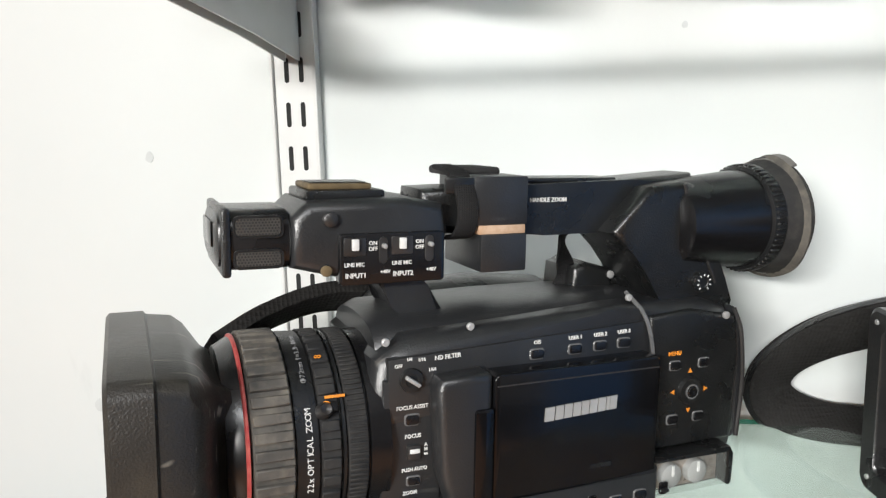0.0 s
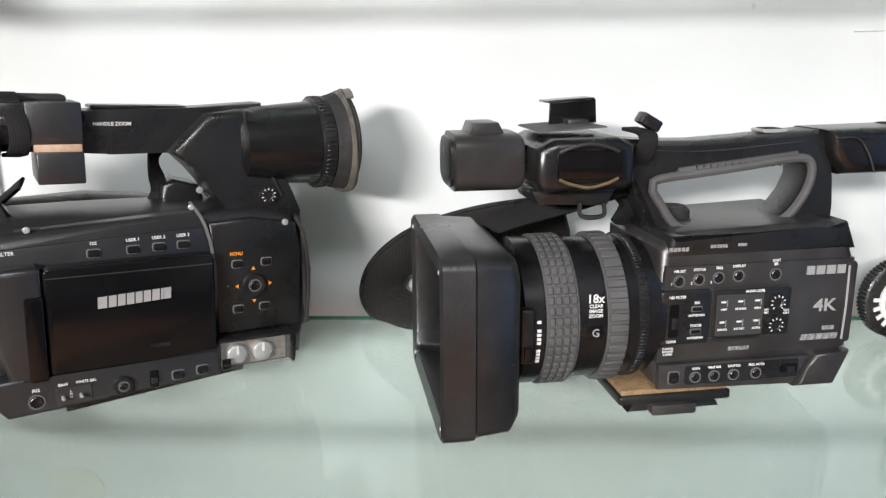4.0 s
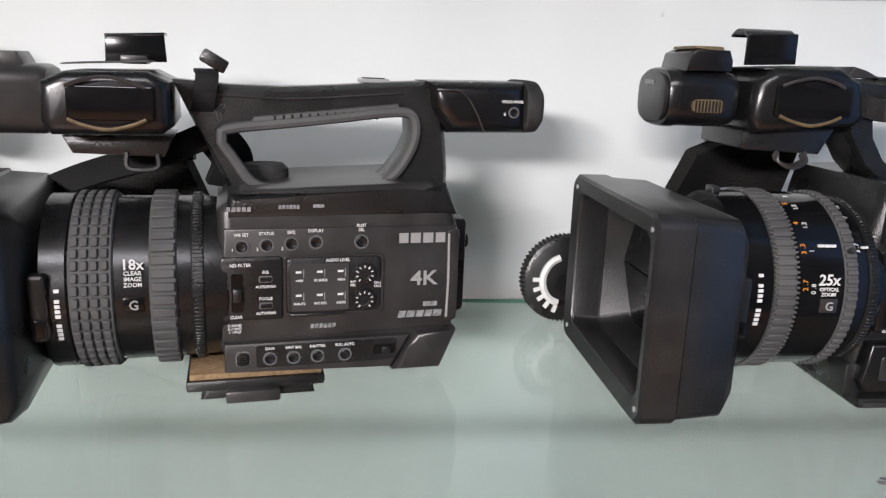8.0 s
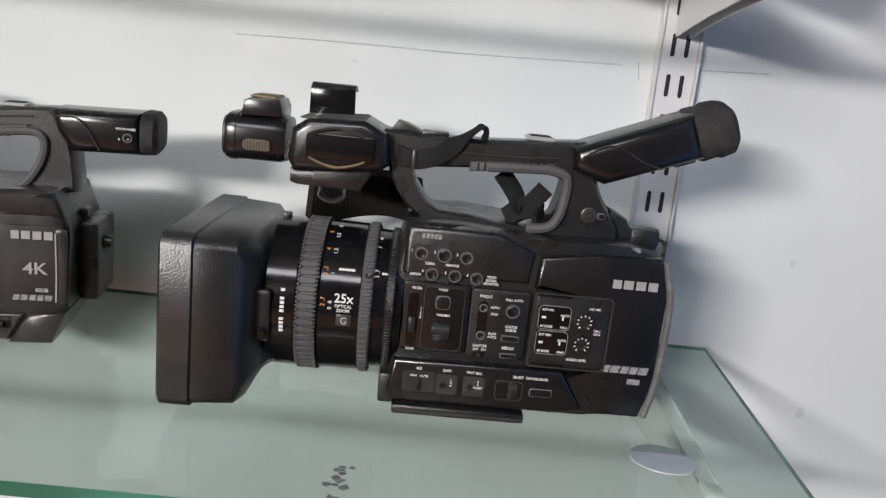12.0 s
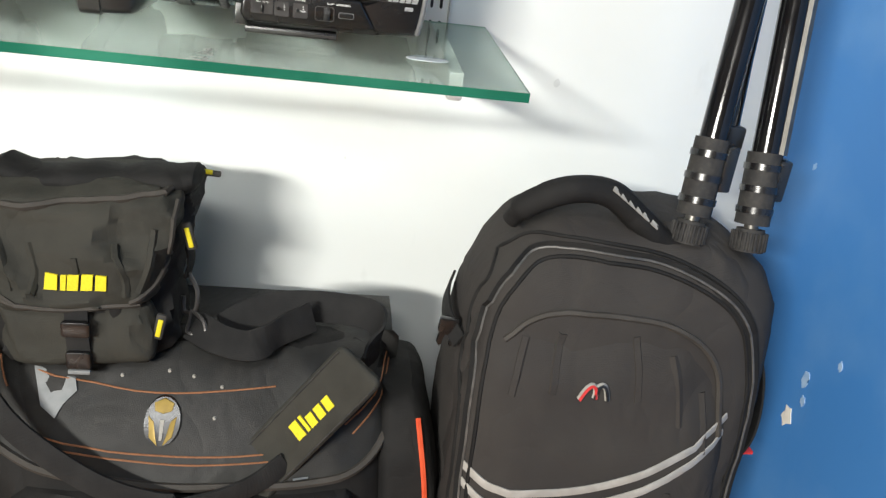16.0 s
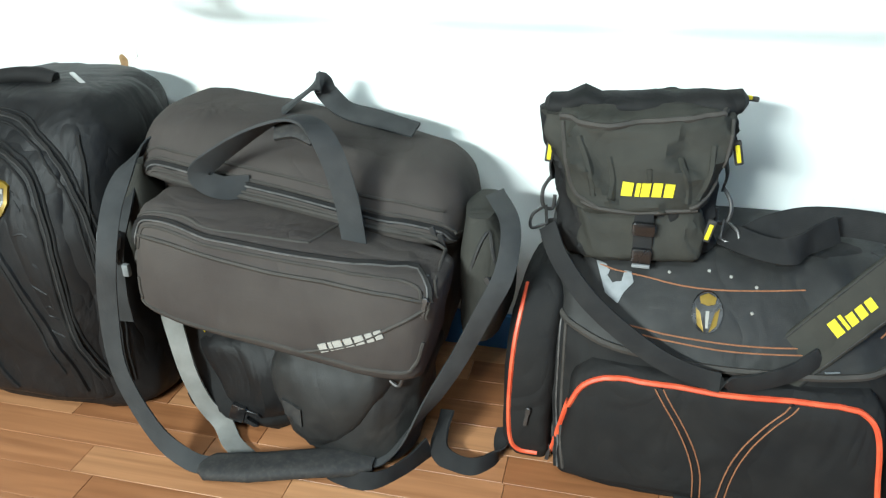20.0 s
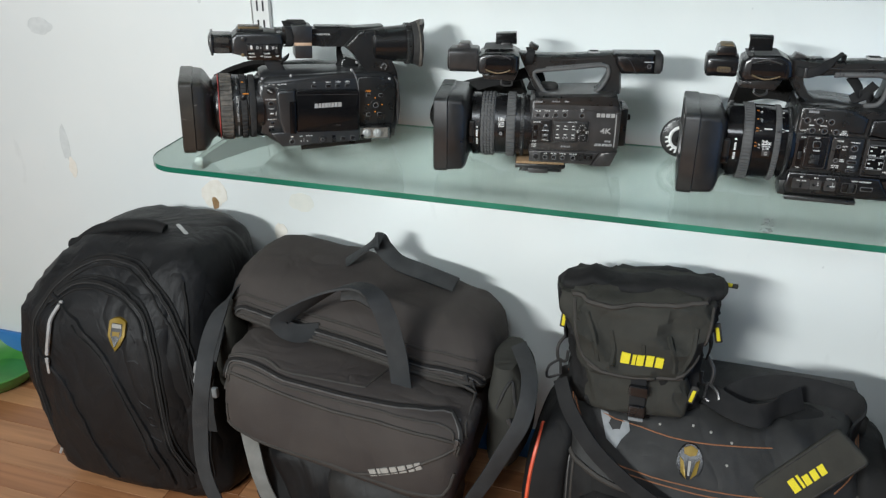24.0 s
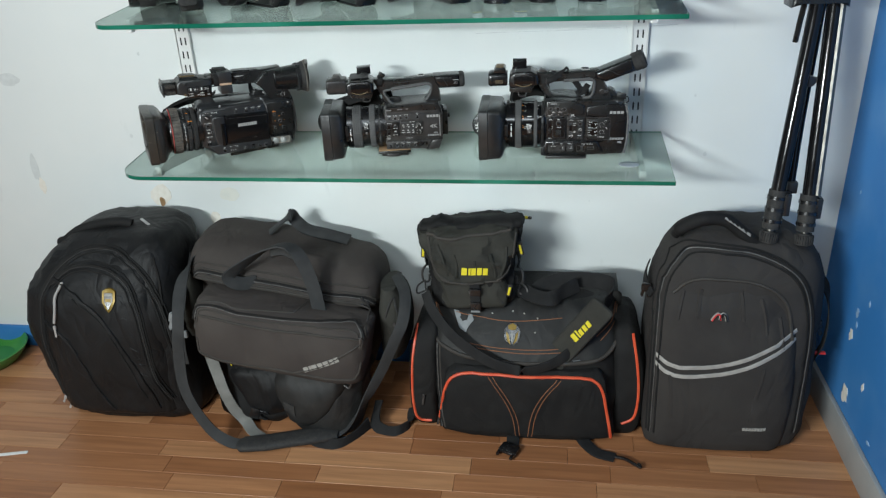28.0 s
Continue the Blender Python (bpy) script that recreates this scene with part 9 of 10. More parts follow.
def still_camera(x, y, yaw, length, r, hood, label, strap_side=0):
    """x, y: the body's middle; the lens points to the local -y. The lens axis lies along local x of LM."""
    c = thing("still_camera", label, "camera", pose(x, y, top_z(y), 0, 0, yaw) @ Matrix.Scale(1.13, 4), "still cameras on the upper shelf")
    part("body", prism([(-0.064, 0.004), (0.064, 0.004), (0.068, 0.03), (0.066, 0.062), (0.056, 0.073), (0.03, 0.079), (-0.03, 0.079), (-0.058, 0.072), (-0.069, 0.05), (-0.069, 0.02)], -0.022, 0.03, 0.010, 4), BLACK, c)
    part("base", box(-0.060, 0.060, -0.020, 0.027, 0.0, 0.006, 0.003), BLACK, c)
    part("grip", loft([[(-0.052 + a, -0.030 + b, z) for a, b in squircle(0.018 * g, 0.021 * g, 2.6, 20)] for z, g in ((0.004, 0.75), (0.01, 1.0), (0.05, 1.0), (0.068, 0.85), (0.075, 0.5))]), LEATHERETTE, c, "grained rubber grip")
    part("side_cover", prism(rounded(-0.016, 0.022, 0.012, 0.066, 0.006, 3), 0.064, 0.0705, 0.002, m=Matrix.Rotation(radians(-90), 4, "Z")), RUBBER, c)
    part("prism_hump", loft([[(a, -0.004 + b, z) for a, b in squircle(0.031 * g, 0.030 * k, 3.0, 28)] for z, g, k in ((0.070, 1.1, 0.95), (0.082, 1.0, 1.0), (0.094, 0.78, 1.02), (0.101, 0.52, 0.9), (0.103, 0.3, 0.6))]), BLACK_SMOOTH, c)
    for k in range(4):
        part("emblem_bar", box(-0.0125 + 0.0065 * k, -0.0075 + 0.0065 * k, -0.0362, -0.0335, 0.086, 0.0925), INK, c, smooth=False)
    part("hot_shoe", box(-0.010, 0.010, -0.006, 0.014, 0.102, 0.106, 0.001), SILVER, c)
    part("eyepiece", box(-0.014, 0.014, 0.026, 0.036, 0.080, 0.097, 0.004), RUBBER, c)
    part("mode_dial", lathe([(0, 0.012), (0.008, 0.0115), (0.009, 0.009), (0.009, 0.0001)], 24, axis="z", m=Matrix.Translation((0.046, 0.0, 0.075))), BLACK, c)
    part("dial_top", lathe([(0.009, 0.0085), (0.0096, 0.008), (0.0096, 0.0001)], 24, axis="z", m=Matrix.Translation((0.046, 0.0, 0.075))), RIM, c)
    part("shutter_button", lathe([(0, 0.009), (0.005, 0.008), (0.006, 0.0001)], 18, axis="z", m=Matrix.Translation((-0.050, -0.022, 0.072))), RIM, c)
    for dx, z in ((0.052, 0.058), (0.054, 0.042), (0.050, 0.024)):
        part("side_button", lathe([(0, 0.0042), (-0.003, 0.0036), (-0.0036, 0.0001)], 12, m=turned_y(dx, -0.022, z)), SILVER, c, "small silver button")
    for sx in (-0.070, 0.070):
        part("strap_lug", tube([(sx, -0.004, 0.068), (sx * 1.07, 0.0, 0.070), (sx * 1.07, 0.006, 0.066), (sx, 0.008, 0.062)], 0.0018, 6), SILVER, c)
    LM = Matrix.Translation((0.002, -0.022, 0.048)) @ Matrix.Rotation(radians(-90), 4, "Z")
    lens = part("lens", lathe([(0.0, r * 0.95), (0.004, r * 0.95), (0.005, r * 0.9), (length * 0.35, r * 0.92), (length * 0.38, r), (length - 0.004, r), (length, r * 0.96), (length, r * 0.84), (length - 0.006, r * 0.8), (length - 0.008, 0.0001)], 40, m=LM), BLACK, c)
    part("mount_ring", lathe([(-0.002, r * 0.98), (0.003, r * 0.98)], 40, m=LM), SILVER, lens)
    rb = ribs(48, r * 0.995, r + 0.0012, length * 0.45, length * 0.78, 0.55)
    rb.transform(LM)
    part("zoom_grip", rb, RUBBER, lens)
    part("front_glass", lathe([(length - 0.009, r * 0.79), (length - 0.005, r * 0.6), (length - 0.004, 0.0001)], 36, m=LM), LENS, lens, "coated front glass")
    if hood:
        petal_hood(length - 0.006, length + 0.034, r * 1.02, lens, LM)
    if strap_side:
        part("neck_strap", strap([(0.07 * strap_side, 0.0, 0.078), (0.082 * strap_side, -0.006, 0.06), (0.086 * strap_side, -0.012, 0.03), (0.078 * strap_side, -0.02, 0.006)], 0.012, 0.002, (0.2, 1, 0)), WEBBING, c)
    return c


still_camera(0.095, -0.175, -62, 0.098, 0.037, False, "black still camera with plain zoom lens, cap off")
still_camera(0.285, -0.165, -38, 0.075, 0.038, False, "black still camera with wide glossy lens", 1)
still_camera(0.510, -0.17, -52, 0.070, 0.036, True, "black still camera with petal hood on its lens", 1)
still_camera(0.738, -0.165, -56, 0.075, 0.035, True, "black still camera with long lens and petal hood", 1)


def card_box():
    c = thing("carton", "dark brown carton with orange square standing against the wall", "box", pose(-0.02, -0.06, top_z(-0.06), 0, 0, 2))
    part("carton_body", box(-0.068, 0.068, -0.025, 0.025, 0, 0.142, 0.002), CARD, c)
    part("orange_square", box(-0.026, 0.002, -0.0262, -0.0248, 0.098, 0.122), GOLD, c, "orange-yellow square")
    part("pale_seal", lathe([(-0.0264, 0.012), (-0.0252, 0.012)], 24, m=turned_y(0.045, 0, 0.125) @ Matrix.Diagonal((1, 1, 0.6, 1))), INK, c)
    return c


card_box()


def standing_lens(x, y, rows, label, extras):
    c = thing("camera_lens", label, "lens", pose(x, y, top_z(y)), "lenses standing on the upper shelf")
    part("barrel", lathe(rows, 44, axis="z"), BLACK, c)
    extras(c)
    return c


def upright_ribs(c, n, r, z0, z1, mat=RUBBER, name="rubber_ring"):
    rb = ribs(n, r, r + 0.0014, z0, z1, 0.6)
    rb.transform(Matrix.Rotation(radians(-90), 4, "Y"))
    part(name, rb, mat, c)


def tall_extras(c):
    upright_ribs(c, 56, 0.0365, 0.055, 0.085)
    upright_ribs(c, 56, 0.0385, 0.105, 0.128)
    part("gold_ring", lathe([(0.0455, 0.0378), (0.0475, 0.0378)], 44, axis="z"), GOLD, c, "thin gold ring")
    part("hood", open_lathe([(0.185, 0.036), (0.200, 0.046), (0.205, 0.0515), (0.262, 0.054), (0.262, 0.0515), (0.205, 0.049), (0.19, 0.035)], 44, axis="z"), HOOD, c, "wide lens hood")
    for k in range(2):
        part("gold_bar", box(-0.012, 0.014, -0.0392, -0.0380, 0.062 - 0.006 * k, 0.0655 - 0.006 * k), GOLD, c, smooth=False)
    part("hood_bar", box(0.006, 0.018, -0.0535, -0.052, 0.222, 0.227), INK, c, smooth=False)
    part("lens_cap", lathe([(0.0, 0.033), (0.012, 0.0335), (0.014, 0.031)], 40, axis="z"), BLACK_SMOOTH, c)


standing_lens(0.862, -0.19, [(0.012, 0.032), (0.016, 0.037), (0.05, 0.038), (0.052, 0.0365), (0.088, 0.0365), (0.09, 0.039), (0.13, 0.0385), (0.132, 0.034), (0.19, 0.034), (0.195, 0.03)], "tall black telephoto zoom lens standing with its wide hood up", tall_extras)


def wide_extras(c):
    upright_ribs(c, 50, 0.0375, 0.055, 0.074)
    for k in range(7):
        t = radians(-150 + 18 * k)
        part("scale_mark", add(None, box(-0.0009, 0.0009, -0.0385, -0.0370, 0.037, 0.0405), Matrix.Rotation(t + radians(96), 4, "Z")), RED if k % 2 else INK, c, smooth=False)
    part("red_bars", box(-0.012, 0.004, -0.0375, -0.0355, 0.025, 0.029), RED, c, smooth=False)
    part("lens_cap", lathe([(0.0, 0.030), (0.014, 0.0305), (0.016, 0.028)], 40, axis="z"), BLACK_SMOOTH, c)
    m = Matrix.Rotation(radians(-90), 4, "Y")
    petal_hood(0.074, 0.120, 0.046, c, m, True, 0.5, 0.98)


standing_lens(0.966, -0.19, [(0.014, 0.028), (0.017, 0.031), (0.022, 0.036), (0.05, 0.0365), (0.052, 0.0375), (0.076, 0.0378), (0.08, 0.042), (0.084, 0.040)], "black wide-angle lens with petal hood and red markings", wide_extras)


def collar_extras(c):
    upright_ribs(c, 56, 0.038, 0.072, 0.088)
    part("hood", open_lathe([(0.095, 0.040), (0.098, 0.0435), (0.146, 0.045), (0.148, 0.0435), (0.148, 0.041), (0.1, 0.039)], 44, axis="z"), HOOD, c, "smooth round lens hood")
    part("collar", lathe([(0.022, 0.0385), (0.024, 0.0405), (0.046, 0.0405), (0.048, 0.0385)], 44, axis="z"), SATIN, c)
    foot = part("collar_foot", box(-0.052, -0.032, -0.02, 0.02, 0.022, 0.049, 0.003), BLACK_SMOOTH, c, "tripod foot of the lens")
    part("foot_plate", box(-0.055, -0.051, -0.017, 0.017, 0.026, 0.046, 0.002), GREY_RUBBER, foot)
    for x in (-0.012, 0.02):
        part("screw", lathe([(0, 0.003), (-0.0012, 0.0028), (-0.0012, 0.0001)], 12, m=turned_y(x, -0.039, 0.041)), SILVER, c)
    part("lens_cap", lathe([(0.0, 0.033), (0.012, 0.0335), (0.014, 0.031)], 40, axis="z"), BLACK_SMOOTH, c)


standing_lens(1.078, -0.19, [(0.012, 0.032), (0.02, 0.0375), (0.052, 0.0375), (0.054, 0.036), (0.07, 0.036), (0.072, 0.038), (0.09, 0.038), (0.1, 0.040), (0.101, 0.036)], "black lens with tripod collar foot and round hood", collar_extras)


def flash_unit():
    y = -0.19
    c = thing("flash_unit", "black camera flash lying on its back with grey-green display", "flash", pose(1.212, y, top_z(y) + 0.003, 0, 6, -4), "")
    head = part("flash_head", prism([(-0.105, 0.018), (-0.100, 0.075), (-0.035, 0.080), (-0.030, 0.02)], -0.035, 0.035, 0.006, 3), BLACK, c)
    part("pivot", box(-0.045, -0.02, -0.025, 0.025, 0.012, 0.066, 0.006), BLACK_SMOOTH, c)
    body = part("flash_body", prism([(-0.030, 0.004), (-0.033, 0.07), (0.05, 0.062), (0.06, 0.05), (0.06, 0.012), (0.052, 0.0)], -0.036, 0.034, 0.005, 3), BLACK, c)
    d = part("display", prism(rounded(-0.020, 0.014, 0.010, 0.060, 0.003, 3), -0.0375, -0.034, 0.0008, 1), LCD, c, "grey-green display")
    for k in range(4):
        part("button", lathe([(0, 0.004), (-0.002, 0.0036), (-0.002, 0.0001)], 14, m=turned_y(0.022, -0.0362, 0.014 + 0.013 * k)), SILVER if k != 2 else SATIN, c)
    part("control_dial", lathe([(0, 0.011), (-0.003, 0.0105), (-0.004, 0.007), (-0.003, 0.0001)], 28, m=turned_y(0.038, -0.0362, 0.032)), SATIN, c)
    part("mounting_foot", box(0.060, 0.074, -0.018, 0.018, 0.016, 0.046, 0.003), BLACK_SMOOTH, c)
    part("foot_lock", lathe([(0.0, 0.017), (0.006, 0.017)], 28, m=Matrix.Translation((0.058, 0, 0.031))), BLACK, c)
    part("maker_bar", box(-0.046, -0.042, -0.0362, -0.0345, 0.03, 0.064), INK_DIM, c, smooth=False)
    return c


flash_unit()


def neck_strap():
    c = thing("neck_strap", "coiled black camera strap with thin yellow lines on the shelf", "strap", pose(0, 0, 0))
    z = top_z(-0.12) + 0.012
    pts = [(0.73, -0.15, z), (0.77, -0.13, z + 0.012), (0.83, -0.115, z + 0.014), (0.90, -0.12, z + 0.014), (0.945, -0.14, z + 0.008)]
    band = part("band", strap(pts, 0.036, 0.004, (0, 0.25, 1)), WEBBING, c)
    for s in (-0.012, 0.012):
        part("yellow_line", tube([(x, y - 0.004, zz + s) for x, y, zz in pts], 0.0011, 5), YELLOW, band)
    return c


def clear_bag():
    c = solo("plastic_wrap", soft([(top_z(-0.25), 0.725, -0.25, 0.028, 0.02, 2.4), (top_z(-0.25) + 0.012, 0.727, -0.25, 0.036, 0.024, 2.4), (top_z(-0.25) + 0.026, 0.728, -0.25, 0.02, 0.014, 2.2)], 51, 0.006, 8, 20, 40), CLEAR, "small crumpled clear plastic wrap on the shelf", "wrapper")
    return c


neck_strap()
clear_bag()


# ---- folded tripod standing on the rolling backpack ----
def tripod():
    c = thing("tripod", "folded black tripod leaning in the corner on the backpack", "tripod")

    def leg(foot, top, clamp_lo, clamp_hi, inner, label=""):
        a, b = Vector(foot), Vector(top)
        d = (b - a).normalized()
        at = lambda z: a + d * ((z - a.z) / d.z)
        leg_ob = part("leg", tube([at(clamp_hi - 0.01), at(clamp_hi + 0.2), b], 0.0165, 14, 2), BLACK_GLOSS, c, label)
        part("lower_tube", tube([at(foot[2] + 0.02), at(clamp_lo + 0.02)], 0.0085, 12, 2, smooth=False), ALU, leg_ob)
        cl = tube([at(clamp_lo), at((clamp_lo + clamp_hi) / 2), at(clamp_hi)], 0.0205, 12, 3)
        part("leg_clamp", cl, RUBBER, leg_ob, "ribbed plastic leg lock")
        for k in range(3):
            p = at(clamp_lo + (clamp_hi - clamp_lo) * (0.2 + 0.3 * k))
            part("clamp_band", tube([p - d * 0.004, p + d * 0.004], 0.0222, 14, 2, smooth=False), BLACK_SMOOTH, leg_ob)
        part("clamp_lever", box(at(clamp_hi).x + 0.012, at(clamp_hi).x + 0.028, at(clamp_hi).y - 0.02, at(clamp_hi).y + 0.004, clamp_lo + 0.03, clamp_hi - 0.004, 0.003), BLACK, leg_ob)
        f = at(foot[2] + 0.012)
        rub = tube([f - d * 0.012, f, f + d * 0.016], [0.019, 0.0205, 0.017], 18, 2)
        part("rubber_foot", rub, RUBBER, leg_ob, "ribbed black rubber foot")
        fr = ribs(22, 0.0195, 0.0218, -0.010, 0.012, 0.5)
        fr.transform(Matrix.Translation(f) @ d.to_track_quat("X", "Z").to_matrix().to_4x4())
        part("foot_ribs", fr, RUBBER, leg_ob)
        if inner:
            part("outer_channel", tube([at(clamp_hi) + Vector((0.014, -0.006, 0)), b + Vector((0.014, -0.006, 0))], 0.0095, 8, 2, smooth=False), ALU, leg_ob, "scuffed aluminium channel")
        return leg_ob

    leg((1.510, -0.292, 0.578), (1.572, -0.175, 1.13), 0.612, 0.702, False)
    leg((1.592, -0.290, 0.572), (1.612, -0.160, 1.13), 0.605, 0.690, True)
    part("centre_tube", tube([(1.556, -0.235, 0.70), (1.566, -0.20, 0.85), (1.590, -0.140, 1.13)], 0.0125, 12, 3), BLACK_GLOSS, c)
    part("centre_clip", box(1.546, 1.572, -0.252, -0.222, 0.686, 0.715, 0.004), BLACK, c)
    part("middle_brace", tube([(1.553, -0.205, 0.955), (1.575, -0.198, 0.95), (1.603, -0.2, 0.94)], 0.006, 8), ALU, c)
    part("brace_knob", lathe([(0, 0.013), (-0.014, 0.012), (-0.016, 0.0001)], 18, m=turned_y(1.572, -0.20, 0.945)), BLACK, c)
    sp = part("spider", prism([(1.512, 1.105), (1.516, 1.150), (1.545, 1.175), (1.60, 1.175), (1.632, 1.150), (1.634, 1.105), (1.60, 1.12), (1.545, 1.12)], -0.20, -0.12, 0.006, 3), BLACK, c)
    for x in (1.522, 1.575, 1.625):
        part("hinge_bolt", lathe([(0, 0.009), (-0.008, 0.0085), (-0.009, 0.0001)], 16, m=turned_y(x, -0.20, 1.138)), SATIN, sp)
    part("column", lathe([(1.17, 0.016), (1.20, 0.016), (1.20, 0.022), (1.215, 0.022)], 24, axis="z", m=Matrix.Translation((1.575, -0.165, 0))), SATIN, c)
    head = part("pan_head", prism([(1.535, 1.205), (1.528, 1.245), (1.545, 1.262), (1.60, 1.262), (1.622, 1.245), (1.615, 1.205)], -0.205, -0.125, 0.006, 3), BLACK, c)
    part("head_plate", box(1.522, 1.628, -0.21, -0.12, 1.262, 1.278, 0.004), BLACK, head)
    part("tilt_knob", lathe([(0, 0.017), (0.03, 0.015), (0.034, 0.0001)], 20, m=Matrix.Translation((1.618, -0.17, 1.235))), BLACK_SMOOTH, head)
    part("pan_lever", tube([(1.56, -0.18, 1.225), (1.555, -0.165, 1.18), (1.55, -0.145, 1.08), (1.548, -0.135, 1.02)], 0.0065, 8), BLACK, head)
    return c


tripod()


# ---- wear on the walls: parts of the wall ----
def blotch(name, x, z, rx, rz, mat, seed, thick=0.0015, label="", y=0.0, n=22):
    rng = random.Random(seed)
    pts = []
    for i in range(n):
        a = 2 * math.pi * i / n
        k = 1 + 0.28 * noise.noise(Vector((math.cos(a) * 1.4, math.sin(a) * 1.4, seed * 3.7))) + rng.uniform(-0.07, 0.07)
        pts.append((x + rx * k * math.cos(a), z + rz * k * math.sin(a)))
    return part(name, prism(pts, y - thick, y + 0.001), mat, wall_back, label, smooth=False)


blotch("filler_patch", -0.187, 0.562, 0.033, 0.034, PLASTER, 1, 0.0012, "bare white filler patch")
blotch("wall_hole", -0.184, 0.541, 0.0085, 0.016, RAW, 2, 0.0022, "brown hole in the plaster")
blotch("filler_patch", -0.022, 0.484, 0.015, 0.030, PLASTER, 3, 0.0012, "bare white filler patch")
blotch("filler_patch", 0.035, 0.565, 0.030, 0.022, material("cream_filler", (0.74, 0.74, 0.68), 0.8, 0, (0.70, 0.71, 0.66), 0.5, 40, 300, 0.2), 9, 0.0008, "faint cream filler patch")
blotch("filler_patch", -0.571, 0.588, 0.011, 0.022, PLASTER, 4, 0.0012, "small bare filler patch")
SMUDGE = material("grey_wall_smudge", (0.59, 0.615, 0.61), 0.7, 0, (0.655, 0.68, 0.675), 0.5, 60, 300, 0.1)
blotch("smudge", -0.582, 0.645, 0.013, 0.040, SMUDGE, 5, 0.0006, "grey smudge")
blotch("smudge", -0.588, 0.918, 0.035, 0.018, SMUDGE, 6, 0.0006, "grey smudge")
blotch("smudge", -0.635, 0.99, 0.02, 0.009, SMUDGE, 7, 0.0006, "grey smudge")
for i, (x, z, r) in enumerate(((0.30, 1.082, 0.0022), (-0.164, 0.987, 0.004), (0.905, 1.014, 0.0015), (0.33, 0.665, 0.0018), (1.36, 0.86, 0.003), (1.40, 0.70, 0.005), (0.62, 0.60, 0.0015), (1.10, 0.56, 0.0018), (-0.24, 0.748, 0.005), (0.70, 1.05, 0.002), (0.44, 0.62, 0.002))):
    blotch("chip", x, z, r, r * 1.3, SMUDGE, 20 + i, 0.0006, "", 0.0, 9)


def pencil_line(pts):
    part("pencil_line", tube([(x, -0.0002, z) for x, z in pts], 0.0006, 5), PENCIL, wall_back, "thin pencil line")


pencil_line([(0.79, 1.0275), (0.90, 1.030), (1.007, 1.031), (1.10, 1.034), (1.16, 1.036)])
pencil_line([(1.174, 1.040), (1.1755, 1.033), (1.177, 1.024)])
pencil_line([(1.232, 1.038), (1.27, 1.040), (1.30, 1.0415)])
for i, (y, z, ry, rz) in enumerate(((-0.234, 0.294, 0.012, 0.018), (-0.245, 0.365, 0.008, 0.014), (-0.255, 0.335, 0.006, 0.01), (-0.27, 0.135, 0.022, 0.028), (-0.115, 0.64, 0.004, 0.007), (-0.36, 0.22, 0.008, 0.012), (-0.30, 0.42, 0.004, 0.008), (-0.45, 0.12, 0.01, 0.006))):
    rng = random.Random(40 + i)
    pts = [(y + ry * math.cos(2 * math.pi * k / 14) * rng.uniform(0.55, 1.2), z + rz * math.sin(2 * math.pi * k / 14) * rng.uniform(0.55, 1.2)) for k in range(14)]
    bm = prism(pts, -0.0012, 0.0005)
    bm.transform(Matrix.Translation((XR, 0, 0)) @ Matrix(((0, 1, 0, 0), (1, 0, 0, 0), (0, 0, 1, 0), (0, 0, 0, 1))))
    part("paint_chip", bm, PLASTER if i in (0, 3, 5) else material("pale_blue_scuff", (0.22, 0.38, 0.62), 0.7, 0, (0.35, 0.48, 0.66), 0.5, 80, 300, 0.2), wall_east, "chipped paint", smooth=False)


# ---- small things on the shelf and the floor ----
def shelf_disc():
    y = -0.247
    c = thing("bracket_pad", "thin frosted plastic disc lying on the glass over the bracket", "pad", pose(1.178, y, on_shelf(y) + 0.0006, -4.4, 0, 0))
    part("disc", lathe([(0, 0.024), (0.0008, 0.0238), (0.001, 0.022), (0.001, 0.0001)], 36, axis="z"), FROST, c)
    return c


shelf_disc()
SMEAR = material("dried_grey_smear", (0.16, 0.17, 0.165), 0.9, 0, (0.30, 0.31, 0.30), 0.5, 300, 600, 0.2)
for i in range(26):
    rng = random.Random(70 + i)
    x, y = 0.951 + rng.gauss(0, 0.006), -0.315 + rng.uniform(-0.024, 0.022)
    r = rng.uniform(0.0012, 0.0036)
    pts = [(r * math.cos(2 * math.pi * k / 7) * rng.uniform(0.5, 1.4), r * math.sin(2 * math.pi * k / 7) * rng.uniform(0.5, 1.4)) for k in range(7)]
    bm = prism(pts, -0.0002, 0.0002)
    bm.transform(pose(x, y, on_shelf(y) + 0.0004, -90 - 4.4))
    if i == 0:
        smear = solo("dried_smear", bm, SMEAR, "dried grey speckled smear on the glass shelf", "smear", smooth=False)
    else:
        part("speck", bm, SMEAR, smear, smooth=False)


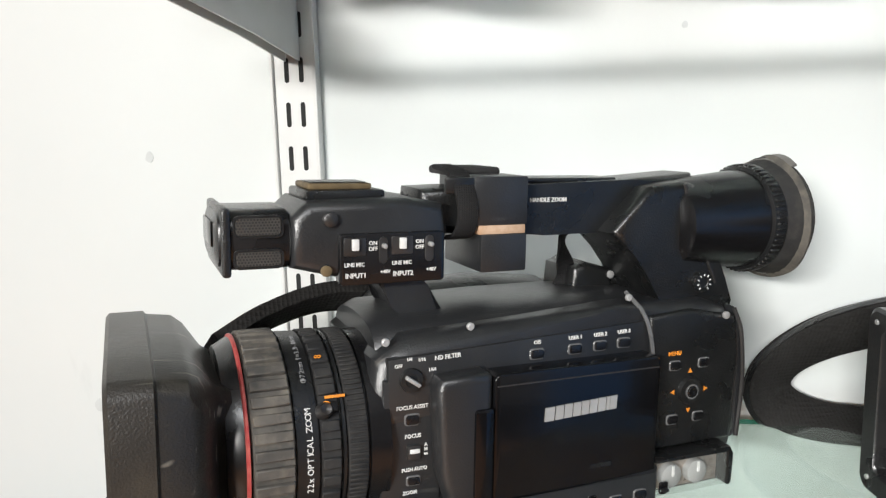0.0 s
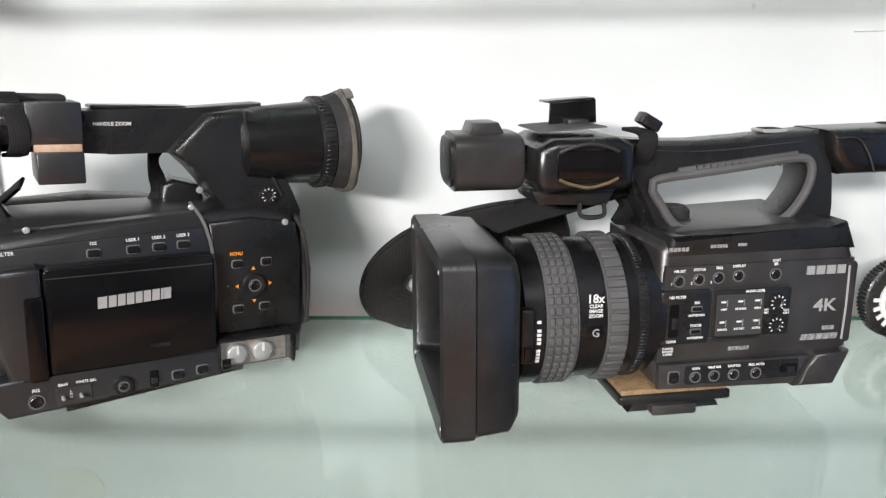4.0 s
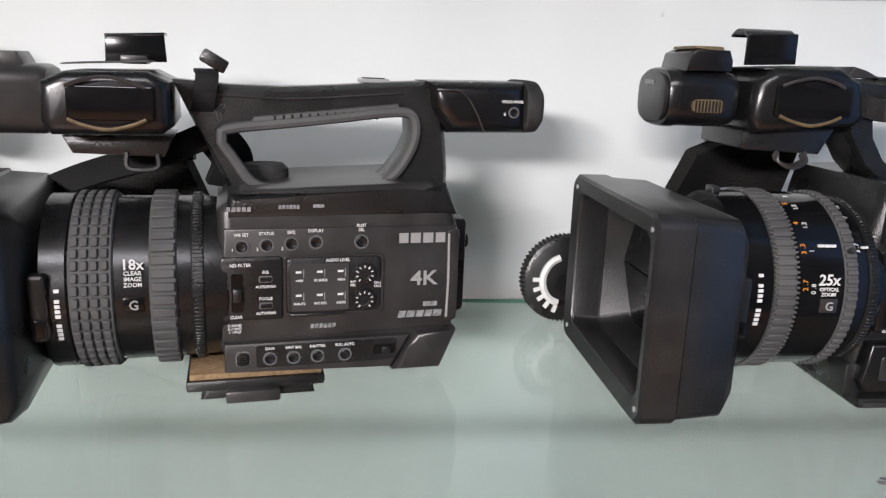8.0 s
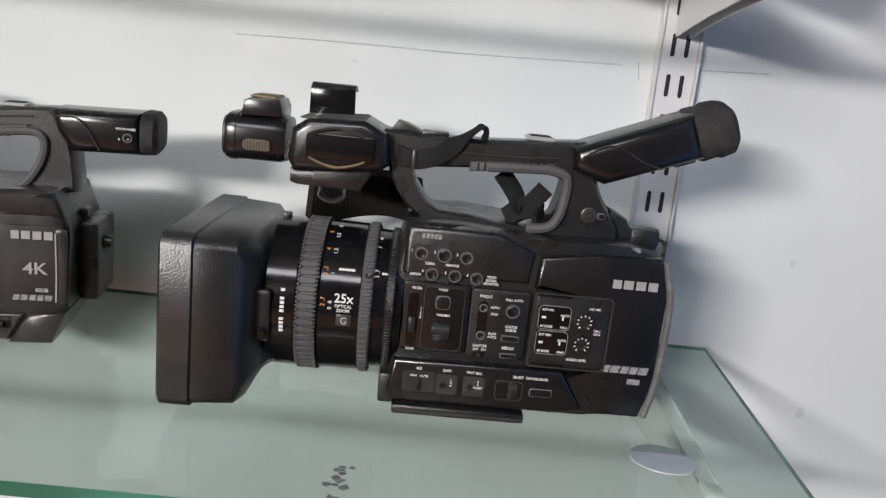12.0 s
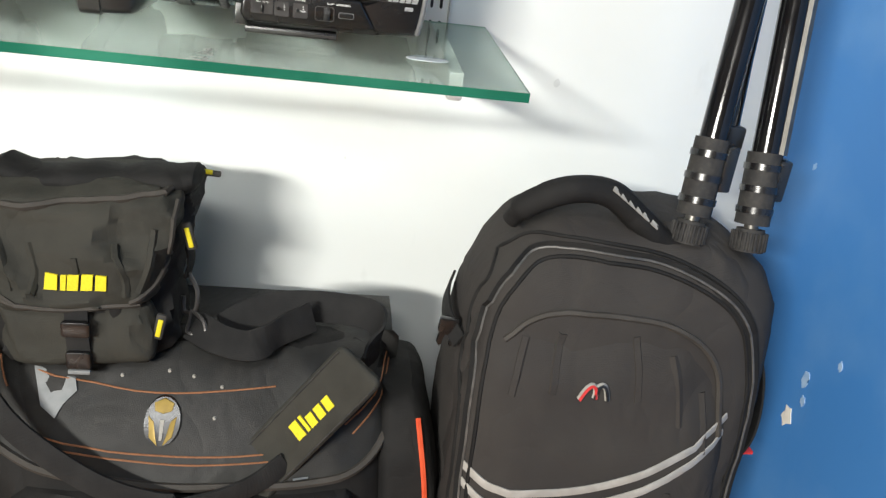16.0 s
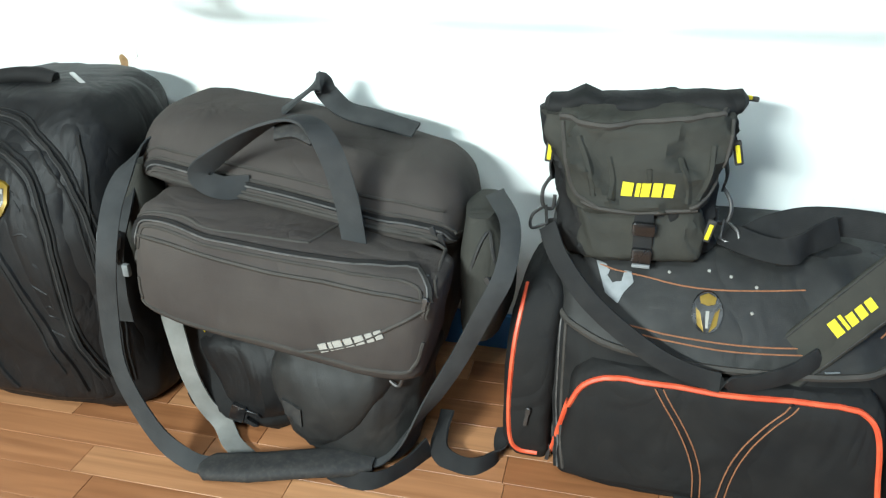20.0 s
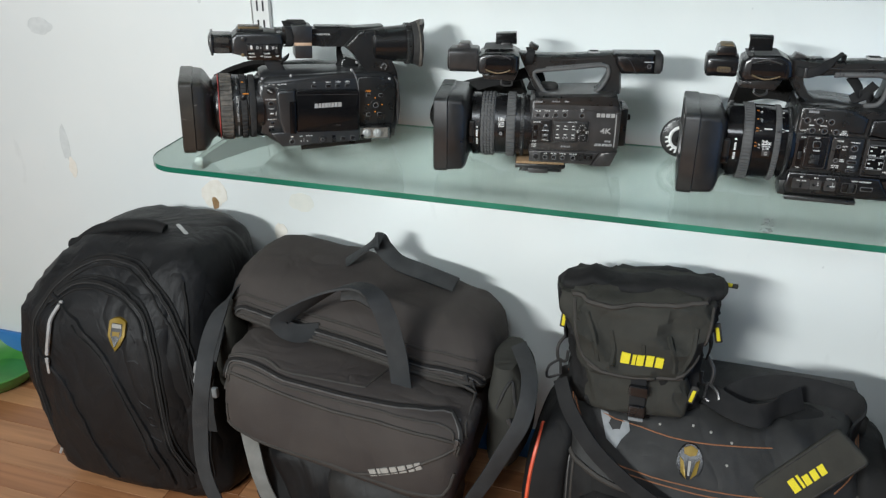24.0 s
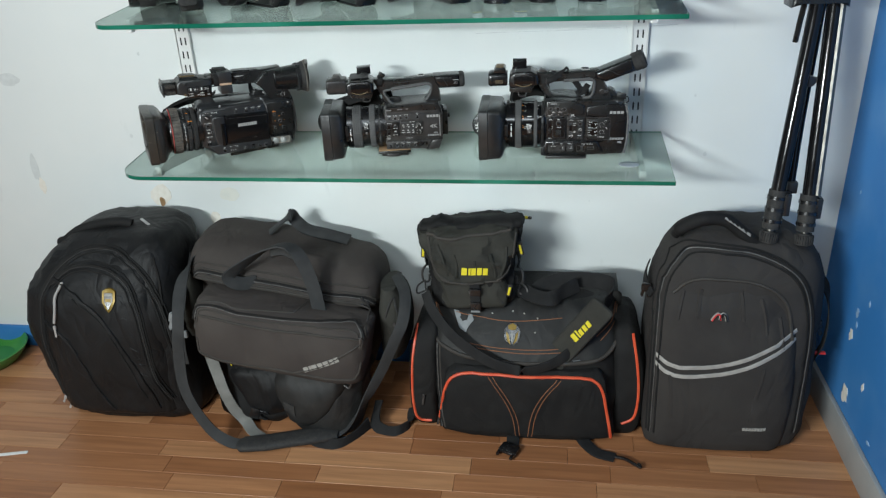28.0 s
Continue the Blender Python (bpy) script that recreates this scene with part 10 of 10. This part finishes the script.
def lens_cap_roll():
    c = thing("lens_cap", "round black lens cap with plain white marks standing on the shelf", "lens cap", pose(0.818, -0.075, on_shelf(-0.075), 0, 0, 8))
    part("cap", lathe([(-0.006, 0.031), (-0.004, 0.034), (0.006, 0.034), (0.008, 0.031)], 40, m=turned_y(0, 0, 0.036)), BLACK, c)
    rb = ribs(60, 0.034, 0.0354, -0.004, 0.006, 0.5)
    rb.transform(turned_y(0, 0, 0.036))
    part("knurled_rim", rb, RUBBER, c)
    arc = [(-0.018 * math.cos(a) - 0.002, -0.0068, 0.036 + 0.019 * math.sin(a)) for a in (radians(k) for k in range(-75, 76, 15))]
    part("white_arc", tube(arc, 0.003, 6), INK, c)
    for k in range(5):
        a = radians(-160 + 18 * k)
        part("white_bar", add(None, box(-0.0016, 0.0016, -0.0072, -0.0055, 0.022, 0.028), Matrix.Translation((0, 0, 0.036)) @ Matrix.Rotation(a, 4, "Y")), INK, c, smooth=False)
    return c


lens_cap_roll()


def green_bowl():
    c = thing("green_basin", "green plastic basin standing by the blue baseboard", "basin", pose(-0.865, -0.115, 0))
    part("bowl", open_lathe([(0.0, 0.085), (0.006, 0.10), (0.035, 0.125), (0.05, 0.132), (0.052, 0.128), (0.037, 0.12), (0.010, 0.095), (0.004, 0.08)], 40, axis="z"), GREEN, c)
    part("bowl_bottom", lathe([(0.002, 0.095), (0.006, 0.095)], 40, axis="z"), GREEN, c)
    return c


green_bowl()
solo("paper_scrap", add(None, box(-0.045, 0.045, -0.006, 0.006, 0.0, 0.0012, 0.0004), Matrix.Translation((-0.48, -0.548, 0.001)) @ Matrix.Rotation(radians(14), 4, "Z")), INK, "thin white paper strip lying on the laminate floor", "paper")


# ---- laminate strips of the floor ----
def floor_strips():
    rng = random.Random(5)
    widths = 0.064
    meshes = {}
    y, row, count = -0.002, 0, 0
    far = bmesh.new()
    while y > YF:
        x = XL + rng.uniform(-0.4, 0.0)
        while x < XR:
            length = rng.choice((0.24, 0.3, 0.36, 0.42, 0.5))
            a, b = max(x, XL), min(x + length, XR)
            near = y > -1.0 and b > -1.05
            if b - a > 0.03:
                if near:
                    key = round(b - a, 2)
                    if key not in meshes:
                        meshes[key] = mesh_of(box(0, key - 0.0008, -widths + 0.0008, 0, -0.006, 0, 0.0006, 1), "strip", WOOD, False)
                    ob = new("strip", meshes[key])
                    ob.parent, ob.location = floor_ob, (a, y, rng.uniform(-0.0003, 0.0003))
                    count += 1
                else:
                    box(a, b - 0.0008, y - widths + 0.0008, y, -0.006, 0, bm=far)
            x += length
        y -= widths
        row += 1
    tagged(part("far_strips", far, WOOD, floor_ob, smooth=False), "laminate strips farther off", kind="stuff")


floor_strips()
